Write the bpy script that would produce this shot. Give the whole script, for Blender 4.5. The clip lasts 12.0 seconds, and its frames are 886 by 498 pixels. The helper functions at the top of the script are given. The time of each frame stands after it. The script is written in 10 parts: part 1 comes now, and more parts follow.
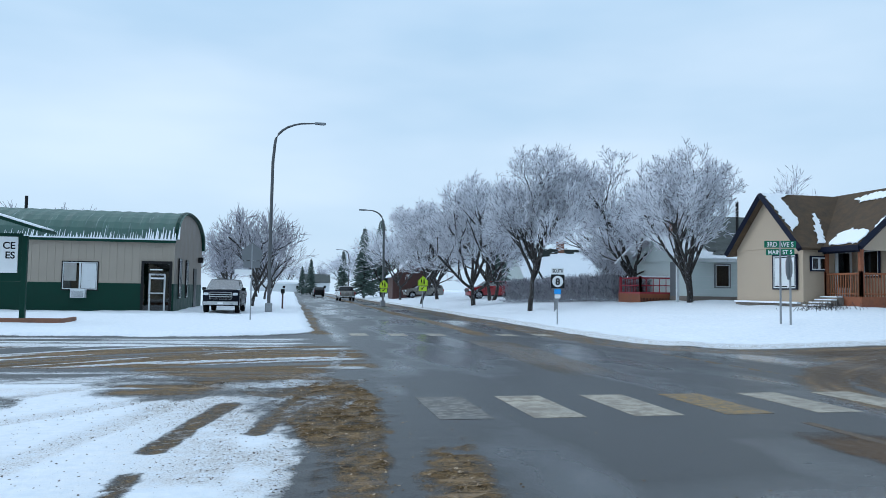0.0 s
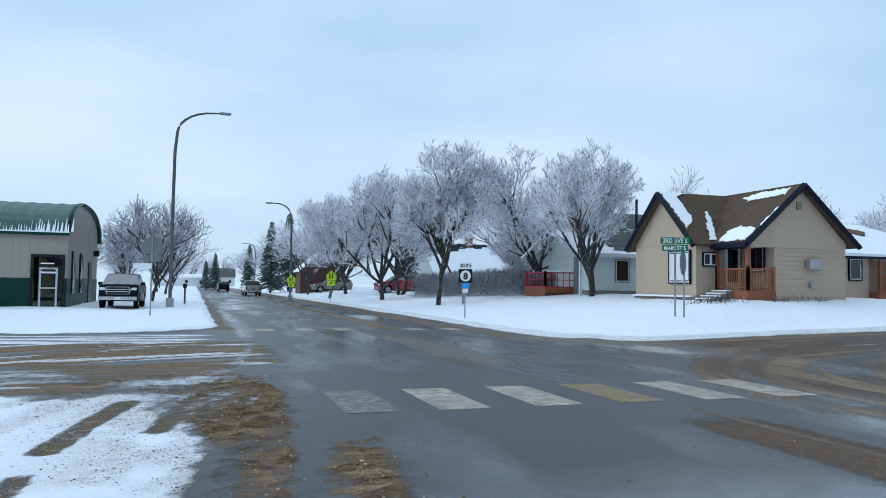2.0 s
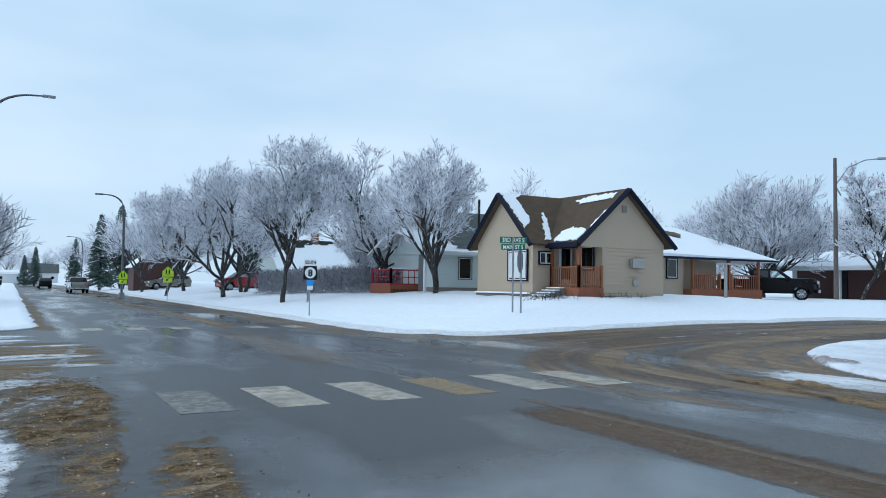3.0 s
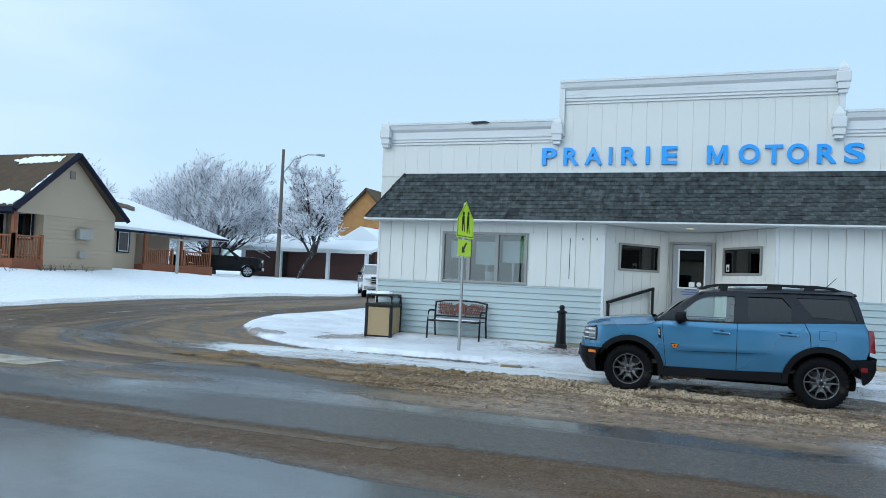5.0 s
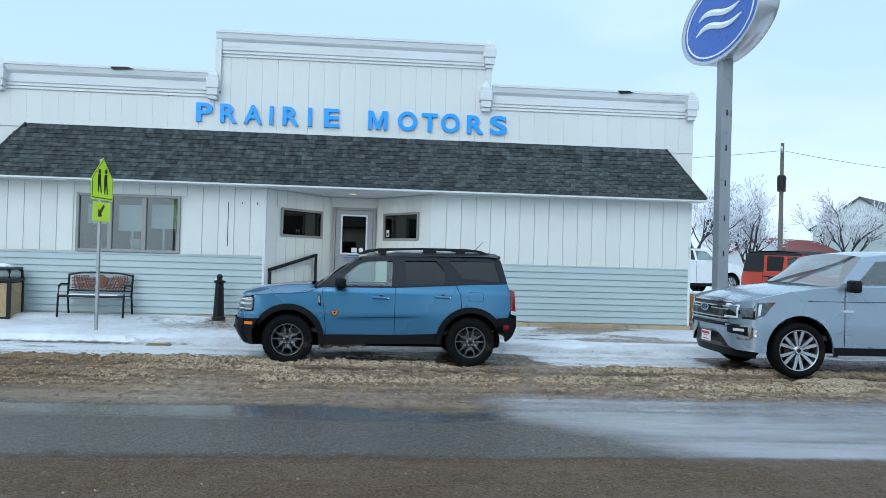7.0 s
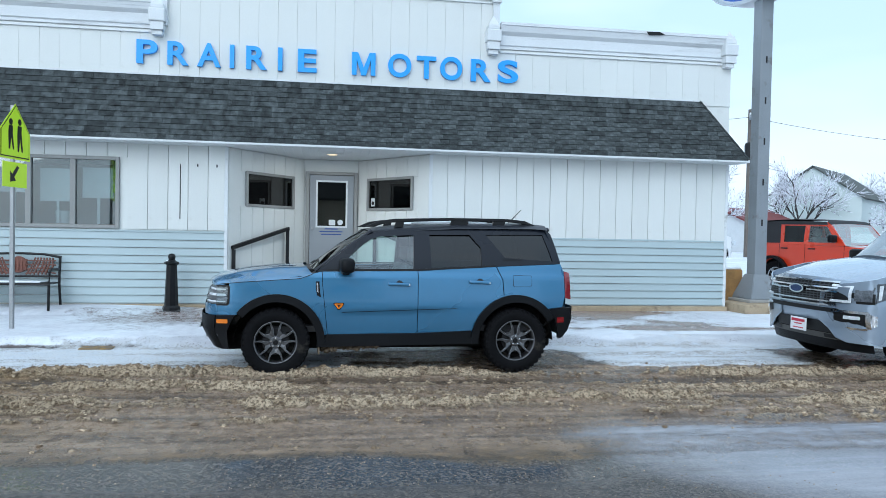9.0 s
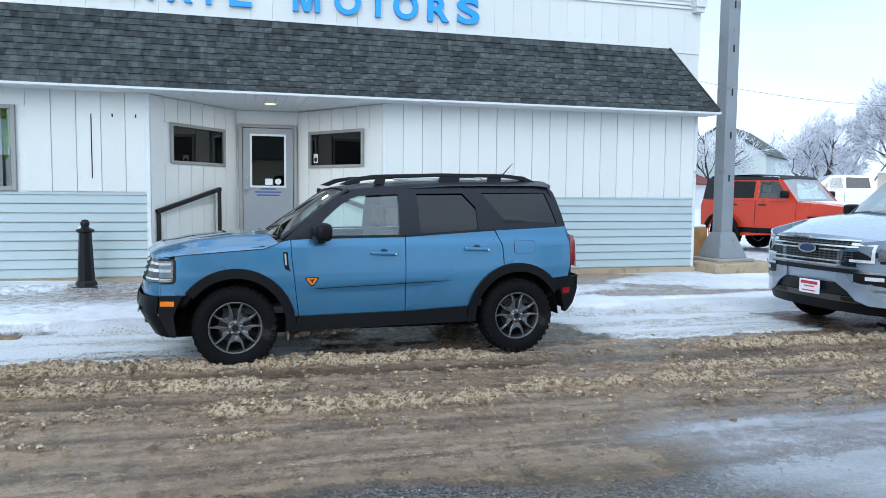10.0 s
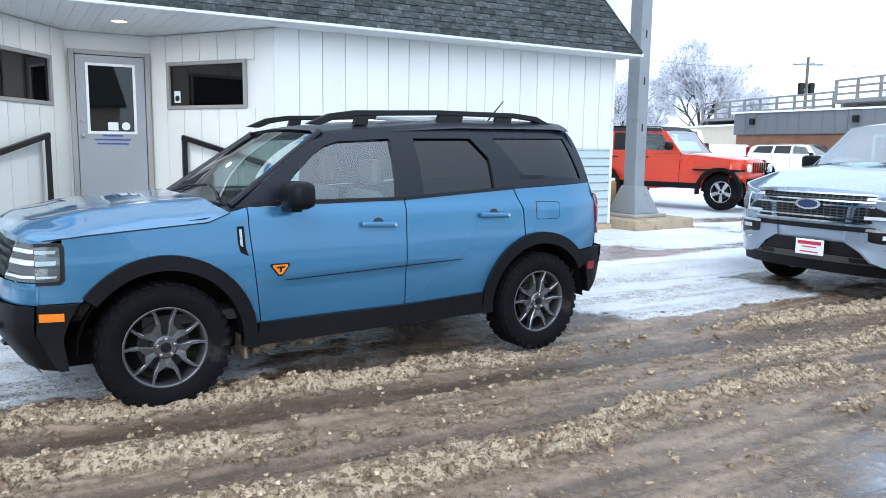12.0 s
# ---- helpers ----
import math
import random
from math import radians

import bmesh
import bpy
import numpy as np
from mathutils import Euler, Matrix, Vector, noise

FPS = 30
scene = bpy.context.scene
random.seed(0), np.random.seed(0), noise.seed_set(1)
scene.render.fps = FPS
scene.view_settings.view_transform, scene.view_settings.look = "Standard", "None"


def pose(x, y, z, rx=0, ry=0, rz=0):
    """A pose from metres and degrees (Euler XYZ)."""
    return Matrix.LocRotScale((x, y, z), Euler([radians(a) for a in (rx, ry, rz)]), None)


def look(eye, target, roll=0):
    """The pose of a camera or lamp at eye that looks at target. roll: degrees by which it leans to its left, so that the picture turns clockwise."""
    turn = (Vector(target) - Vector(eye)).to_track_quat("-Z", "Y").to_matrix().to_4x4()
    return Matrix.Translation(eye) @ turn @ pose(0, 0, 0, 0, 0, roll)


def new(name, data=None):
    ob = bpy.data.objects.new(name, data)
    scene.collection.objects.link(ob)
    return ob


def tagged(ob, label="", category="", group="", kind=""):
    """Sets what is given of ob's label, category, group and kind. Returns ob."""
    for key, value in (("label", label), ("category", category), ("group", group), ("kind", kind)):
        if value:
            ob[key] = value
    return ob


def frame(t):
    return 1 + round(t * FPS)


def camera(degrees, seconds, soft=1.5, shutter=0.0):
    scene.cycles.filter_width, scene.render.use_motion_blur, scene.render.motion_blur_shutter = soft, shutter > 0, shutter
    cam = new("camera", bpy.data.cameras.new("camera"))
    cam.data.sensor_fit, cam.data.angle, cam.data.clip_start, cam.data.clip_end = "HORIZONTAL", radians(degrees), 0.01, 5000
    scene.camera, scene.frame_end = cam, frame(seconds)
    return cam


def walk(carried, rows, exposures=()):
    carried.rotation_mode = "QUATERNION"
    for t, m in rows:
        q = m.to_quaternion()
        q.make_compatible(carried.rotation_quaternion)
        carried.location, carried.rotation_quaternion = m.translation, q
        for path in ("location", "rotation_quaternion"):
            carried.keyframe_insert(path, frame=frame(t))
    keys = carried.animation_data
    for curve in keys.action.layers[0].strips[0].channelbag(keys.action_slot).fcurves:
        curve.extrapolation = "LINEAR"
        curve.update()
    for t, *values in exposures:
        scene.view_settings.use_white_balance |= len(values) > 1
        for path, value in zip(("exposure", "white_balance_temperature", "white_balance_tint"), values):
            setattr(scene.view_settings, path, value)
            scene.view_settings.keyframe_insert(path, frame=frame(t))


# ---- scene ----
cam = camera(61.1, 12.0, soft=0.8)
PATH = [
    (0, (0.318, 0.336, 1.638), (0.711, 2.294, 1.747), 0.88),
    (0.5, (0.299, 0.316, 1.644), (0.705, 2.272, 1.748), 0.87),
    (1, (0.296, 0.297, 1.645), (0.734, 2.246, 1.745), 0.77),
    (1.5, (0.298, 0.267, 1.639), (0.806, 2.199, 1.738), 0.75),
    (2, (0.323, 0.246, 1.635), (0.949, 2.143, 1.733), 0.83),
    (2.5, (0.317, 0.190, 1.634), (1.106, 2.025, 1.733), 0.81),
    (2.7, (0.318, 0.130, 1.642), (1.185, 1.930, 1.740), 0.80),
    (4.3, (0.421, -0.152, 1.634), (2.040, 1.019, 1.717), 2.05),
    (4.5, (0.439, -0.176, 1.637), (2.145, 0.864, 1.717), 2.28),
    (5, (0.347, -0.204, 1.623), (2.222, 0.490, 1.699), 2.59),
    (5.5, (0.389, -0.271, 1.602), (2.351, 0.110, 1.671), 2.61),
    (6, (0.560, -0.330, 1.610), (2.555, -0.202, 1.666), 2.31),
    (6.5, (0.824, -0.390, 1.583), (2.823, -0.449, 1.623), 1.80),
    (6.7, (0.941, -0.353, 1.590), (2.937, -0.474, 1.624), 1.73),
    (8.3, (2.933, 0.198, 1.647), (4.922, -0.011, 1.655), 1.57),
    (8.5, (3.197, 0.289, 1.623), (5.184, 0.065, 1.623), 1.48),
    (9, (3.980, 0.573, 1.584), (5.955, 0.260, 1.538), 1.12),
    (9.5, (4.702, 0.882, 1.563), (6.652, 0.449, 1.466), 0.78),
    (10, (5.448, 1.109, 1.555), (7.366, 0.563, 1.406), 0.54),
    (10.5, (6.086, 1.345, 1.552), (7.967, 0.692, 1.358), 0.30),
    (11, (6.748, 1.480, 1.552), (8.584, 0.720, 1.323), 0.17),
    (11.5, (7.338, 1.676, 1.517), (9.119, 0.802, 1.264), 0.34),
    (12, (7.900, 1.813, 1.481), (9.608, 0.807, 1.215), 0.72),
]
walk(cam, [(t, look(eye, target, roll)) for t, eye, target, roll in PATH], exposures=[(0, -0.2, 5500, 5), (2.5, -0.2, 5500, 5), (4.5, -0.06, 5550, 3), (6.5, 0.06, 5550, 2), (8.5, 0.2, 5550, 4), (10.5, 0.52, 5680, 8), (12, 0.78, 5780, 10)])

# ---- sky, sun ----
world = bpy.data.worlds.new("overcast")
scene.world = world
world.use_nodes = True
wn, wl = world.node_tree.nodes, world.node_tree.links
wn.clear()
w_out = wn.new("ShaderNodeOutputWorld")
w_bg = wn.new("ShaderNodeBackground")
w_sky = wn.new("ShaderNodeTexSky")
w_sky.sky_type, w_sky.sun_disc = "NISHITA", False
w_sky.sun_elevation, w_sky.sun_rotation = radians(28), radians(-62)
w_sky.air_density, w_sky.dust_density = 1.0, 2.0
w_dim = wn.new("ShaderNodeVectorMath")
w_dim.operation = "SCALE"
w_dim.inputs["Scale"].default_value = 0.09
w_tc = wn.new("ShaderNodeTexCoord")
w_sep = wn.new("ShaderNodeSeparateXYZ")
w_up = wn.new("ShaderNodeValToRGB")  # overcast: pale at the horizon, a little bluer higher up
w_up.color_ramp.elements[0].position, w_up.color_ramp.elements[0].color = 0.0, (0.78, 0.90, 0.985, 1)
w_up.color_ramp.elements[1].position, w_up.color_ramp.elements[1].color = 0.30, (0.665, 0.82, 0.945, 1)
w_zen = w_up.color_ramp.elements.new(0.95)  # an overcast sky is brightest overhead
w_zen.color = (1.08, 1.18, 1.28, 1)
w_map = wn.new("ShaderNodeMapping")
w_map.inputs["Scale"].default_value = (1.0, 1.0, 3.4)
w_noise = wn.new("ShaderNodeTexNoise")
w_noise.inputs["Scale"].default_value, w_noise.inputs["Detail"].default_value = 1.7, 4.0
w_noise.inputs["Roughness"].default_value = 0.45
w_rng = wn.new("ShaderNodeMapRange")
w_rng.inputs["From Min"].default_value, w_rng.inputs["From Max"].default_value = 0.46, 0.74
w_rng.inputs["To Min"].default_value, w_rng.inputs["To Max"].default_value = 0.0, 0.75
w_cl = wn.new("ShaderNodeMix")
w_cl.data_type = "RGBA"
w_cl.inputs["B"].default_value = (1.06, 1.10, 1.13, 1)
w_mix = wn.new("ShaderNodeMix")
w_mix.data_type = "RGBA"
w_mix.inputs["Factor"].default_value = 0.9
wl.new(w_sky.outputs["Color"], w_dim.inputs[0])
wl.new(w_tc.outputs["Generated"], w_sep.inputs[0])
wl.new(w_sep.outputs["Z"], w_up.inputs["Fac"])
wl.new(w_tc.outputs["Generated"], w_map.inputs["Vector"])
wl.new(w_map.outputs["Vector"], w_noise.inputs["Vector"])
wl.new(w_noise.outputs["Fac"], w_rng.inputs["Value"])
wl.new(w_rng.outputs["Result"], w_cl.inputs["Factor"])
wl.new(w_up.outputs["Color"], w_cl.inputs["A"])
wl.new(w_dim.outputs["Vector"], w_mix.inputs["A"])
wl.new(w_cl.outputs["Result"], w_mix.inputs["B"])
wl.new(w_mix.outputs["Result"], w_bg.inputs["Color"])
w_bg.inputs["Strength"].default_value = 1.0
wl.new(w_bg.outputs["Background"], w_out.inputs["Surface"])
sun = new("sun", bpy.data.lights.new("sun", "SUN"))
sun.data.energy, sun.data.angle, sun.data.color = 1.2, radians(50), (1.0, 0.97, 0.93)
sun.matrix_world = look((-60, 32, 36), (0, 0, 0))
# the downlight in the shop's porch soffit
porch = new("porch_light", bpy.data.lights.new("porch_light", "AREA"))
porch.data.shape, porch.data.size, porch.data.energy, porch.data.color = "DISK", 0.17, 13.0, (1.0, 0.93, 0.84)
porch.matrix_world = pose(18.1, 0.45, 2.955)


# ---- materials ----
def nodes_of(name):
    m = bpy.data.materials.new(name)
    m.use_nodes = True
    return m, m.node_tree.nodes, m.node_tree.links, m.node_tree.nodes["Principled BSDF"]


def node(ns, kind, **values):
    n = ns.new("ShaderNode" + kind)
    for key, value in values.items():
        n.inputs[key.replace("_", " ")].default_value = value
    return n


def mixed(ns, ls, fac, a, b):
    n = ns.new("ShaderNodeMix")
    n.data_type = "RGBA"
    for key, value in (("Factor", fac), ("A", a), ("B", b)):
        if isinstance(value, (int, float)):
            n.inputs[key].default_value = value
        elif isinstance(value, tuple):
            n.inputs[key].default_value = (*value, 1)[:4]
        else:
            ls.new(value, n.inputs[key])
    return n.outputs["Result"]


def ramp(ns, ls, value, lo, hi, a=0.0, b=1.0):
    n = ns.new("ShaderNodeMapRange")
    n.inputs["From Min"].default_value, n.inputs["From Max"].default_value = lo, hi
    n.inputs["To Min"].default_value, n.inputs["To Max"].default_value = a, b
    ls.new(value, n.inputs["Value"])
    return n.outputs["Result"]


def math_node(ns, ls, op, a, b=0.0):
    n = ns.new("ShaderNodeMath")
    n.operation = op
    for k, v in enumerate((a, b)):
        if isinstance(v, (int, float)):
            n.inputs[k].default_value = v
        else:
            ls.new(v, n.inputs[k])
    return n.outputs[0]


def plain(name, color, rough=0.6, metal=0.0, grain=60.0, vary=0.12, bump=0.1, blot=1.5, each=0.0, coat=0.0, stretch=(1, 1, 1), dirt=None, dirt_amount=0.0, spec=0.5):
    """A surface with a fine grain and large blotches; each: how far single pieces differ; dirt: a second colour in patches."""
    m, ns, ls, p = nodes_of(name)
    tc = ns.new("ShaderNodeTexCoord")
    mp = ns.new("ShaderNodeMapping")
    mp.inputs["Scale"].default_value = stretch
    ls.new(tc.outputs["Object"], mp.inputs["Vector"])
    fine = node(ns, "TexNoise", Scale=grain, Detail=4.0)
    big = node(ns, "TexNoise", Scale=blot, Detail=3.0)
    ls.new(mp.outputs[0], fine.inputs["Vector"])
    ls.new(mp.outputs[0], big.inputs["Vector"])
    dark = tuple(c * (1 - 2 * vary) for c in color)
    light = tuple(min(1, c * (1 + vary)) for c in color)
    half = math_node(ns, ls, "ADD", math_node(ns, ls, "MULTIPLY", fine.outputs["Fac"], 0.5), math_node(ns, ls, "MULTIPLY", big.outputs["Fac"], 0.5))
    col = mixed(ns, ls, ramp(ns, ls, half, 0.32, 0.68), dark, light)
    if each:
        info = ns.new("ShaderNodeObjectInfo")
        isl = ns.new("ShaderNodeNewGeometry")
        rnd = math_node(ns, ls, "FRACT", math_node(ns, ls, "ADD", info.outputs["Random"], isl.outputs["Random Per Island"]))
        hsv = node(ns, "HueSaturation")
        ls.new(ramp(ns, ls, rnd, 0, 1, 1 - each, 1 + each), hsv.inputs["Value"])
        ls.new(col, hsv.inputs["Color"])
        col = hsv.outputs["Color"]
    if dirt:
        spots = node(ns, "TexNoise", Scale=blot * 2.7, Detail=6.0, Roughness=0.7)
        ls.new(mp.outputs[0], spots.inputs["Vector"])
        col = mixed(ns, ls, ramp(ns, ls, spots.outputs["Fac"], 0.62 - 0.3 * dirt_amount, 0.78 - 0.3 * dirt_amount), col, dirt)
    ls.new(col, p.inputs["Base Color"])
    p.inputs["Metallic"].default_value = metal
    p.inputs["Specular IOR Level"].default_value = spec
    ls.new(ramp(ns, ls, big.outputs["Fac"], 0.3, 0.7, max(0.02, rough - 0.08), min(1, rough + 0.08)), p.inputs["Roughness"])
    p.inputs["Coat Weight"].default_value = coat
    p.inputs["Coat Roughness"].default_value = 0.04
    if bump:
        b = node(ns, "Bump", Strength=bump, Distance=0.01)
        ls.new(fine.outputs["Fac"], b.inputs["Height"])
        ls.new(b.outputs["Normal"], p.inputs["Normal"])
    return m


def glassy(name, tint=(0.6, 0.65, 0.68), clear=0.75, rough=0.02, least=0.07):
    """A thin pane: partly clear, partly a mirror at a slant."""
    m, ns, ls, p = nodes_of(name)
    ns.remove(p)
    out = ns["Material Output"]
    tr = ns.new("ShaderNodeBsdfTransparent")
    tr.inputs["Color"].default_value = (*[c * clear for c in tint], 1)
    gl = node(ns, "BsdfGlossy", Roughness=rough)
    fr = node(ns, "LayerWeight", Blend=0.5)
    mx = ns.new("ShaderNodeMixShader")
    steep = math_node(ns, ls, "POWER", fr.outputs["Facing"], 4.0)
    ls.new(ramp(ns, ls, steep, 0.0, 1.0, least, 0.95), mx.inputs["Fac"])
    ls.new(tr.outputs[0], mx.inputs[1])
    ls.new(gl.outputs[0], mx.inputs[2])
    ls.new(mx.outputs[0], out.inputs["Surface"])
    return m


def glowing(name, color, strength):
    m, ns, ls, p = nodes_of(name)
    p.inputs["Base Color"].default_value = (*color, 1)
    p.inputs["Emission Color"].default_value = (*color, 1)
    p.inputs["Emission Strength"].default_value = strength
    return m


WHITE = plain("white_vinyl", (0.665, 0.675, 0.65), 0.5, vary=0.03, bump=0.05, blot=0.8, each=0.025, dirt=(0.56, 0.56, 0.52), dirt_amount=0.15)
TRIM = plain("white_trim", (0.66, 0.68, 0.69), 0.45, vary=0.05, bump=0.06, blot=2.0, dirt=(0.35, 0.35, 0.33), dirt_amount=0.1)
LAP = plain("grey_blue_siding", (0.40, 0.475, 0.49), 0.5, vary=0.03, bump=0.05, blot=0.9, each=0.03)
STONE = plain("tan_concrete", (0.42, 0.33, 0.22), 0.85, vary=0.15, bump=0.3, blot=2.5, grain=90, dirt=(0.2, 0.15, 0.1), dirt_amount=0.3)
CONCRETE = plain("grey_concrete", (0.36, 0.35, 0.33), 0.85, vary=0.15, bump=0.3, blot=2.0, grain=90)
SHINGLE = plain("dark_shingles", (0.074, 0.084, 0.086), 0.95, vary=0.45, bump=0.6, grain=120, blot=9, each=0.34, spec=0.2)
UNDERLAY = plain("roof_underlay", (0.008, 0.009, 0.010), 0.95, vary=0.2)
BROWN_ROOF = plain("brown_shingles", (0.11, 0.072, 0.04), 0.92, vary=0.3, bump=0.4, grain=40, blot=3, each=0.3)
GREY_ROOF = plain("grey_shingles", (0.10, 0.11, 0.105), 0.92, vary=0.3, bump=0.4, grain=40, blot=3)
LETTER = plain("blue_letters", (0.04, 0.33, 0.85), 0.4, vary=0.04, bump=0.0)
FRAME = plain("window_frame_grey", (0.27, 0.27, 0.26), 0.5, vary=0.08, bump=0.05)
GREY_DOOR = plain("grey_door", (0.27, 0.29, 0.31), 0.45, vary=0.05, bump=0.04)
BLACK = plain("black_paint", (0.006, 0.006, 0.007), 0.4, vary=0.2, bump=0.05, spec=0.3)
PLASTIC = plain("black_plastic", (0.006, 0.0065, 0.008), 0.45, vary=0.25, bump=0.15, grain=250, spec=0.16)
RUBBER = plain("tyre_rubber", (0.006, 0.006, 0.007), 0.75, vary=0.3, bump=0.2, grain=150, dirt=(0.04, 0.036, 0.03), dirt_amount=0.12, spec=0.1)
STEEL = plain("galvanised_steel", (0.34, 0.35, 0.36), 0.45, metal=0.7, vary=0.12, bump=0.05, blot=6)
CHROME = plain("chrome", (0.75, 0.76, 0.78), 0.12, metal=1.0, vary=0.03, bump=0.0)
ALUMINIUM = plain("satin_aluminium", (0.55, 0.56, 0.58), 0.3, metal=0.9, vary=0.05, bump=0.0)
WOOD = plain("red_brown_wood", (0.28, 0.10, 0.04), 0.7, vary=0.2, bump=0.2, grain=20, stretch=(1, 1, 6), each=0.12)
PANE = glassy("window_glass", (0.72, 0.82, 0.84), 0.9, least=0.16)
DARK_PANE = glassy("dark_window_glass", (0.25, 0.28, 0.30), 0.55)
# the dark colour stands in for unlit rooms behind glass
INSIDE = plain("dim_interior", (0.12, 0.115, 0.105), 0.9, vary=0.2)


def snow_material():
    m, ns, ls, p = nodes_of("snow")
    tc = ns.new("ShaderNodeTexCoord")
    a = node(ns, "TexNoise", Scale=9.0, Detail=6.0)
    b = node(ns, "TexNoise", Scale=0.9, Detail=3.0)
    for n in (a, b):
        ls.new(tc.outputs["Object"], n.inputs["Vector"])
    ls.new(mixed(ns, ls, b.outputs["Fac"], (0.80, 0.84, 0.88), (0.88, 0.90, 0.92)), p.inputs["Base Color"])
    p.inputs["Roughness"].default_value = 0.7
    bm = node(ns, "Bump", Strength=0.3, Distance=0.05)
    ls.new(a.outputs["Fac"], bm.inputs["Height"])
    ls.new(bm.outputs["Normal"], p.inputs["Normal"])
    return m


SNOW = snow_material()


# ---- building blocks ----
def mesh_of(bm, name, material, smooth=False):
    me = bpy.data.meshes.new(name)
    bm.to_mesh(me)
    bm.free()
    for mt in material if isinstance(material, (list, tuple)) else (material,):
        me.materials.append(mt)
    if smooth:
        me.polygons.foreach_set("use_smooth", [True] * len(me.polygons))
    return me


def part(name, bm, material, parent=None, label="", m=None, smooth=False):
    """Links a bmesh as one object, under a thing or under a part."""
    ob = new(name, mesh_of(bm, name, material, smooth) if isinstance(bm, bmesh.types.BMesh) else bm)
    if m is not None:
        ob.matrix_basis = m
    if parent is not None:
        ob.parent = parent
    return tagged(ob, label)


def thing(name, m, label, category, group="", kind=""):
    ob = new(name)
    ob.empty_display_size = 0.2
    ob.matrix_basis = m
    return tagged(ob, label, category, group, kind)


def add_box(bm, lo, hi, bevel=0.0):
    """A box between two corners, its edges rounded off."""
    g = bmesh.ops.create_cube(bm, size=1.0)
    for v in g["verts"]:
        v.co = [lo[k] + (v.co[k] + 0.5) * (hi[k] - lo[k]) for k in range(3)]
    if bevel:
        es = list({e for v in g["verts"] for e in v.link_edges})
        bmesh.ops.bevel(bm, geom=es, offset=bevel, segments=2, affect="EDGES", profile=0.5)
    return bm


def boxes(*items, bevel=0.0):
    bm = bmesh.new()
    for lo, hi in items:
        add_box(bm, lo, hi, bevel)
    return bm


def add_tube(bm, pts, radii, sides=8, caps=True):
    """A round bar along points."""
    pts = [Vector(p) for p in pts]
    if isinstance(radii, (int, float)):
        radii = [radii] * len(pts)
    rings = []
    for k, p in enumerate(pts):
        d = (pts[min(k + 1, len(pts) - 1)] - pts[max(k - 1, 0)]).normalized()
        ref = Vector((0, 0, 1)) if abs(d.z) < 0.9 else Vector((1, 0, 0))
        a = d.cross(ref).normalized()
        b = d.cross(a)
        rings.append([bm.verts.new(p + radii[k] * (math.cos(2 * math.pi * s / sides) * a + math.sin(2 * math.pi * s / sides) * b)) for s in range(sides)])
    for r0, r1 in zip(rings, rings[1:]):
        for s in range(sides):
            bm.faces.new((r0[s], r0[(s + 1) % sides], r1[(s + 1) % sides], r1[s]))
    if caps:
        bm.faces.new(rings[0])
        bm.faces.new(rings[-1][::-1])
    return bm


def tube(pts, radii, sides=8):
    return add_tube(bmesh.new(), pts, radii, sides)


def add_lathe(bm, profile, sides=32, axis="z", centre=(0, 0, 0), closed=False):
    """Turns (radius, height) pairs round an axis."""
    rings = []
    for r, h in profile:
        ring = []
        for s in range(sides):
            a = 2 * math.pi * s / sides
            q = (r * math.cos(a), r * math.sin(a), h)
            q = q if axis == "z" else (h, q[0], q[1]) if axis == "x" else (q[0], h, q[1])
            ring.append(bm.verts.new(Vector(centre) + Vector(q)))
        rings.append(ring)
    pairs = list(zip(rings, rings[1:])) + ([(rings[-1], rings[0])] if closed else [])
    for r0, r1 in pairs:
        for s in range(sides):
            bm.faces.new((r0[s], r0[(s + 1) % sides], r1[(s + 1) % sides], r1[s]))
    bmesh.ops.recalc_face_normals(bm, faces=bm.faces)
    return bm


def lathe(profile, sides=32, axis="z", centre=(0, 0, 0), closed=False):
    return add_lathe(bmesh.new(), profile, sides, axis, centre, closed)


def add_prism(bm, outline, axis, a, b):
    """A flat outline drawn out from a to b along an axis: outline in the other two, in order xy, xz or yz."""
    def put(p, h):
        return {"x": (h, p[0], p[1]), "y": (p[0], h, p[1]), "z": (p[0], p[1], h)}[axis]
    lo = [bm.verts.new(put(p, a)) for p in outline]
    hi = [bm.verts.new(put(p, b)) for p in outline]
    n = len(outline)
    fs = [bm.faces.new(lo), bm.faces.new(hi[::-1])]
    for k in range(n):
        fs.append(bm.faces.new((lo[k], hi[k], hi[(k + 1) % n], lo[(k + 1) % n])))
    bmesh.ops.recalc_face_normals(bm, faces=fs)
    return bm


def prism(outline, axis, a, b, bevel=0.0):
    bm = add_prism(bmesh.new(), outline, axis, a, b)
    if bevel:
        bmesh.ops.bevel(bm, geom=bm.edges[:], offset=bevel, segments=2, affect="EDGES", profile=0.5)
    return bm


def quad_slab(a, b, c, d, thick):
    """A flat slab with the given four corners as its upper face."""
    bm = bmesh.new()
    p = [Vector(q) for q in (a, b, c, d)]
    n = (p[1] - p[0]).cross(p[3] - p[0]).normalized()
    top = [bm.verts.new(q) for q in p]
    low = [bm.verts.new(q - n * thick) for q in p]
    bm.faces.new(top)
    bm.faces.new(low[::-1])
    for k in range(4):
        bm.faces.new((top[k], low[k], low[(k + 1) % 4], top[(k + 1) % 4]))
    bmesh.ops.recalc_face_normals(bm, faces=bm.faces)
    return bm


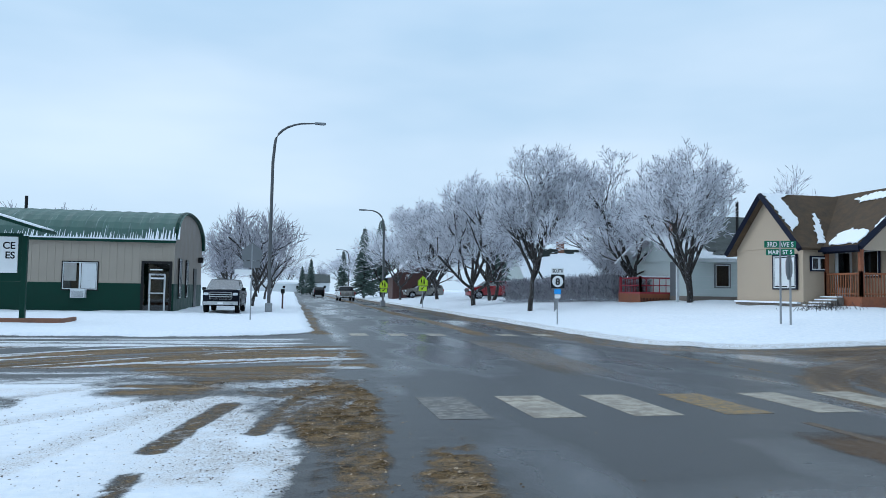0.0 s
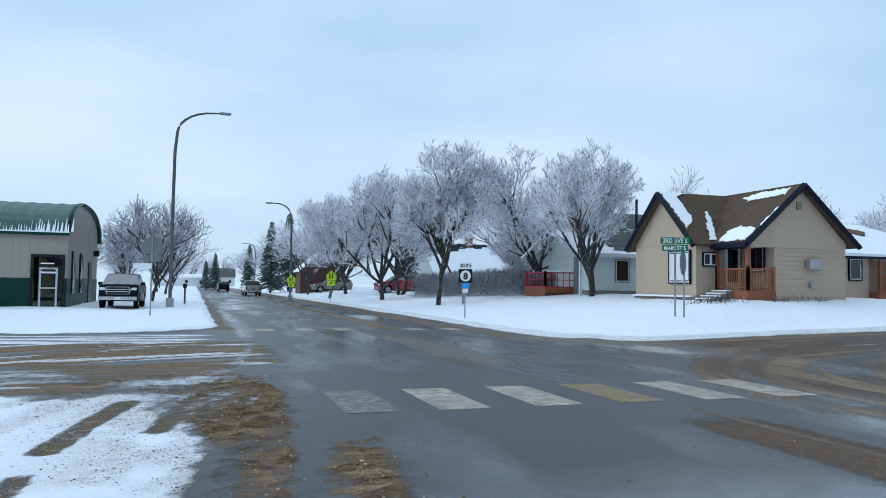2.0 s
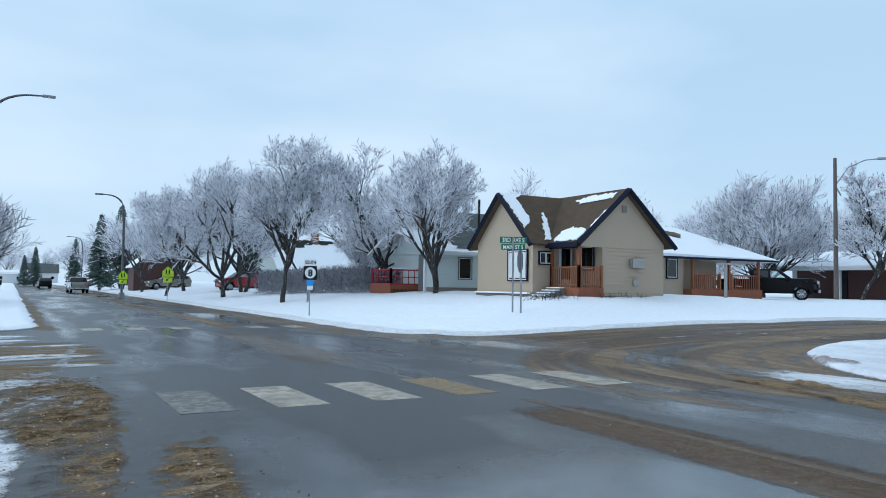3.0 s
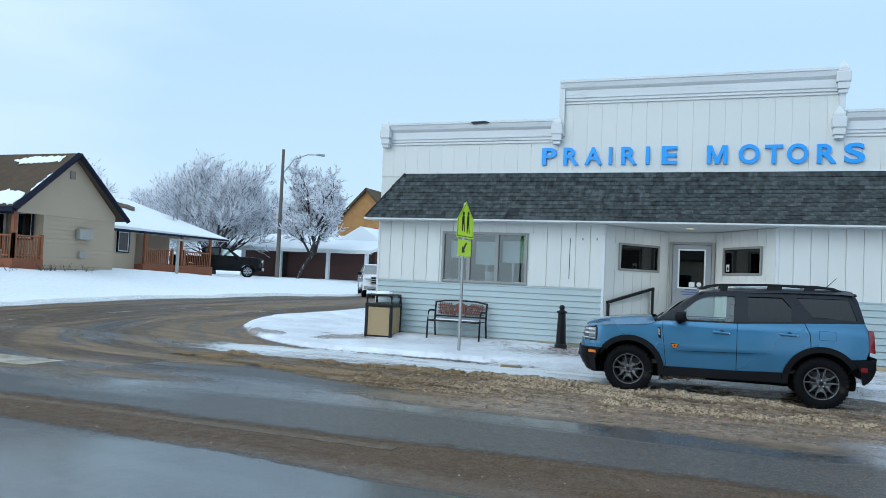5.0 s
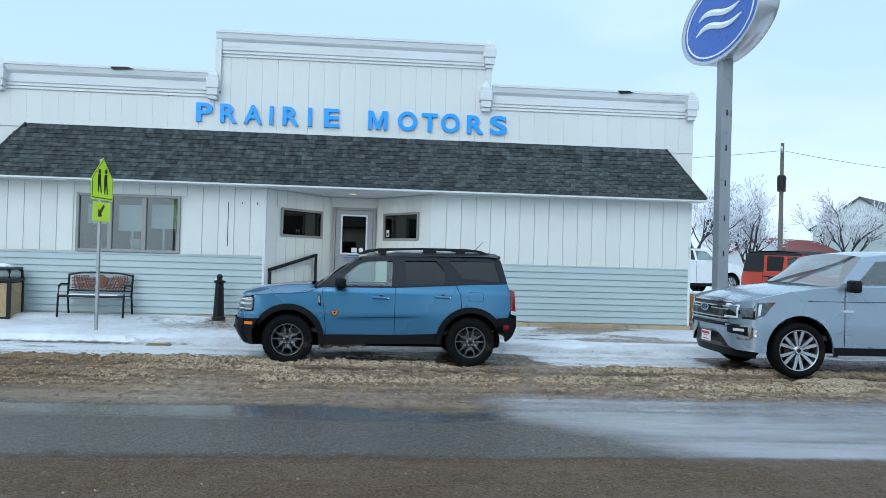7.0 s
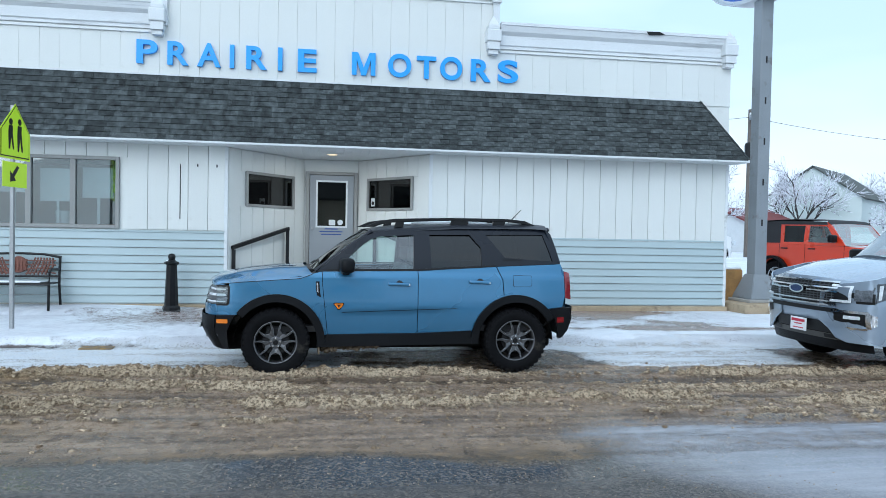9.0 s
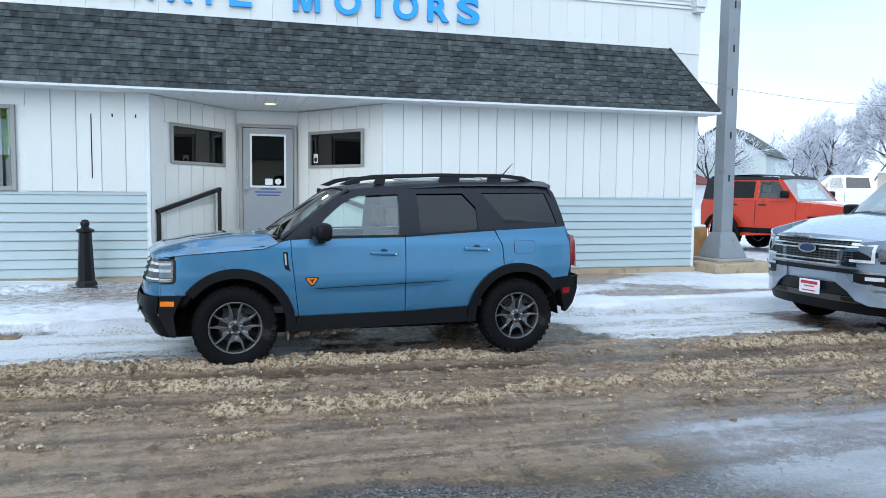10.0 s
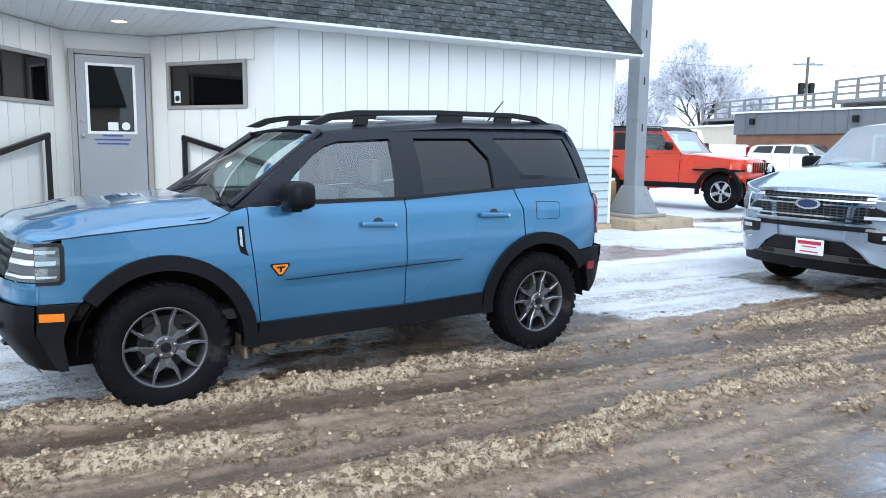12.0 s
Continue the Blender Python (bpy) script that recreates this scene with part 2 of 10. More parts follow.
def letters(text, size, depth, bold=0.0, spacing=1.0):
    """Flat writing as a mesh in the xy plane, its lower left corner at the origin; returns mesh and width."""
    cu = bpy.data.curves.new("writing", "FONT")
    cu.body, cu.size, cu.extrude, cu.offset, cu.space_character = text, size, depth, bold, spacing
    ob = bpy.data.objects.new("writing", cu)
    scene.collection.objects.link(ob)
    bpy.context.view_layer.update()
    me = bpy.data.meshes.new_from_object(ob.evaluated_get(bpy.context.evaluated_depsgraph_get()))
    bpy.data.objects.remove(ob)
    xs = [v.co.x for v in me.vertices]
    for v in me.vertices:
        v.co.x -= min(xs)
    return me, max(xs) - min(xs)


# ---- ground: streets, walks, lawns, one sheet to the horizon ----
def lattice(ix, iy, seed):
    h = (ix * 374761393 + iy * 668265263 + seed * 974711) & 0x7FFFFFFF
    h = ((h ^ (h >> 13)) * 1274126177) & 0x7FFFFFFF
    return ((h ^ (h >> 16)) & 0xFFFF) / 65535.0


def value_noise(x, y, seed=0):
    x0, y0 = np.floor(x).astype(np.int64), np.floor(y).astype(np.int64)
    fx, fy = x - x0, y - y0
    fx, fy = fx * fx * (3 - 2 * fx), fy * fy * (3 - 2 * fy)
    a, b = lattice(x0, y0, seed), lattice(x0 + 1, y0, seed)
    c, d = lattice(x0, y0 + 1, seed), lattice(x0 + 1, y0 + 1, seed)
    return (a * (1 - fx) + b * fx) * (1 - fy) + (c * (1 - fx) + d * fx) * fy


def fbm(x, y, seed=0, octaves=4):
    total, amp = 0.0, 0.5
    for k in range(octaves):
        total = total + amp * value_noise(x * 2**k, y * 2**k, seed + 17 * k)
        amp *= 0.5
    return total / (1 - 0.5**octaves)


def step(v, lo, hi):
    t = np.clip((v - lo) / (hi - lo), 0, 1)
    return t * t * (3 - 2 * t)


def band(v, lo, hi, soft):
    return step(v, lo - soft, lo + soft) * (1 - step(v, hi - soft, hi + soft))


def corner_distance(u, v, r=5.0):
    """How far inside a rounded corner a place lies; u and v are its distances from the two kerbs."""
    du, dv = np.maximum(r - u, 0), np.maximum(r - v, 0)
    return np.where((u < r) & (v < r), r - np.hypot(du, dv), np.minimum(u, v))


def blocks(x, y):
    """Distances inside the four street corners' kerbs: south-east, north-east, north-west, south-west."""
    wob = 0.35 * (fbm(x * 0.5, y * 0.5, 3, 2) - 0.5)
    se = corner_distance(x - 14.1, 12.4 - y, 6.0) + wob
    ne = corner_distance(x - 10.9, y - 19.6, 5.0) + wob
    nw = corner_distance(1.3 - x, y - 25.5, 4.0) + wob
    sw = corner_distance(-5.0 - x, 9.0 - y, 4.0) + wob
    return se, ne, nw, sw


def ground_height(x, y):
    x, y = np.asarray(x, float), np.asarray(y, float)
    se, ne, nw, sw = blocks(x, y)
    z = (0.36 * (1 - np.exp(-np.clip(x - 13, 0, 200) / 6.5)) - 0.30 * step(x, 30, 41)) * step(y, 9, 14)
    z = z + 0.22 * step(x, 30, 41) * (1 - step(y, 20, 23)) * step(y, 9, 14)
    z = z + 0.13 * step(se, 0.0, 0.25) + 0.006 * np.clip(se, 0, 30) * step(-y, -9, 2)
    rise = np.minimum(np.clip(x - 11, 0, 99), np.clip(y - 20.5, 0, 99) * 1.8)
    z = z + 0.13 * step(ne, 0.0, 0.5) + 0.86 * step(rise, 0.0, 14.0)
    z = z + 0.12 * step(nw, 0.0, 0.6) + 0.12 * step(sw, 0.0, 0.6)
    return z


def ground_at(x, y):
    return float(ground_height(np.array([x]), np.array([y]))[0])


def spaced(*runs):
    out = []
    for a, b, n in runs:
        out.extend(np.linspace(a, b, n, endpoint=False))
    return np.array(out)


def along(x, y, pts):
    """Distance from a track through a few places."""
    best = np.full(np.shape(x), 1e9)
    for (x0, y0), (x1, y1) in zip(pts, pts[1:]):
        dx, dy = x1 - x0, y1 - y0
        t = np.clip(((x - x0) * dx + (y - y0) * dy) / (dx * dx + dy * dy), 0, 1)
        best = np.minimum(best, np.hypot(x - x0 - t * dx, y - y0 - t * dy))
    return best


def covers(x, y):
    """Snow, sand, wet, crust of slush lumps and paving at places of the ground, each 0 to 1, and the relief that they make."""
    se, ne, nw, sw = blocks(x, y)
    long_y = fbm(x * 2.2 + 0.8 * fbm(x * 0.4, y * 0.5, 71, 3), y * 0.22 + 0.25 * fbm(x * 1.5, y * 0.9, 72, 3), 11, 5)  # streaks along the main street
    long_x = fbm(x * 0.25, y * 2.0, 12, 4)  # streaks along the side street
    patch = fbm(x * 0.55, y * 0.55, 13, 5)
    fine = fbm(x * 5, y * 5, 14, 4)
    thin_y = fbm(x * 7.0, y * 0.45, 15, 4)
    main = band(x, 1.6, 13.9, 0.25)
    side = band(y, 12.6, 19.6, 0.6)
    walk_se = step(se, 0.0, 0.15)
    lawn = np.maximum.reduce([step(ne, 0.0, 0.25), step(nw, 0.0, 0.35), step(sw, 0.0, 0.4)])
    # snow on lawns and on the paved corner in front of the shop
    snow = lawn
    trodden = 0.64 + 0.35 * (1 - step(x, 14.6, 15.1)) + 1.2 * (patch - 0.45) + 0.6 * band(y, 4.2, 12.6, 0.8) * step(-x, -16.0, -14.6) + 0.40 * step(y, 8.0, 9.0) - 0.85 * step(y, 7.0, 8.4) * step(fbm(np.hypot(x - 17.5, y - 8.6) * 1.5, np.arctan2(y - 8.6, x - 17.5) * 1.2, 63, 4), 0.44, 0.56) - 0.60 * step(-y, 1.6, 3.2) * step(fbm(x * 0.7, y * 0.45, 51, 4), 0.46, 0.62) * step(x, 14.5, 15.0)
    snow = np.maximum(snow, walk_se * np.clip(trodden, 0, 1))
    snow = np.maximum(snow, walk_se * (step(x, 16.75, 17.2) * step(y, 1.0, 4.5)) * 0.95)
    snow = np.maximum(snow, walk_se * step(-y, 7.6, 9.5) * (0.9 - 1.2 * step(patch, 0.52, 0.62) * step(-x, -19, -17)))
    edge = band(x + 0.45 * (long_y - 0.5) + 0.18 * (fine - 0.5), 12.62, 14.25, 0.10) * step(-y, -11.5, -8.0)
    snow = np.maximum(snow, edge * np.clip(0.72 + 0.9 * (patch - 0.5) + 1.0 * (thin_y - 0.55) + 0.35 * band(x, 13.2, 14.2, 0.3), 0, 1))
    gutter = band(x + 0.05 * (patch - 0.5), 14.24, 14.33, 0.025) * step(-y, -2.6, -1.4) * step(fbm(x, y * 0.6, 52, 3), 0.42, 0.52)
    snow = snow * (1 - 0.9 * gutter)
    # pale sheen: sky reflected in the wet lane, put into the colour
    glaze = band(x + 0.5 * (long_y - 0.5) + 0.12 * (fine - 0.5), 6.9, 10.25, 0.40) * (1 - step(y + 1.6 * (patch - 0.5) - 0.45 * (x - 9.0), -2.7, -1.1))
    # thin grey ice film over the west lane, in the same mask
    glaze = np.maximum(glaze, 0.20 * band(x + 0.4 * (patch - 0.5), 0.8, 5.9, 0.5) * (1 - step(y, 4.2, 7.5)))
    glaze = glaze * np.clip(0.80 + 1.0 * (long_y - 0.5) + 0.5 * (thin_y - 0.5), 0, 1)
    # west side: churned snow on the apron, tyre tracks over it, sand where cars turn
    shore = np.interp(y, (6.0, 8.0, 10.0, 12.7, 14.1, 30.0), (0.38, 0.60, 0.20, -0.5, -1.5, -4.0))
    apron = (1 - step(nw, -0.4, 0.2)) * step(-x, -1.9, -0.4)
    packed = step(shore - x + 0.5 * (fine - 0.5), -0.30, 0.45) * (1 - step(y + 1.2 * (patch - 0.5), 13.2, 14.6))
    thin = apron * band(y, 12.6, 25.6, 0.6) * np.clip(0.28 + 1.5 * (long_x - 0.5) + 0.8 * (patch - 0.5), 0, 1)
    brown_lane = band(y + 1.6 * (long_x - 0.5) + 0.12 * x, 15.6, 22.2, 0.5) * step(-x, -2.6, -1.6)
    grey_lane = band(y, 21.6, 25.4, 0.4) * step(-x, -1.2, 0.2)
    thin = thin * (1 - 0.92 * brown_lane * step(long_x, 0.30, 0.44))
    thin = np.maximum(thin, grey_lane * np.clip(0.75 - 1.4 * step(fbm(x * 0.12, y * 2.6, 53, 3), 0.46, 0.56), 0, 1))
    west = np.maximum(packed * np.clip(0.92 + 0.5 * (patch - 0.5) - 0.55 * step(fbm(x * 0.8, y * 0.5, 54, 4), 0.52, 0.66) * step(x, -2.4, -1.0), 0, 1), thin)
    tread = fbm(x * 11, y * 11, 56, 3)
    dash = np.maximum(band(along(x, y, ((-1.0, 8.3), (-0.72, 10.0), (-0.5, 11.3))) + 0.12 * (tread - 0.5), -1, 0.16, 0.05), band(along(x, y, ((-0.05, 9.1), (0.35, 11.0), (0.85, 13.4))) + 0.12 * (tread - 0.5), -1, 0.13, 0.05))
    dash = np.maximum(dash, band(along(x, y, ((-1.05, 6.2), (-1.0, 7.3))) + 0.2 * (tread - 0.5), -1, 0.10, 0.07))
    west = west * (1 - dash * (0.55 + 0.45 * step(tread, 0.35, 0.6)))
    wheel = np.minimum(along(x, y, ((-6.5, 8.6), (-3.4, 9.6), (-1.6, 12.0), (-0.4, 15.5))), along(x, y, ((-6.5, 10.4), (-4.4, 11.2), (-3.0, 13.0), (-2.0, 15.6))))
    wheel = np.minimum(wheel, along(x, y, ((-2.6, 6.0), (-2.0, 8.5), (-1.0, 12.5), (0.2, 16.0))))
    rolled = (1 - step(wheel, 0.10, 0.30)) * packed
    west = west * (1 - 0.30 * rolled * step(fine, 0.40, 0.6))
    puddle = 1 - step(np.hypot((x + 4.0) / 0.70, (y - 11.4) / 0.9) + 0.4 * (fine - 0.5), 0.75, 1.0)
    rim = band(np.hypot((x + 4.0) / 0.70, (y - 11.4) / 0.9) + 0.4 * (fine - 0.5), 0.8, 1.05, 0.08)
    west = west * (1 - 0.9 * np.maximum(rim, puddle))
    snow = np.maximum(snow, west * (1 - lawn))
    trace = (1 - step(along(x, y, ((0.2, 10.0), (0.8, 12.6), (1.8, 21.2))), 0.09, 0.18)) * step(fine, 0.24, 0.46)
    trace = np.maximum(trace, (1 - step(along(x, y, ((1.05, 10.6), (1.35, 12.2), (1.6, 14.0))), 0.05, 0.14)) * step(fine, 0.42, 0.55))
    snow = np.maximum(snow, trace * 0.47)
    # sand and brown slush
    middle = band(x + 0.30 * (long_y - 0.5) + 0.25 * (thin_y - 0.5) + 0.12 * (fine - 0.5), 6.02 - 0.30 * step(-y, -4.5, -1.0), 7.22, 0.26) * step(9.0 - y, 0, 1.5)
    sand = middle * (0.66 + 0.30 * thin_y + 0.15 * step(-y, -5.0, -1.5))
    sand = np.maximum(sand, band(x + 0.6 * (long_y - 0.5), 6.9, 7.7, 0.2) * step(y, 24.0, 30.0) * (0.4 + 0.7 * long_y))
    sand = np.maximum(sand, band(x + 1.0 * (long_y - 0.5), 5.6, 7.2, 0.4) * band(y, 14.0, 25.0, 2.0) * 0.42)
    lane_edge = np.interp(y, (-9.0, -3.6, -1.4, 1.3, 3.6, 5.6, 8.6, 10.2), (9.7, 9.75, 9.7, 9.75, 10.15, 10.55, 11.5, 12.2))
    slush = step(x - lane_edge + 0.4 * (long_y - 0.5) + 0.15 * (fine - 0.5), -0.12, 0.15) * (1 - step(x + 0.4 * (long_y - 0.5), 12.6, 12.85)) * step(-y, -10.5, -8.0)
    sand = np.maximum(sand, slush * (1 - 0.75 * glaze * (1 - step(x, 10.3, 10.6))))
    film = band(x + 0.5 * (long_y - 0.5), 9.35 - 0.50 * step(-y, -0.4, 0.8), lane_edge + 0.1, 0.3) * step(-y, -6, -3) * (0.32 + 0.70 * long_y) * (1 - 0.75 * glaze)
    sand = np.maximum(sand, film)
    sand = np.maximum(sand, edge * (0.55 - 0.55 * (patch - 0.5)))
    ply = fbm(x * 0.22 + 0.5 * fbm(x * 0.6, y * 0.6, 73, 2), (y + 0.035 * (x - 2.0) ** 2) * 1.9 - 0.35 * x, 74, 4)
    sand = np.maximum(sand, brown_lane * np.clip(0.55 + 3.4 * (ply - 0.47), 0, 1))
    snow = np.maximum(snow, 0.60 * brown_lane * step(fbm(x * 0.30, (y + 0.045 * (x - 2.0) ** 2) * 1.7 - 0.3 * x, 75, 4), 0.55, 0.62) * (1 - lawn))
    heap = np.interp(y, (6.0, 6.4, 9.1, 12.5, 15.0), (1.05, 1.1, 1.45, 1.55, 0.9))
    gold = step(x - shore, -0.15, 0.1) * (1 - step(x - heap + 0.25 * (fine - 0.5), -0.05, 0.12)) * (1 - step(y, 13.5, 15.5)) * (0.45 + 1.1 * (patch - 0.45) + 0.5 * (tread - 0.4))
    gold = np.maximum(gold, band(x - 0.12 * (y - 6) + 0.3 * (fine - 0.5), 1.42, 2.0, 0.2) * (1 - step(y + 2.5 * (fine - 0.5), 7.2, 9.0)) * (0.35 + 0.9 * fine))
    gold = np.maximum(gold, band(x + 0.3 * (fine - 0.5) - 0.05 * (y - 12), 0.55, 1.75, 0.2) * band(y, 9.8, 14.2, 0.8) * np.clip(0.30 + 2.6 * (fbm(x * 1.4, y * 1.1, 57, 4) - 0.45), 0, 1))
    sand = np.maximum(sand, np.clip(gold, 0, 1))
    mess = band(x + 0.5 * (patch - 0.5), -2.6, 1.0, 0.5) * band(y + 0.8 * (long_x - 0.5), 12.2, 16.2, 0.7)
    sand = np.maximum(sand, mess * np.clip(0.40 + 2.4 * (fbm(x * 0.4, y * 2.4, 58, 4) - 0.45), 0, 1))
    snow = snow * (1 - 0.85 * mess * step(fbm(x * 0.45, y * 2.6, 59, 4), 0.40, 0.54))
    veil = band(x + 0.6 * (patch - 0.5), -6.5, 1.2, 0.4) * band(y + 0.8 * (patch - 0.5), 10.4, 15.4, 0.7) * np.clip(0.60 + 2.0 * (fbm(x * 0.9 + y * 0.4, y * 1.2 - x * 0.2, 67, 4) - 0.5), 0, 1) * (1 - 0.9 * dash)
    snow = np.maximum(snow, veil * 0.62)
    scrape = band(x - 0.12 * (y - 6) + 0.10 * (tread - 0.5), 0.28, 0.62, 0.06) * (1 - step(y + 0.4 * (fine - 0.5), 7.6, 8.2))
    snow = snow * (1 - scrape)
    sand = sand * (1 - 0.45 * scrape)
    sand = np.maximum(sand, dash * 0.55)
    sand = np.maximum(sand, band(x + 0.8 * (long_y - 0.5), 1.0, 1.7, 0.2) * step(y, 26, 28) * (1 - step(y, 60, 110)) * (0.35 + 0.9 * (patch - 0.3)))
    turn = np.hypot(x - 17.5, y - 8.6)  # the turning curve round the corner
    sweep = fbm(turn * 2.4, np.arctan2(y - 8.6, x - 17.5) * 1.3, 62, 4)
    arc = band(turn + 0.6 * (patch - 0.5), 4.8, 8.8, 0.5) * step(y, 5.5, 8.5) * step(24.5 - x, 0, 4) * (1 - walk_se)
    sand = np.maximum(sand, arc * np.clip(0.60 + 2.6 * (sweep - 0.45), 0, 1))
    snow = np.maximum(snow, arc * 0.55 * step(sweep, 0.62, 0.68) * step(x, 12.0, 14.0))
    sand = np.maximum(sand, side * step(x, 11.5, 15.0) * (1 - walk_se) * np.clip(0.46 + 1.4 * (long_x - 0.4), 0, 1))
    sand = np.maximum(sand, band(ne, -1.6, 0.15, 0.2) * (0.3 + 0.8 * (fine - 0.3)))
    sand = np.maximum(sand, band(se, -2.6, 0.05, 0.25) * step(y, 6.0, 9.0) * np.clip(0.50 + 2.2 * (sweep - 0.42), 0, 1))
    crumbs = (1 - step(along(x, y, ((10.2, 19.5), (10.3, 15.0), (10.7, 11.8), (11.6, 8.5))), 0.05, 0.16)) * step(fine, 0.38, 0.52)
    sand = np.maximum(sand, crumbs * 0.9)
    sand = np.maximum(sand, gutter * 0.5)
    # beneath the parked cars: hardly any snow, about half a cover of sand
    under = band(x + 0.25 * (fine - 0.5), 12.45, 13.85, 0.20) * np.maximum(band(y + 0.5 * (fine - 0.5), -2.75, 0.35, 0.30), band(y + 0.3 * (patch - 0.5), -10.5, -5.6, 0.2))
    snow = snow * (1 - 0.96 * under)
    sand = np.maximum(sand * (1 - 0.5 * under), under * 0.52)
    wet = np.clip(0.30 + 1.8 * (fbm(x * 0.75, y * 0.16, 21, 3) - 0.47), 0, 0.8) * main
    wet = wet * (1 - 0.8 * band(x + 0.4 * (patch - 0.5), 7.2, 9.4, 0.15) * (1 - step(y, 4.0, 8.0)))
    wet = np.maximum(wet, 0.7 * band(x + 0.5 * (patch - 0.5), 8.55, 9.9, 0.18) * (1 - step(y, 6.0, 9.0)))
    wet = np.maximum(wet, band(x + 0.4 * (patch - 0.5), 1.2, 6.1, 0.4) * (1 - step(y, 4.2, 7.5)))
    wet = np.maximum(wet, walk_se * 0.6)
    wet = np.maximum(wet, 0.5 * slush)
    wet = np.maximum(wet, puddle)
    # slush: ridges thrown up between wheel ruts, lumpy on top, wet and smooth between
    xr = x - 0.05 * np.clip(y, -5, 3) + 0.16 * (fbm(x * 0.02, y * 0.45, 61, 3) - 0.5)
    ridge, rut = 0.0, 0.0
    for at, wide, tall in ((12.20, 0.12, 1.0), (11.68, 0.04, 0.30), (11.46, 0.10, 0.80), (11.28, 0.04, 0.35), (10.97, 0.08, 0.8), (10.76, 0.11, 1.0), (10.48, 0.06, 0.40), (10.20, 0.06, 0.45)):
        here = 0.30 + 1.1 * step(fbm(x * 0.1 + at, y * 0.55, int(at * 10), 3), 0.36, 0.56)
        ridge = np.maximum(ridge, tall * here * np.exp(-(((xr - at) / wide) ** 2)))
    for at, wide, deep in ((12.46, 0.08, 0.7), (11.91, 0.18, 1.0), (11.15, 0.09, 0.9), (10.36, 0.06, 0.5)):
        rut = np.maximum(rut, deep * np.exp(-(((xr - at) / wide) ** 2)))
    big_lump = fbm(x * 5.0, y * 2.6, 32, 3)
    small_lump = fbm(x * 16.0, y * 9.0, 33, 3)
    tiny = fbm(x * 24.0, y * 18.0, 35, 2)
    heaped = np.clip(0.02 + 0.95 * ridge, 0, 1.05)
    lumps = heaped * step(0.35 * big_lump + 0.40 * small_lump + 0.25 * tiny + 0.10 * heaped, 0.45, 0.60)
    crust = np.clip(slush * lumps * 1.3, 0, 1)
    relief = slush * (0.036 * np.clip(ridge, 0, 1) + 0.056 * lumps * (0.1 + 0.9 * small_lump + 0.8 * tiny) - 0.012 - 0.016 * rut + 0.024 * (thin_y - 0.5))
    gold_lump = np.clip(gold, 0, 1) * step(fbm(x * 6, y * 6, 34, 3), 0.40, 0.62)
    crust = np.maximum(crust, 0.45 * gold_lump)
    relief = relief + 0.035 * gold_lump
    relief = relief + middle * 0.012 * (thin_y - 0.4)
    relief = relief + edge * (0.06 * (big_lump - 0.4) * step(patch, 0.3, 0.6) + 0.05 * (thin_y - 0.5))
    relief = relief + lawn * (0.12 * (fbm(x * 0.7, y * 0.7, 41, 3) - 0.5) + 0.05 * (fbm(x * 3, y * 3, 42, 3) - 0.5))
    relief = relief + packed * (0.03 * (fbm(x * 1.3, y * 0.8, 43, 3) - 0.4) + 0.014 * (small_lump - 0.5) - 0.02 * rolled) - 0.01 * dash
    relief = relief + walk_se * step(x, 16.6, 17.1) * step(y, 1.0, 4.5) * 0.10 * (1 - step(y, 7.6, 8.6))
    relief = relief + walk_se * 0.012 * (fbm(x * 3, y * 3, 44, 3) - 0.5) * snow - 0.015 * gutter
    grime = np.clip(edge * (0.22 + 0.8 * step(thin_y, 0.48, 0.62)) + 1.2 * step(x - shore, -2.2, -0.1) * packed * step(fbm(x * 0.9, y * 0.9, 55, 4) + 0.12 * step(x - shore, -1.0, 0.0), 0.38, 0.58) + thin * 0.7 + rolled * 0.5 + band(ne, -0.3, 0.7, 0.3) * 0.8 + trace * 0.5, 0, 1)
    bare = band(x + 0.5 * (patch - 0.5), 7.15, 9.5, 0.25) * (1 - step(y, 3.0, 8.0)) * (0.65 + 0.7 * (patch - 0.3))
    track = arc * step(fbm(turn * 1.7, np.arctan2(y - 8.6, x - 17.5) * 0.9, 64, 3), 0.47, 0.60)
    track = np.maximum(track, side * step(x, 12.0, 15.0) * (1 - walk_se) * step(fbm(x * 0.12, y * 1.3, 65, 3), 0.50, 0.62))
    track = np.maximum(track, slush * (1 - np.clip(1.4 * ridge, 0, 1)) * np.clip(rut * (0.6 + 0.8 * fbm(xr * 6.0, y * 0.3, 66, 3)) + 0.25 * step(thin_y, 0.5, 0.62), 0, 1))
    return dict(bare=bare, middle=middle, track=track, snow=snow, sand=sand, wet=wet, crust=crust, paved=walk_se, grime=grime, glaze=glaze, damp=np.clip(1 - step(x + 0.3 * (fine - 0.5), 9.0, 9.6) * (1 - 0.8 * step(y + 0.8 * (patch - 0.5), 1.8, 4.5)), 0, 1)), relief


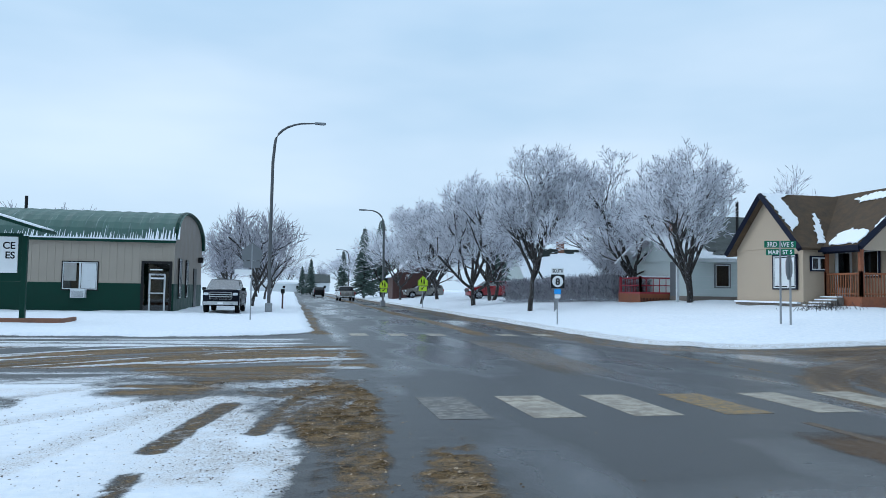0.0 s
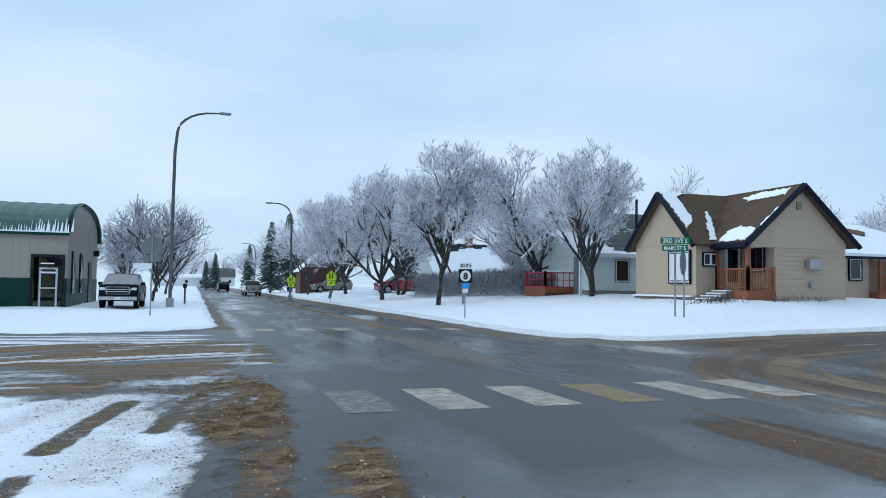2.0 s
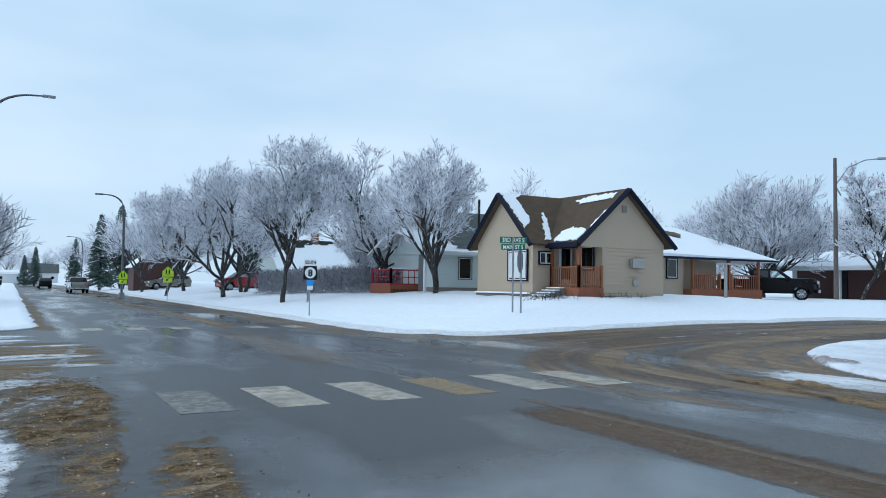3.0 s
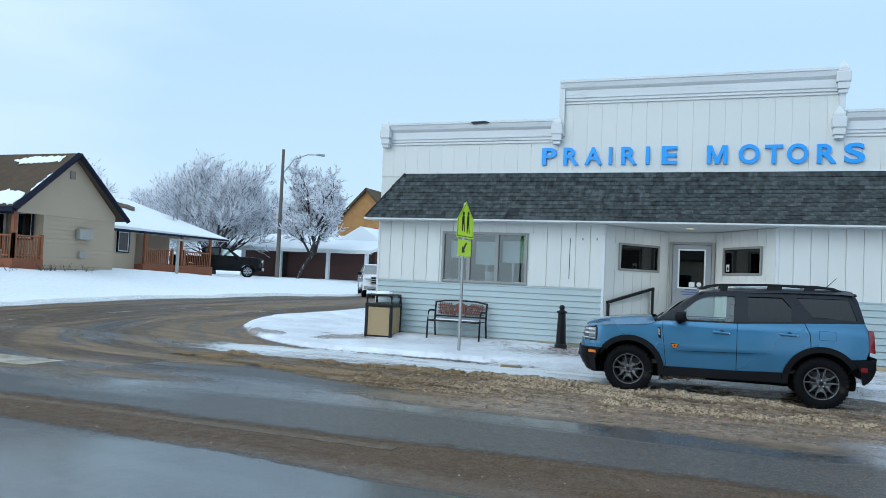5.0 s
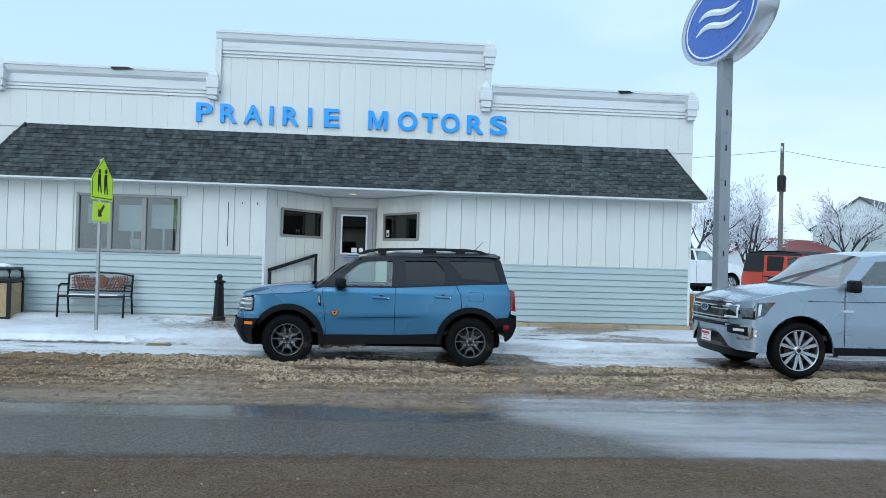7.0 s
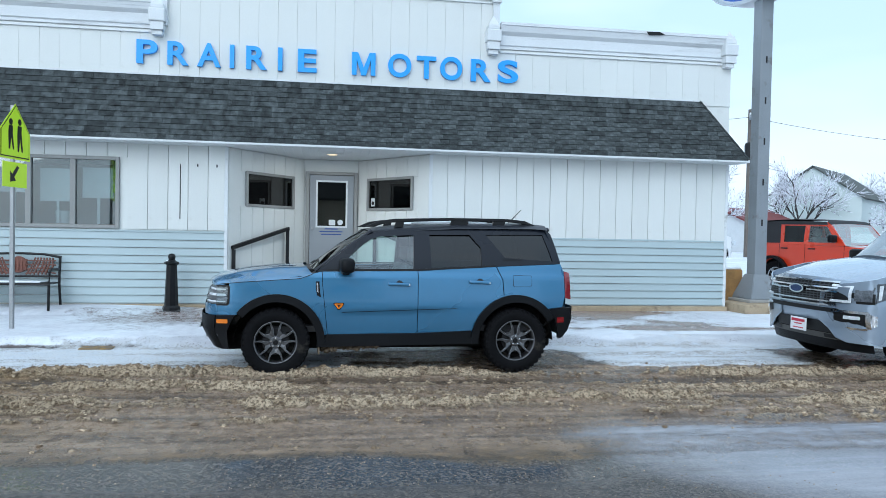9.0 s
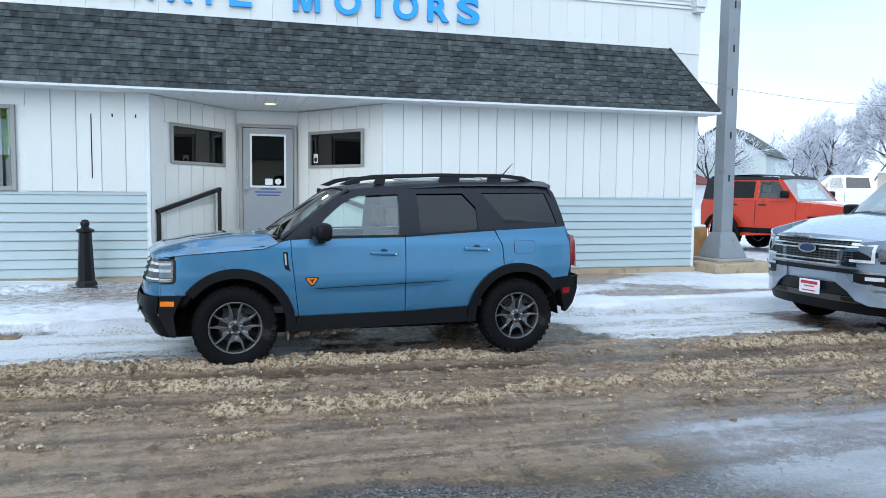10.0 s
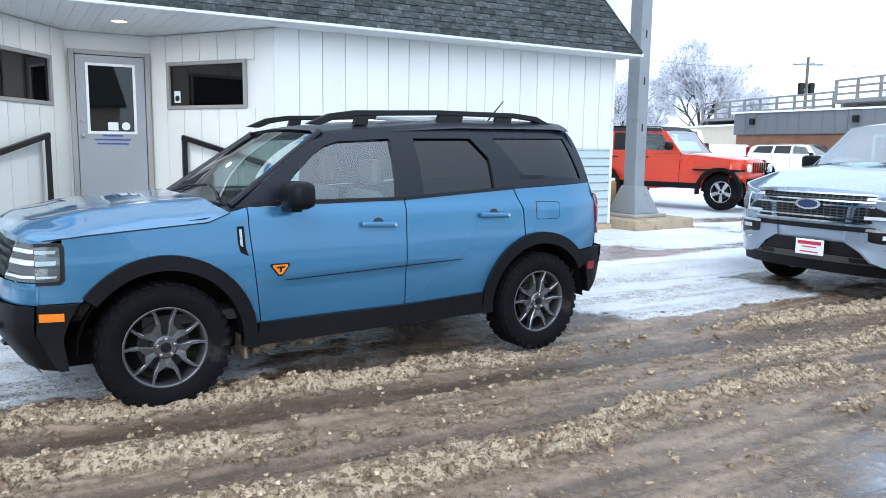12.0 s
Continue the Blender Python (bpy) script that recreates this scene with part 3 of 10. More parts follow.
def ground_material():
    m, ns, ls, p = nodes_of("street_and_snow")
    tc = ns.new("ShaderNodeTexCoord")
    pos = tc.outputs["Object"]

    def tex(scale, detail=5.0, stretch=None, rough=0.6):
        n = node(ns, "TexNoise", Scale=scale, Detail=detail, Roughness=rough)
        if stretch:
            mp = ns.new("ShaderNodeMapping")
            mp.inputs["Scale"].default_value = stretch
            ls.new(pos, mp.inputs["Vector"])
            ls.new(mp.outputs[0], n.inputs["Vector"])
        else:
            ls.new(pos, n.inputs["Vector"])
        return n.outputs["Fac"]

    def attr(name):
        n = ns.new("ShaderNodeAttribute")
        n.attribute_name = name
        return n.outputs["Fac"]

    def mul(a, b):
        return math_node(ns, ls, "MULTIPLY", a, b)

    def add(a, b):
        return math_node(ns, ls, "ADD", a, b)

    grit, clump, broad = tex(85.0, 3.0, rough=0.75), tex(7.0, 6.0, rough=0.7), tex(0.7, 4.0)
    speck = tex(38.0, 4.0, rough=0.8)
    drag = tex(9.0, 4.0, (1.0, 0.12, 1.0))
    snow_a, sand_a, wet_a, crust_a, paved_a, grime_a = (attr(k) for k in ("snow", "sand", "wet", "crust", "paved", "grime"))
    sheen_a, damp_a, bare_a, track_a, middle_a = attr("glaze"), attr("damp"), attr("bare"), attr("track"), attr("middle")
    rough_edge = add(mul(clump, 0.55), mul(speck, 0.60))
    snow_f = ramp(ns, ls, add(snow_a, mul(add(rough_edge, -0.575), 1.6)), 0.36, 0.62)
    sand_f = ramp(ns, ls, add(sand_a, mul(add(rough_edge, -0.55), 1.1)), 0.30, 0.66)
    crust_f = ramp(ns, ls, add(crust_a, mul(add(speck, -0.5), 0.5)), 0.16, 0.55)
    asphalt = mixed(ns, ls, ramp(ns, ls, grit, 0.35, 0.68), (0.011, 0.0115, 0.012), (0.066, 0.064, 0.063))
    asphalt = mixed(ns, ls, mul(ramp(ns, ls, broad, 0.35, 0.7), 0.6), asphalt, (0.030, 0.030, 0.031))
    cells = node(ns, "TexVoronoi", Scale=62.0)
    ls.new(pos, cells.inputs["Vector"])
    hue = ns.new("ShaderNodeSeparateColor")
    ls.new(cells.outputs["Color"], hue.inputs[0])
    pebble = hue.outputs[0]
    asphalt = mixed(ns, ls, mul(ramp(ns, ls, pebble, 0.45, 1.0), add(mul(bare_a, 0.85), 0.10)), asphalt, (0.22, 0.190, 0.162))
    asphalt = mixed(ns, ls, mul(bare_a, 0.45), asphalt, mixed(ns, ls, ramp(ns, ls, speck, 0.4, 0.6), (0.060, 0.048, 0.039), (0.135, 0.110, 0.090)))
    asphalt = mixed(ns, ls, mul(ramp(ns, ls, pebble, 0.40, 0.0), add(mul(bare_a, 0.8), 0.12)), asphalt, (0.008, 0.008, 0.008))
    paving = mixed(ns, ls, ramp(ns, ls, clump, 0.3, 0.7), (0.22, 0.155, 0.13), (0.36, 0.29, 0.26))
    asphalt = mixed(ns, ls, ramp(ns, ls, tex(120.0, 2.0), 0.64, 0.69), asphalt, (0.16, 0.15, 0.135))
    asphalt = mixed(ns, ls, paved_a, asphalt, paving)
    sheen_f = ramp(ns, ls, add(sheen_a, mul(add(rough_edge, -0.55), 0.5)), 0.10, 0.75)
    # sky sheen mixed in as pale lavender-grey, besides the low roughness
    asphalt = mixed(ns, ls, mul(sheen_f, 0.60), asphalt, mixed(ns, ls, ramp(ns, ls, drag, 0.3, 0.7), (0.38, 0.38, 0.42), (0.56, 0.57, 0.62)))
    mud = mixed(ns, ls, ramp(ns, ls, add(mul(drag, 0.5), add(mul(clump, 0.2), mul(speck, 0.3))), 0.40, 0.60), (0.100, 0.065, 0.039), (0.340, 0.242, 0.162))
    mud = mixed(ns, ls, mul(ramp(ns, ls, clump, 0.44, 0.30), 0.55), mud, (0.050, 0.033, 0.020))
    mud = mixed(ns, ls, ramp(ns, ls, speck, 0.56, 0.74), mud, (0.30, 0.222, 0.150))
    mud = mixed(ns, ls, ramp(ns, ls, speck, 0.40, 0.28), mud, (0.07, 0.045, 0.026))
    dry = mixed(ns, ls, ramp(ns, ls, speck, 0.38, 0.52), (0.13, 0.087, 0.052), (0.68, 0.535, 0.37))
    slush = mixed(ns, ls, crust_f, mud, dry)
    loam = mixed(ns, ls, ramp(ns, ls, clump, 0.40, 0.62), (0.046, 0.030, 0.015), (0.235, 0.152, 0.074))
    loam = mixed(ns, ls, ramp(ns, ls, speck, 0.52, 0.66), loam, (0.45, 0.32, 0.165))
    loam = mixed(ns, ls, mul(crust_f, 0.5), loam, (0.36, 0.26, 0.155))
    sep = ns.new("ShaderNodeSeparateXYZ")
    ls.new(pos, sep.inputs[0])
    flow = node(ns, "Mix")
    ls.new(ramp(ns, ls, sep.outputs["X"], 2.4, 3.4), flow.inputs["Factor"])
    ls.new(tex(3.2, 5.0, (0.10, 1.0, 1.0), 0.7), flow.inputs["A"])
    ls.new(tex(3.2, 5.0, (1.0, 0.10, 1.0), 0.7), flow.inputs["B"])
    streak = flow.outputs["Result"]
    loam = mixed(ns, ls, mul(ramp(ns, ls, streak, 0.46, 0.40), 0.45), loam, (0.026, 0.020, 0.013))
    loam = mixed(ns, ls, mul(ramp(ns, ls, streak, 0.56, 0.64), 0.7), loam, (0.30, 0.215, 0.135))
    slush = mixed(ns, ls, damp_a, slush, loam)
    spread = mixed(ns, ls, ramp(ns, ls, add(mul(speck, 0.6), mul(grit, 0.4)), 0.40, 0.62), (0.034, 0.023, 0.015), (0.215, 0.148, 0.096))
    spread = mixed(ns, ls, mul(ramp(ns, ls, tex(14.0, 4.0, (1.0, 0.10, 1.0)), 0.48, 0.66), 0.32), spread, (0.042, 0.030, 0.022))
    slush = mixed(ns, ls, ramp(ns, ls, middle_a, 0.05, 0.4), slush, spread)
    slush = mixed(ns, ls, mul(mul(track_a, math_node(ns, ls, "SUBTRACT", 1.0, crust_f)), 0.80), slush, mixed(ns, ls, ramp(ns, ls, drag, 0.35, 0.65), (0.030, 0.021, 0.014), (0.085, 0.058, 0.038)))
    white = mixed(ns, ls, ramp(ns, ls, clump, 0.3, 0.7), (0.74, 0.79, 0.85), (0.88, 0.90, 0.92))
    dirty = mixed(ns, ls, ramp(ns, ls, speck, 0.46, 0.70), (0.60, 0.59, 0.58), (0.22, 0.17, 0.12))
    white = mixed(ns, ls, mul(grime_a, ramp(ns, ls, add(mul(clump, 0.6), mul(speck, 0.4)), 0.40, 0.56)), white, dirty)
    grey_ice = mixed(ns, ls, ramp(ns, ls, clump, 0.3, 0.7), (0.55, 0.56, 0.61), (0.74, 0.75, 0.79))
    white = mixed(ns, ls, mul(paved_a, ramp(ns, ls, broad, 0.35, 0.6)), white, grey_ice)
    specks = mul(grime_a, ramp(ns, ls, tex(48.0, 2.0), 0.60, 0.64))
    white = mixed(ns, ls, specks, white, (0.08, 0.06, 0.045))
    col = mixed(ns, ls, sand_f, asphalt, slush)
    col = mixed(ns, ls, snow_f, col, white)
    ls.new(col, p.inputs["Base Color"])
    wet_f = ramp(ns, ls, add(wet_a, mul(add(broad, -0.5), 0.6)), 0.25, 0.75)
    r_asph = add(ramp(ns, ls, wet_f, 0, 1, 0.40, 0.14), mul(sheen_f, 0.03))
    r_sand = add(ramp(ns, ls, clump, 0.36, 0.62, 0.12, 0.34), add(mul(crust_f, 0.45), mul(damp_a, 0.32)))
    r_mid = node(ns, "Mix")
    ls.new(sand_f, r_mid.inputs["Factor"])
    ls.new(r_asph, r_mid.inputs["A"])
    ls.new(r_sand, r_mid.inputs["B"])
    r_all = node(ns, "Mix")
    ls.new(snow_f, r_all.inputs["Factor"])
    ls.new(r_mid.outputs["Result"], r_all.inputs["A"])
    ls.new(mixed(ns, ls, paved_a, (0.65, 0.65, 0.65), (0.45, 0.45, 0.45)), r_all.inputs["B"])
    ls.new(r_all.outputs["Result"], p.inputs["Roughness"])
    ls.new(math_node(ns, ls, "SUBTRACT", math_node(ns, ls, "SUBTRACT", add(0.36, mul(math_node(ns, ls, "MAXIMUM", wet_f, sheen_f), 0.34)), mul(mul(crust_f, sand_f), 0.25)), mul(mul(damp_a, sand_f), 0.30)), p.inputs["Specular IOR Level"])
    loose = add(mul(sand_f, add(0.35, mul(crust_f, 0.9))), 0.05)
    relief = add(mul(clump, loose), mul(speck, add(mul(sand_f, 0.25), add(mul(crust_f, 0.95), mul(snow_f, 0.18)))))
    relief = add(relief, mul(snow_f, mul(clump, 0.5)))
    relief = add(relief, mul(grit, mul(math_node(ns, ls, "SUBTRACT", 1.15, add(wet_f, mul(sheen_f, 0.6))), 0.06)))
    relief = add(relief, mul(pebble, mul(math_node(ns, ls, "MAXIMUM", math_node(ns, ls, "SUBTRACT", 1.0, add(wet_f, add(sand_f, snow_f))), 0.0), mul(bare_a, 0.07))))
    bm = node(ns, "Bump", Strength=0.9, Distance=0.05)
    ls.new(relief, bm.inputs["Height"])
    ls.new(bm.outputs["Normal"], p.inputs["Normal"])
    return m


def build_ground():
    xs = spaced((-2600, -200, 8), (-200, -40, 16), (-40, -8, 40), (-8, -4, 34), (-4, 2.4, 90), (2.4, 9.5, 56), (9.5, 12.8, 150), (12.8, 15, 50), (15, 19, 40), (19, 60, 55), (60, 200, 16), (200, 2601, 9))
    ys = spaced((-2600, -200, 8), (-200, -50, 14), (-50, -9, 40), (-9, -5, 90), (-5, 3.5, 370), (3.5, 7, 60), (7, 16, 110), (16, 30, 100), (30, 130, 100), (130, 300, 14), (300, 2601, 9))
    gx, gy = np.meshgrid(xs, ys)
    cover, relief = covers(gx, gy)
    z = ground_height(gx, gy) + relief
    n, k = gx.shape
    idx = np.arange(n * k).reshape(n, k)
    faces = np.stack([idx[:-1, :-1], idx[:-1, 1:], idx[1:, 1:], idx[1:, :-1]], -1).reshape(-1, 4)
    me = bpy.data.meshes.new("ground")
    me.vertices.add(n * k)
    me.vertices.foreach_set("co", np.stack([gx, gy, z], -1).astype(np.float32).ravel())
    me.loops.add(faces.size)
    me.loops.foreach_set("vertex_index", faces.astype(np.int32).ravel())
    me.polygons.add(len(faces))
    me.polygons.foreach_set("loop_start", np.arange(0, faces.size, 4, dtype=np.int32))
    me.update(calc_edges=True)
    me.polygons.foreach_set("use_smooth", np.ones(len(faces), bool))
    for name, values in cover.items():
        a = me.attributes.new(name, "FLOAT", "POINT")
        a.data.foreach_set("value", np.clip(values, 0, 1).astype(np.float32).ravel())
    me.materials.append(ground_material())
    return tagged(new("ground", me), "wet asphalt street with brown slush and snow along its edges", "ground", kind="structure")


build_ground()


def clod_material():
    m, ns, ls, p = nodes_of("slush_clods")
    geo = ns.new("ShaderNodeNewGeometry")
    tc = ns.new("ShaderNodeTexCoord")
    n = node(ns, "TexNoise", Scale=60.0, Detail=3.0)
    ls.new(tc.outputs["Object"], n.inputs["Vector"])
    a = mixed(ns, ls, ramp(ns, ls, geo.outputs["Random Per Island"], 0.25, 0.85), (0.13, 0.087, 0.052), (0.62, 0.485, 0.335))
    ls.new(mixed(ns, ls, ramp(ns, ls, n.outputs["Fac"], 0.62, 0.42), a, (0.20, 0.14, 0.085)), p.inputs["Base Color"])
    p.inputs["Roughness"].default_value = 0.6
    p.inputs["Specular IOR Level"].default_value = 0.3
    return m


CLOD = clod_material()
DIRT = plain("dirt_crumb", (0.075, 0.055, 0.038), 0.8, grain=80)


def clods(name, x0, x1, y0, y1, tries, sizes, wanted, label, seed, material):
    """Loose lumps strewn where wanted(covers) says, each a small uneven stone shape."""
    rng = np.random.default_rng(seed)
    x, y = rng.uniform(x0, x1, tries), rng.uniform(y0, y1, tries)
    cover, relief = covers(x, y)
    keep = rng.random(tries) < wanted(cover)
    x, y, z = x[keep], y[keep], (ground_height(x, y) + relief)[keep]
    n = len(x)
    unit = np.array([(1, 0, 0), (0, 1, 0), (-1, 0, 0), (0, -1, 0), (0.5, 0.5, 0.75), (-0.5, 0.5, 0.7), (-0.5, -0.5, 0.75), (0.5, -0.5, 0.7)])
    co = unit[None] * rng.uniform(0.6, 1.3, (n, 8, 1)) + rng.normal(0, 0.14, (n, 8, 3))
    turn = rng.uniform(0, 2 * np.pi, n)
    c, s = np.cos(turn)[:, None], np.sin(turn)[:, None]
    co = np.stack([co[..., 0] * c - co[..., 1] * s, co[..., 0] * s + co[..., 1] * c, co[..., 2] * 0.8], -1)
    size = sizes[0] + (sizes[1] - sizes[0]) * rng.random(n) ** 3
    co = co * size[:, None, None] + np.stack([x, y, z - 0.15 * size], -1)[:, None, :]
    quads = np.array([(0, 1, 5, 4), (1, 2, 6, 5), (2, 3, 7, 6), (3, 0, 4, 7), (4, 5, 6, 7)])
    faces = (np.arange(n)[:, None, None] * 8 + quads[None]).reshape(-1, 4)
    me = bpy.data.meshes.new(name)
    me.vertices.add(8 * n)
    me.vertices.foreach_set("co", co.astype(np.float32).ravel())
    me.loops.add(faces.size)
    me.loops.foreach_set("vertex_index", faces.astype(np.int32).ravel())
    me.polygons.add(len(faces))
    me.polygons.foreach_set("loop_start", np.arange(0, faces.size, 4, dtype=np.int32))
    me.update(calc_edges=True)
    me.materials.append(material)
    return tagged(new(name, me), label, "slush", kind="stuff")


clods("slush_lumps", 9.4, 12.9, -6.0, 5.0, 110000, (0.006, 0.031), lambda c: 0.50 * c["crust"] + 0.015 * (c["sand"] > 0.7), "frozen brown slush lumps along the wheel ruts", 7, CLOD)
clods("road_sand", 0.2, 2.4, 5.4, 15.0, 16000, (0.005, 0.022), lambda c: 0.55 * np.clip(c["sand"] * 1.4 - 0.4, 0, 1) * (1 - 0.8 * c["snow"]) + 0.02, "coarse brown sand and ice crumbs on the street's edge", 8, CLOD)
clods("road_grit", -4.5, 13.5, -3.0, 20.0, 9000, (0.005, 0.016), lambda c: 0.10 + 0.5 * c["sand"] * (1 - c["snow"]), "scattered brown grit on the wet street", 9, CLOD)
clods("snow_dirt", -3.8, 1.2, 5.6, 12.5, 13000, (0.003, 0.014), lambda c: 0.75 * c["snow"] * np.clip(0.12 + c["grime"], 0, 1), "dark dirt crumbs scattered over the packed snow", 10, DIRT)
clods("asphalt_chips", 7.0, 9.9, -3.0, 4.5, 4500, (0.003, 0.008), lambda c: 0.9 * (1 - c["glaze"]) * (1 - 0.6 * c["sand"]), "pale stone chips on the wet asphalt", 11, CLOD)

# ---- the motor dealer's shop ----
FX = 17.51            # the street front's plane
Y_L, Y_R = 7.88, -7.12
TO_STREET = Matrix(((0, 0, -1, 0), (-1, 0, 0, 0), (0, 1, 0, 0), (0, 0, 0, 1)))  # writing in xy turned to face the street


def strip_mesh(w, h, t=0.02, groove=0.0016, edge=0.005):
    """One upright board, its long edges rounded, from the origin to +y and +z, proud to -x."""
    bm = bmesh.new()
    add_prism(bm, [(0.0, groove), (-t, groove + edge), (-t, w - groove - edge), (0.0, w - groove)], "z", 0, h)
    return mesh_of(bm, "board", WHITE)


BOARDS = {}


def board(parent, m, w, h, tight=False):
    key = (round(w, 3), round(h, 3), 0.02, *((0.0004, 0.0012) if tight else (0.0016, 0.005)))
    if key not in BOARDS:
        BOARDS[key] = strip_mesh(*key)
    return part("board", BOARDS[key], None, parent, m=m)


def boarded(parent, y0, y1, z0, z1, x=FX, pitch=0.33, holes=(), tight=False):
    """Upright boards on the front between y0 and y1, broken by holes (ya, yb, za, zb)."""
    n = max(1, round((y1 - y0) / pitch))
    w = (y1 - y0) / n
    for k in range(n):
        a = y0 + k * w
        spans = [(z0, z1)]
        for ya, yb, za, zb in holes:
            if a + w > ya + 0.02 and a < yb - 0.02:
                spans = [s for lo, hi in spans for s in ((lo, min(hi, za)), (max(lo, zb), hi)) if s[1] - s[0] > 0.03]
        for lo, hi in spans:
            board(parent, Matrix.Translation((x, a, lo)), w, hi - lo, tight)


def lap_mesh(length, h):
    bm = add_prism(bmesh.new(), [(-0.004, 0.016), (-0.036, 0.012), (-0.038, 0.020), (-0.016, h - 0.010), (-0.004, h - 0.010)], "y", 0, length)
    return mesh_of(bm, "siding_board", LAP)


# weathered white; the grey streaks also paint in shadow lines of the mouldings
SHADED_OLD_TRIM = plain("weathered_shaded_cornice", (0.68, 0.70, 0.715), 0.55, vary=0.06, bump=0.1, blot=1.2, stretch=(1, 0.25, 4), dirt=(0.46, 0.47, 0.48), dirt_amount=0.2)
INK = plain("dark_blue_print", (0.03, 0.07, 0.26), 0.5, vary=0.1, bump=0.0)


def build_shop():
    shop = thing("shop_building", Matrix(), "white boarded shop with a stepped parapet and dark shingled awning roof", "shop")
    wall = part("front_wall", boxes(((FX, Y_R, 3.0), (FX + 0.2, Y_L, 5.0))), WHITE, shop)
    for lo, hi in (((FX, 6.14, 0.05), (FX + 0.16, Y_L, 3.0)), ((FX, 4.05, 0.05), (FX + 0.16, 6.14, 1.55)), ((FX, 4.05, 2.73), (FX + 0.16, 6.14, 3.0)), ((FX, 2.245, 0.05), (FX + 0.16, 4.05, 3.0)), ((FX, Y_R, 0.05), (FX + 0.16, -1.304, 3.0)), ((FX, -2.52, 5.0), (FX + 0.2, 3.40, 5.9))):
        part("wall_section", boxes((lo, hi)), WHITE, shop)
    part("side_wall", boxes(((FX + 0.2, Y_L - 0.16, 0.05), (33, Y_L, 4.9))), WHITE, shop)
    part("side_wall", boxes(((FX + 0.2, Y_R, 0.05), (33, Y_R + 0.16, 4.9))), WHITE, shop)
    part("back_wall", boxes(((32.84, Y_R + 0.16, 0.05), (33, Y_L - 0.16, 4.9))), WHITE, shop)
    part("roof", boxes(((FX + 0.2, Y_R, 4.9), (33, Y_L, 5.0))), SNOW, shop)
    part("roof_pipe", tube([(20, 5.6, 5.0), (20, 5.6, 5.75)], 0.05), STEEL, shop)
    part("foundation", boxes(((FX - 0.06, 2.3, -0.05), (FX - 0.003, Y_L + 0.03, 0.24)), bevel=0.008), STONE, shop)
    part("foundation", boxes(((FX - 0.06, Y_R - 0.03, -0.05), (FX - 0.003, -1.36, 0.24)), bevel=0.008), STONE, shop)
    # notch: two slanting walls and the door's wall
    for (ya, yb), name in (((2.245, 1.0), "slant_wall"), ((-1.304, -0.1), "slant_wall")):
        p0, p1 = Vector((FX, ya, 0)), Vector((19.34, yb, 0))
        d = (p1 - p0)
        n = d.length
        d.normalize()
        out = Vector((-d.y, d.x, 0)) if ya < 0 else Vector((d.y, -d.x, 0))
        m = Matrix(((-out.x, d.x, 0, p0.x), (-out.y, d.y, 0, p0.y), (0, 0, 1, 0), (0, 0, 0, 1)))
        s0, s1 = 0.40 * n / 1.83, 1.53 * n / 1.83
        za, zb = 2.0, 2.58
        sw = part(name, boxes(((0.0, 0, 0.05), (0.12, s0, 2.98)), ((0.0, s1, 0.05), (0.12, n, 2.98)), ((0.0, s0, 0.05), (0.12, s1, za)), ((0.0, s0, zb), (0.12, s1, 2.98))), WHITE, shop, m=m)
        k = 7
        for q in range(k):
            a, w = q * n / k, n / k
            spans = [(0.3, 2.97)]
            if a + w > s0 + 0.02 and a < s1 - 0.02:
                spans = [(0.3, za - 0.02), (zb + 0.02, 2.97)]
            for lo, hi in spans:
                board(sw, Matrix.Translation((0, a, lo)), w, hi - lo)
        win = part("window", boxes(((-0.04, s0 + 0.02, za - 0.03), (0.03, s1 - 0.02, za + 0.02)), bevel=0.006), FRAME, shop, m=m)
        for lo, hi in (((-0.042, s0 - 0.03, za - 0.03), (0.03, s0 + 0.02, zb + 0.03)), ((-0.042, s1 - 0.02, za - 0.03), (0.03, s1 + 0.03, zb + 0.03)), ((-0.04, s0 + 0.02, zb - 0.02), (0.03, s1 - 0.02, zb + 0.03))):
            part("frame_bar", boxes((lo, hi), bevel=0.006), FRAME, win)
        part("pane", boxes(((-0.005, s0 + 0.02, za + 0.02), (0.0, s1 - 0.02, zb - 0.02))), DARK_PANE, win).visible_shadow = False
        if ya < 0:
            part("sticker", boxes(((-0.012, s1 - 0.20, za + 0.06), (-0.008, s1 - 0.09, za + 0.22))), TRIM, win)
            part("sticker", lathe([(0.001, -0.014), (0.04, -0.014), (0.04, -0.013)], 20, "x", (0, s1 - 0.145, za + 0.12)), BLACK, win)
    part("door_wall", boxes(((19.34, 0.93, 0.05), (19.46, 1.02, 2.98)), ((19.34, -0.12, 0.05), (19.46, -0.08, 2.98)), ((19.34, -0.08, 2.73), (19.46, 0.93, 2.98))), WHITE, shop)
    # lower boards, siding, corner posts
    boarded(wall, 2.245, Y_L, 1.53, 2.99, holes=((4.05, 6.14, 1.5, 2.75),))
    boarded(wall, Y_R, -1.304, 1.47, 2.99)
    boarded(wall, Y_R, -2.52, 4.1, 4.93, x=FX, tight=True)
    boarded(wall, 3.40, Y_L, 4.1, 4.93, x=FX, tight=True)
    boarded(wall, -2.52, 3.40, 4.1, 5.78, x=FX, tight=True)
    for y0, y1 in ((2.29, Y_L - 0.05), (Y_R + 0.05, -1.35)):
        h = 0.1365
        me = lap_mesh(y1 - y0, h + 0.012)
        for k in range(9):
            part("siding_board", me, None, wall, m=Matrix.Translation((FX, y0, 0.25 + h * k)))
        part("siding_cap", boxes(((FX - 0.034, y0, 1.478), (FX - 0.004, y1, 1.512)), bevel=0.004), LAP, shop)
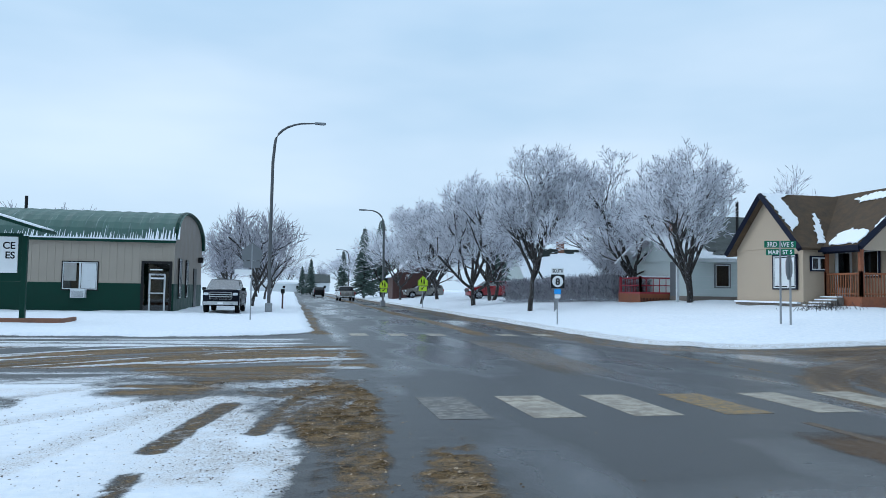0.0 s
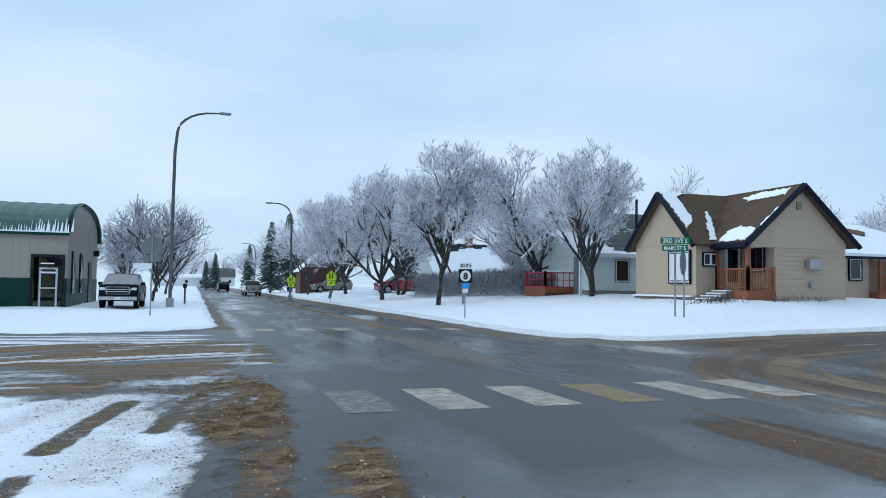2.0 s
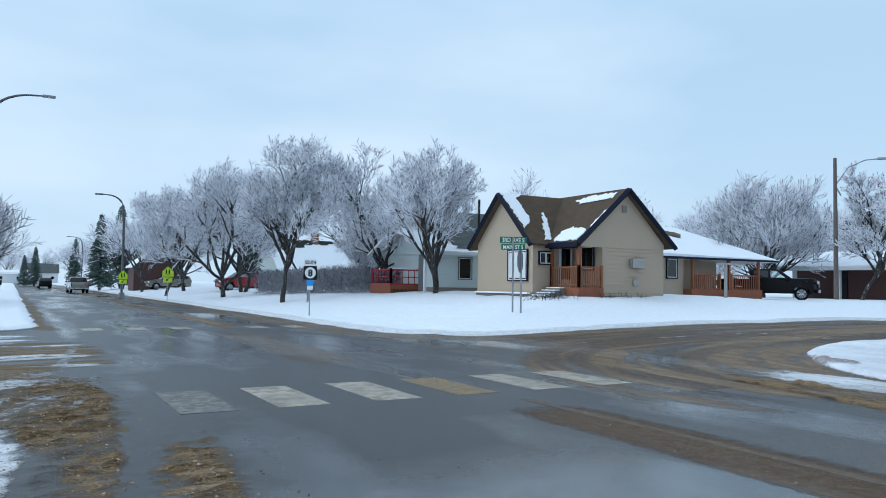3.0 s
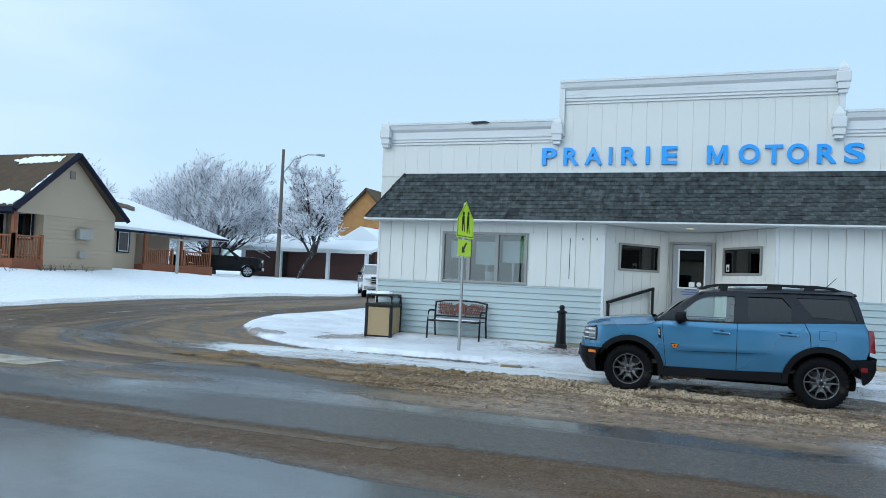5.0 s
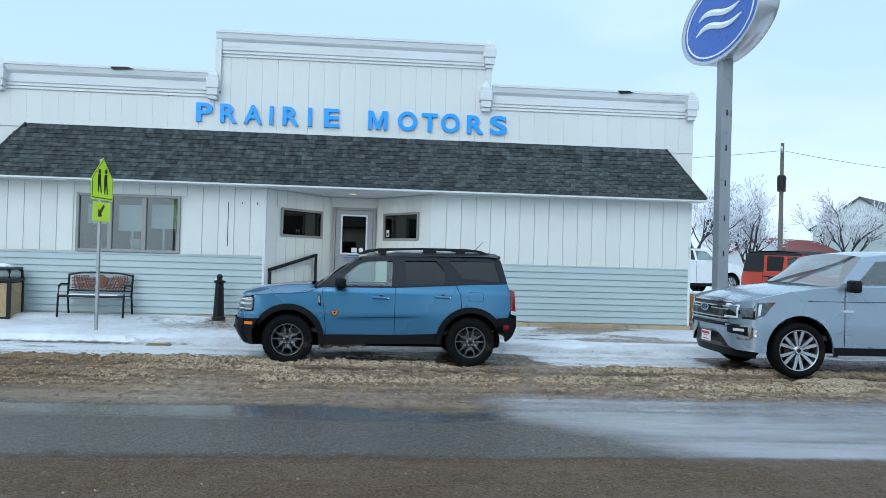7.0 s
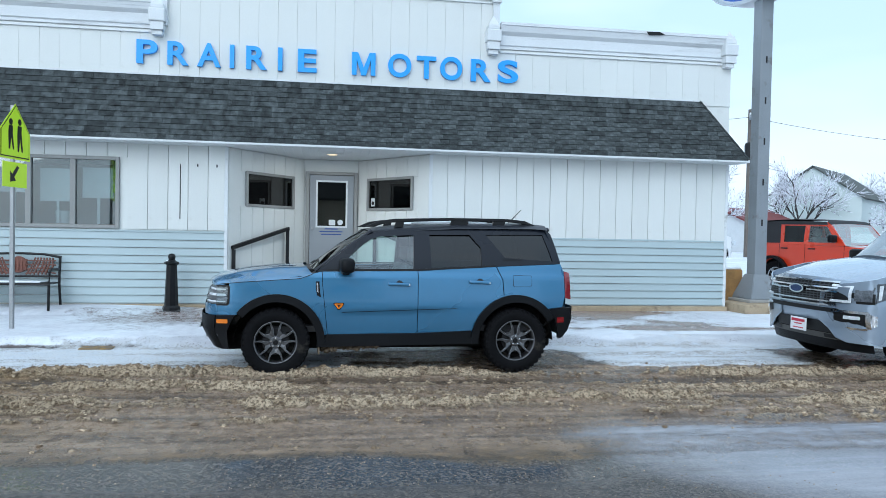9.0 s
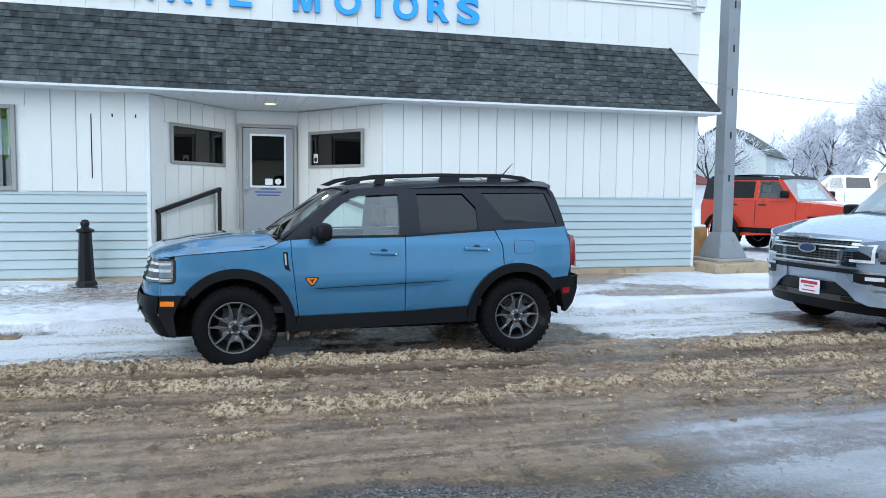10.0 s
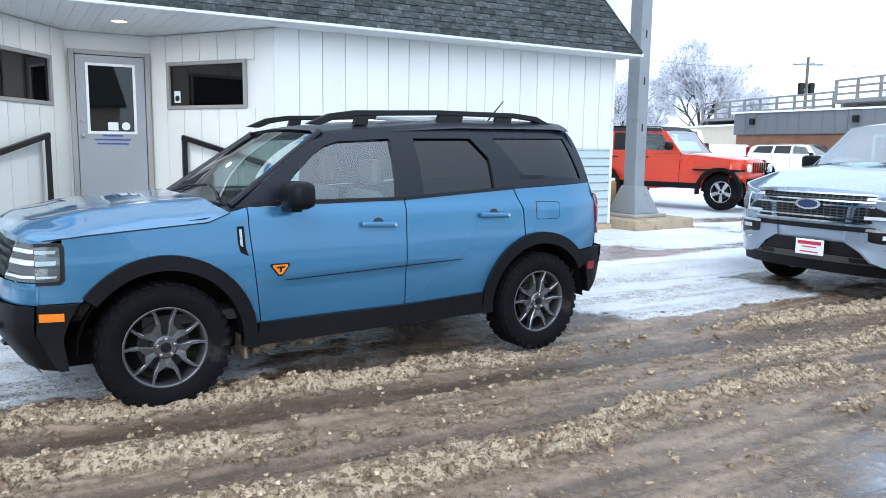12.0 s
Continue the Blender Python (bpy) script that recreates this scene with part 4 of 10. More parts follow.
    for y in (Y_L - 0.05, 2.24, -1.35, Y_R - 0.01):
        part("corner_post", boxes(((FX - 0.032, y, 0.24), (FX - 0.001, y + 0.06, 2.98)), bevel=0.005), TRIM, shop)
    part("crack", boxes(((FX - 0.024, 3.03, 1.72), (FX - 0.0205, 3.045, 2.66))), BLACK, shop, "dark gap in the wall boards")
    for y in (2.74, 2.42):
        part("nail_hole", boxes(((FX - 0.024, y, 2.62), (FX - 0.0205, y + 0.02, 2.67))), BLACK, shop)
    # three-part window
    win = part("window", boxes(((FX - 0.05, 4.09, 1.53), (FX + 0.05, 6.10, 1.59)), bevel=0.008), FRAME, shop)
    for lo, hi in (((FX - 0.052, 4.03, 1.53), (FX + 0.05, 4.09, 2.75)), ((FX - 0.052, 6.10, 1.53), (FX + 0.05, 6.16, 2.75)), ((FX - 0.05, 4.09, 2.69), (FX + 0.05, 6.10, 2.75)), ((FX - 0.045, 4.73, 1.59), (FX + 0.04, 4.82, 2.69)), ((FX - 0.045, 5.43, 1.59), (FX + 0.04, 5.52, 2.69))):
        part("frame_bar", boxes((lo, hi), bevel=0.008), FRAME, win)
    for a, b in ((4.09, 4.73), (4.82, 5.43), (5.52, 6.10)):
        part("pane", boxes(((FX + 0.004, a, 1.59), (FX + 0.009, b, 2.69))), PANE, win).visible_shadow = False
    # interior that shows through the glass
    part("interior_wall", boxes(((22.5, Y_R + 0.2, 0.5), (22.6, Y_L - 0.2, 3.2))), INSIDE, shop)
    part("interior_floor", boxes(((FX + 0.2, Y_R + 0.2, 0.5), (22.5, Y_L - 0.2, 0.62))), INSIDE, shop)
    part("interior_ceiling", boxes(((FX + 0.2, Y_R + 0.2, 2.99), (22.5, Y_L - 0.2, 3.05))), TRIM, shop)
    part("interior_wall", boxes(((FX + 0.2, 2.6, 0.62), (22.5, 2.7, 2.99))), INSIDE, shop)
    # awning roof
    base = bmesh.new()
    lo = [(FX - 0.45, 8.08, 3.03), (FX - 0.45, -7.28, 3.03), (FX - 0.002, -7.28, 3.03), (FX - 0.002, 8.08, 3.03)]
    hi = [(FX - 0.012, 7.23, 4.17), (FX - 0.012, -6.49, 4.17), (FX - 0.002, -6.49, 4.17), (FX - 0.002, 7.23, 4.17)]
    a, b = [base.verts.new(p) for p in lo], [base.verts.new(p) for p in hi]
    base.faces.new(a)
    base.faces.new(b[::-1])
    for k in range(4):
        base.faces.new((a[k], b[k], b[(k + 1) % 4], a[(k + 1) % 4]))
    bmesh.ops.recalc_face_normals(base, faces=base.faces)
    awning = part("awning_roof", base, UNDERLAY, shop, "dark asphalt shingles")
    part("fascia", boxes(((FX - 0.475, -7.30, 2.99), (FX - 0.45, 8.10, 3.035)), ((FX - 0.45, -7.30, 2.99), (FX + 0.1, -7.28, 3.035)), ((FX - 0.45, 8.08, 2.99), (FX + 0.1, 8.10, 3.035)), bevel=0.004), TRIM, shop)
    soffit = bmesh.new()
    for k in range(102):
        y = -7.28 + k * 0.1506
        add_box(soffit, (FX - 0.45, y, 2.985), (FX if not -1.30 < y < 2.2 else 19.34, y + 0.146, 3.0))
    part("soffit", soffit, TRIM, shop)
    lamp = part("soffit_light", lathe([(0.001, 2.97), (0.11, 2.972), (0.13, 2.985)], 24, "z", (18.1, 0.45, 0)), TRIM, shop)
    part("bulb", lathe([(0.001, 2.966), (0.085, 2.967), (0.09, 2.971)], 20, "z", (18.1, 0.45, 0)), glowing("warm_bulb", (1.0, 0.72, 0.42), 1.1), lamp, "warm lit bulb")
    # ridge trim, cornices, finials
    part("flashing", boxes(((FX - 0.04, -6.52, 4.165), (FX - 0.021, 7.26, 4.19))), TRIM, shop)
    prof = [(0.0, 0.0), (-0.035, 0.0), (-0.035, 0.05), (-0.06, 0.07), (-0.06, 0.24), (-0.12, 0.30), (-0.15, 0.40), (-0.17, 0.41), (-0.17, 0.46), (0.0, 0.46)]
    for y0, y1, z in ((3.42, Y_L - 0.02, 4.95), (Y_R + 0.02, -2.54, 4.95), (-2.5, 3.38, 5.83)):
        part("cornice", add_prism(bmesh.new(), [(FX - 0.001 + p, z + q) for p, q in prof], "y", y0, y1), SHADED_OLD_TRIM, shop)
        part("cornice_moulding", boxes(((FX - 0.05, y0, z - 0.075), (FX - 0.021, y1, z - 0.045)), bevel=0.006), TRIM, shop)
        n = int((y1 - y0) / 1.9)
        rnd = random.Random(int(z * 10 + y0))
        for k in range(n):
            y = y0 + 0.5 + (k + 0.3 + 0.5 * rnd.random()) * (y1 - y0 - 1) / n
            if rnd.random() < 0.65:
                w = rnd.uniform(0.14, 0.30)
                part("torn_edge", prism([(y - w, z + 0.415), (y - 0.4 * w, z + 0.455), (y + w, z + 0.445), (y + 0.7 * w, z + 0.38), (y - 0.6 * w, z + 0.395)], "x", FX - 0.173, FX - 0.1705), BLACK, shop, "dark torn sheet metal")
    fin = bmesh.new()
    add_box(fin, (-0.20, -0.11, -0.02), (0.0, 0.11, 0.12), 0.008)
    add_box(fin, (-0.16, -0.085, -0.10), (0.0, 0.085, -0.02), 0.008)
    add_box(fin, (-0.225, -0.135, 0.12), (0.02, 0.135, 0.34), 0.02)
    add_box(fin, (-0.20, -0.11, 0.34), (0.01, 0.11, 0.42), 0.015)
    cone = [fin.verts.new(p) for p in ((-0.19, -0.1, 0.42), (0.0, -0.1, 0.42), (0.0, 0.1, 0.42), (-0.19, 0.1, 0.42))]
    tip = fin.verts.new((-0.1, 0, 0.60))
    for k in range(4):
        fin.faces.new((cone[k], cone[(k + 1) % 4], tip))
    fin_me = mesh_of(fin, "finial", TRIM)
    for y, z in ((Y_L - 0.12, 4.92), (3.42, 4.92), (-2.46, 5.86), (-2.40, 4.92), (Y_R + 0.1, 4.92)):
        part("finial", fin_me, None, shop, m=Matrix.Translation((FX, y, z)))
    part("parapet_post", boxes(((FX - 0.1, 3.27, 5.0), (FX + 0.1, 3.40, 6.30)), bevel=0.01), TRIM, shop)
    part("parapet_post", boxes(((FX - 0.1, -2.52, 5.40), (FX + 0.1, -2.40, 6.30)), bevel=0.01), TRIM, shop)
    # door
    door = part("door", prism([(0.0, 0.66), (0.87, 0.66), (0.87, 2.67), (0.74, 2.67), (0.74, 1.64), (0.13, 1.64), (0.13, 2.67), (0.0, 2.67)], "x", 19.28, 19.33), GREY_DOOR, shop, "grey door with a half-height glass pane")
    part("top_rail", boxes(((19.28, 0.13, 2.55), (19.33, 0.74, 2.67))), GREY_DOOR, door)
    part("door_frame", boxes(((19.26, -0.08, 0.62), (19.36, -0.01, 2.74)), ((19.26, 0.88, 0.62), (19.36, 0.95, 2.74)), ((19.26, -0.01, 2.68), (19.36, 0.88, 2.74)), bevel=0.005), FRAME, shop)
    part("pane_frame", boxes(((19.265, 0.12, 1.62), (19.28, 0.155, 2.57)), ((19.265, 0.715, 1.62), (19.28, 0.75, 2.57)), ((19.265, 0.155, 1.62), (19.28, 0.715, 1.655)), ((19.265, 0.155, 2.535), (19.28, 0.715, 2.57))), TRIM, door)
    part("pane", boxes(((19.30, 0.155, 1.655), (19.305, 0.715, 2.535))), DARK_PANE, door).visible_shadow = False
    part("paper_sign", boxes(((19.292, 0.36, 1.67), (19.296, 0.49, 1.78))), TRIM, door, "small white paper sign")
    part("paper_sign", lathe([(0.001, 19.294), (0.055, 19.294), (0.055, 19.298)], 20, "x", (0, 0.26, 1.73)), TRIM, door, "round white sticker")
    for k, w in enumerate((0.26, 0.46, 0.40)):
        part("writing", boxes(((19.2765, 0.44 - w / 2, 1.585 - 0.055 * k), (19.2795, 0.44 + w / 2, 1.607 - 0.055 * k))), INK, door)
    part("door_knob", lathe([(0.001, -0.06), (0.025, -0.058), (0.03, -0.04), (0.012, -0.03), (0.012, 0.0)], 16, "x", (19.28, 0.81, 1.60)), STEEL, door)
    part("deadbolt", lathe([(0.001, -0.02), (0.026, -0.018), (0.028, 0.0)], 16, "x", (19.28, 0.81, 1.80)), STEEL, door)
    # stoop and steps
    part("stoop", prism([(17.95, 1.90), (19.27, 1.02), (19.27, -0.1), (17.95, -0.97)], "z", 0.05, 0.64, 0.01), CONCRETE, shop)
    for k in range(3):
        part("stoop_step", boxes(((17.90 - 0.28 * (k + 1), -0.95, 0.04), (17.95 - 0.28 * k, 1.9, 0.52 - 0.13 * k)), bevel=0.012), CONCRETE, shop)
    # writing on the front
    px = lambda v: 3.766 - (v - 420) * 0.01256

    def big_m():
        w, h, t = 0.415, 0.40, 0.082
        shape = [(0, 0), (0, h), (0.105, h), (w / 2, 0.135), (w - 0.105, h), (w, h), (w, 0), (w - t, 0), (w - t, h * 0.68), (w / 2 + 0.04, 0), (w / 2 - 0.04, 0), (t, h * 0.68), (t, 0)]
        part("letter", mesh_of(add_prism(bmesh.new(), shape, "z", -0.03, 0.03), "letter", LETTER), None, shop, m=Matrix.Translation((FX - 0.055, px(709), 4.345 + 0.003 * (px(709) - 3.8))) @ TO_STREET)

    for ch, x0, x1 in (("P", 420, 447), ("R", 460, 488), ("A", 499, 530), ("I", 542, 548), ("R", 564, 592), ("I", 607, 613), ("E", 634, 660),
                       ("M", 709, 742), ("O", 760, 793), ("T", 801, 829), ("O", 835, 867), ("R", 880, 909), ("S", 920, 950)):
        if ch == "M":
            big_m()
            continue
        me, w = letters(ch, 0.58, 0.03, 0.015)
        zs = [v.co.y for v in me.vertices]
        h = max(zs) - min(zs)
        tall = 0.415 if ch in "OS" else 0.40
        for v in me.vertices:
            v.co.x *= (x1 - x0) * 0.01256 / w
            v.co.y = (v.co.y - min(zs)) * tall / h
        me.materials.append(LETTER)
        slope = 4.345 + 0.003 * (px(x0) - 3.8)
        part("letter", me, None, shop, "raised bright blue letter" if ch == "P" else "", m=Matrix.Translation((FX - 0.055, px(x0), slope)) @ TO_STREET)
    # shingles of the awning, those towards the parked cars one by one
    rnd = random.Random(5)
    up = Vector((0.438, 0, 1.14)).normalized()
    turn = Matrix(((0, up.x, -up.z, 0), (1, 0, 0, 0), (0, up.z, up.x, 0), (0, 0, 0, 1)))
    widths = (0.13, 0.16, 0.20, 0.25, 0.31)
    made = {}
    for w in widths:
        for t in (0.021, 0.025):
            bm = add_prism(bmesh.new(), [(0.001, 0.0), (w - 0.001, 0.0), (w - 0.002, 0.13), (0.002, 0.13)], "z", 0.0, t)
            made[w, t] = mesh_of(bm, "shingle", SHINGLE)
    rest, count, rows = [], 0, 12
    for r in range(rows):
        s = r * 0.0996
        f = (s + 0.05) / 1.22
        y, end = -7.28 + 0.79 * f - 0.01, 8.08 - 0.85 * f + 0.01
        while y < end - 0.1:
            w = min(rnd.choice(widths), max(widths))
            w = w if y + w <= end else 0.13
            place = Vector((FX - 0.452, y, 3.03)) + up * (s - 0.015)
            m = Matrix.Translation(place) @ turn @ Matrix.Rotation(radians(-7.5), 4, "X") @ Matrix.Translation((0, 0, 0.004 + 0.0015 * rnd.random()))
            t = rnd.choice((0.021, 0.025))
            if y > -7.3 and y + w < 1.2 and count < 300 and r % 9 < 9:
                part("shingle", made[w, t], None, awning, m=m)
                count += 1
            else:
                rest.append((m, w, t))
            y += w
    bm = bmesh.new()
    for m, w, t in rest:
        lo = [bm.verts.new(m @ Vector((px_, py_, 0))) for px_, py_ in ((0.001, 0), (w - 0.001, 0), (w - 0.002, 0.13), (0.002, 0.13))]
        hi = [bm.verts.new(m @ Vector((px_, py_, t))) for px_, py_ in ((0.001, 0), (w - 0.001, 0), (w - 0.002, 0.13), (0.002, 0.13))]
        bm.faces.new(hi)
        for k in range(4):
            bm.faces.new((lo[k], lo[(k + 1) % 4], hi[(k + 1) % 4], hi[k]))
    tagged(part("shingles", bm, SHINGLE, awning), kind="stuff")
    part("hip_cap", tube([(FX - 0.45, -7.28, 3.05), (FX - 0.012, -6.49, 4.18)], 0.03, 6), SHINGLE, shop)
    part("hip_cap", tube([(FX - 0.45, 8.08, 3.05), (FX - 0.012, 7.23, 4.18)], 0.03, 6), SHINGLE, shop)
    return shop


build_shop()


def window_goods():
    """What stands behind the shop's wide window."""
    z = 1.62
    sill = tagged(part("display_table", boxes(((FX + 0.3, 4.0, 1.56), (FX + 1.1, 6.2, 1.60)), ((FX + 0.35, 4.1, 0.62), (FX + 0.42, 4.17, 1.56)), ((FX + 0.35, 6.0, 0.62), (FX + 0.42, 6.07, 1.56)), ((FX + 1.0, 4.1, 0.62), (FX + 1.07, 4.17, 1.56)), ((FX + 1.0, 6.0, 0.62), (FX + 1.07, 6.07, 1.56))), WOOD), "wooden table inside behind the shop window", "table")
    pot = tagged(part("flower_pot", lathe([(0.001, 0), (0.11, 0.0), (0.15, 0.2), (0.16, 0.22), (0.14, 0.22), (0.12, 0.18), (0.001, 0.17)], 24), TRIM, m=Matrix.Translation((FX + 0.42, 5.05, z - 0.02))), "white round flower pot behind the window", "pot")
    for y, w, zz, h in ((5.10, 0.56, 1.98, 0.56), (4.44, 0.52, 2.05, 0.52), (5.80, 0.46, 2.12, 0.42)):
        tagged(part("poster_board", boxes(((FX + 0.24, y - w / 2, zz), (FX + 0.25, y + w / 2, zz + h)), ((FX + 0.25, y - 0.02, 1.6), (FX + 0.27, y + 0.02, zz + 0.1))), TRIM), "plain white poster board behind the shop window", "poster", "boards in the window")
    tagged(part("poster", boxes(((FX + 0.22, 4.10, 2.15), (FX + 0.225, 4.20, 2.70))), plain("green_yellow_print", (0.42, 0.60, 0.10), 0.5, vary=0.3, blot=6, bump=0.0)), "narrow green and yellow poster taped inside the window", "poster")
    tagged(part("ceiling_lamp", boxes(((19.6, 1.3, 2.9), (20.9, 1.5, 2.985))), glowing("cool_tube", (0.9, 0.97, 1.0), 3.0)), "long fluorescent ceiling lamp inside the shop", "lamp")


window_goods()


def handrail(points, label):
    """A square black tube rail: two posts and a sloping bar."""
    (x0, y0, z0), (x1, y1, z1) = points
    rail = thing("handrail", Matrix(), label, "handrail", "handrails at the door")
    d = Vector((x1 - x0, y1 - y0, 0)).normalized() * 0.03
    g0, g1 = 0.14, 0.64
    for (x, y, z), g in (((x0, y0, z0), g0), ((x1, y1, z1), g1)):
        part("post", boxes(((x - 0.032, y - 0.032, g), (x + 0.032, y + 0.032, z)), bevel=0.004), BLACK, rail)
        part("base_plate", boxes(((x - 0.06, y - 0.06, g - 0.01), (x + 0.06, y + 0.06, g + 0.012)), bevel=0.003), BLACK, rail)
    n = Vector((-d.y, d.x, 0))
    a, b = Vector((x0, y0, z0)) - d * 1.2, Vector((x1, y1, z1)) + d
    part("bar", quad_slab(a - n, a + n, b + n, b - n, 0.064), BLACK, rail)
    return rail


handrail(((17.58, 2.14, 1.20), (18.72, 1.27, 1.555)), "black square-tube handrail rising to the shop door")
handrail(((17.58, -1.20, 1.20), (18.72, -0.40, 1.555)), "black square-tube handrail rising to the shop door")

# ---- on the shop's walk ----
PEBBLE = plain("pebble_panel", (0.36, 0.25, 0.12), 0.85, vary=0.3, bump=0.9, grain=45, blot=30, dirt=(0.55, 0.45, 0.3), dirt_amount=0.5)
YELLOW = plain("yellow_green_sheeting", (0.62, 0.86, 0.02), 0.45, vary=0.04, bump=0.0)
GREEN_SIGN = plain("green_sheeting", (0.0, 0.16, 0.08), 0.4, vary=0.08, bump=0.0)
SIGN_WHITE = plain("white_sheeting", (0.82, 0.83, 0.83), 0.45, vary=0.04, bump=0.0)
SIGN_BACK = plain("sign_back", (0.20, 0.21, 0.22), 0.5, metal=0.5, vary=0.1, bump=0.0)
RUST = plain("bench_bronze", (0.16, 0.055, 0.035), 0.5, vary=0.3, bump=0.2, grain=40)
POLE_PAINT = plain("grey_pole_paint", (0.23, 0.25, 0.27), 0.5, vary=0.1, bump=0.05, blot=1.2, dirt=(0.12, 0.1, 0.09), dirt_amount=0.15)
OVAL_BLUE = plain("blue_sign_face", (0.035, 0.10, 0.42), 0.3, vary=0.05, bump=0.0)


def trash_bin(m):
    b = thing("trash_bin", m, "square trash bin with pebbled tan panels and snowy black lid", "trash bin")
    w = 0.31
    for sx in (-1, 1):
        for sy in (-1, 1):
            part("post", boxes(((sx * w - 0.035, sy * w - 0.035, 0), (sx * w + 0.035, sy * w + 0.035, 0.78)), bevel=0.008), BLACK, b)
            part("lid_post", tube([(sx * w, sy * w, 0.8), (sx * w, sy * w, 0.95), (sx * (w - 0.08), sy * (w - 0.08), 1.02)], 0.03, 8), BLACK, b)
    for k in range(4):
        r = Matrix.Rotation(k * math.pi / 2, 4, "Z")
        part("panel", boxes(((-0.28, -w - 0.012, 0.05), (0.28, -w + 0.012, 0.72)), bevel=0.005), PEBBLE, b, "tan pebbled panel", m=r)
    part("rim", boxes(((-w - 0.04, -w - 0.04, 0.74), (w + 0.04, w + 0.04, 0.81)), bevel=0.012), BLACK, b)
    part("base", boxes(((-w, -w, 0.0), (w, w, 0.06))), BLACK, b)
    lid = part("lid", boxes(((-w - 0.02, -w - 0.02, 0.98), (w + 0.02, w + 0.02, 1.03)), bevel=0.02), BLACK, b)
    snow = bmesh.new()
    bmesh.ops.create_icosphere(snow, subdivisions=3, radius=1.0)
    for v in snow.verts:
        v.co = Vector((v.co.x * 0.25, v.co.y * 0.24, max(v.co.z, -0.1) * 0.07 + 1.035)) + 0.012 * noise.noise_vector(v.co * 2)
    part("snow_cap", snow, SNOW, lid, "small cap of snow", smooth=True)


trash_bin(pose(17.0, 7.42, ground_at(17.0, 7.42), 0, 0, 4))


def bench(m):
    """A park bench facing the street (-x), with a picture back of bronze casting."""
    b = thing("park_bench", m, "black metal park bench with a bronze scrollwork back", "bench")
    L = 0.64
    for s in (-1, 1):
        y = s * L
        part("leg", tube([(-0.27, y, 0.0), (-0.25, y, 0.42), (-0.22, y, 0.62), (-0.12, y, 0.66), (0.20, y, 0.64)], 0.022), BLACK, b)
        part("leg", tube([(0.30, y, 0.0), (0.22, y, 0.42), (0.27, y, 0.86)], 0.022), BLACK, b)
    for k in range(5):
        x = -0.24 + 0.1 * k
        part("seat_slat", boxes(((x, -L, 0.425 - 0.004 * k), (x + 0.07, L, 0.445 - 0.004 * k)), bevel=0.005), BLACK, b)
    part("seat_rail", tube([(-0.26, -L, 0.42), (-0.26, L, 0.42)], 0.018), BLACK, b)
    part("back_rail", tube([(0.22, -L, 0.52), (0.22, L, 0.52)], 0.018), BLACK, b)
    part("back_rail", tube([(0.265, -L, 0.84), (0.27, -0.4, 0.885), (0.272, 0, 0.90), (0.27, 0.4, 0.885), (0.265, L, 0.84)], 0.02), BLACK, b)
    for s in (-1, 1):
        wing = bmesh.new()
        for k in range(7):
            add_tube(wing, [(0.235, s * (0.12 + 0.06 * k), 0.55), (0.25, s * (0.2 + 0.055 * k), 0.68 + 0.02 * (k % 3)), (0.262, s * (0.26 + 0.045 * k), 0.83)], 0.016, 6)
        for k in range(4):
            add_tube(wing, [(0.24, s * 0.14, 0.57 + 0.07 * k), (0.255, s * 0.36, 0.60 + 0.06 * k), (0.255, s * 0.58, 0.57 + 0.07 * k)], 0.013, 6)
        part("scroll_panel", wing, RUST, b, "reddish bronze scrollwork")
    mid = bmesh.new()
    add_lathe(mid, [(0.001, -0.012), (0.13, -0.012), (0.14, 0.012), (0.001, 0.014)], 24, "x", (0.25, 0, 0.71))
    for k in range(5):
        add_tube(mid, [(0.238, -0.12 + 0.06 * k, 0.62), (0.24, -0.10 + 0.05 * k, 0.72), (0.245, -0.13 + 0.065 * k, 0.80)], 0.018, 6)
    part("medallion", mid, RUST, b, "reddish bronze medallion")
    part("snow_line", prism([(-0.24, 0.448), (-0.18, 0.462), (0.12, 0.455), (0.2, 0.43)], "y", -0.5, 0.45), SNOW, b, "thin line of snow")


bench(pose(17.08, 5.56, ground_at(17.08, 5.56) + 0.06, 0, 0, 0))


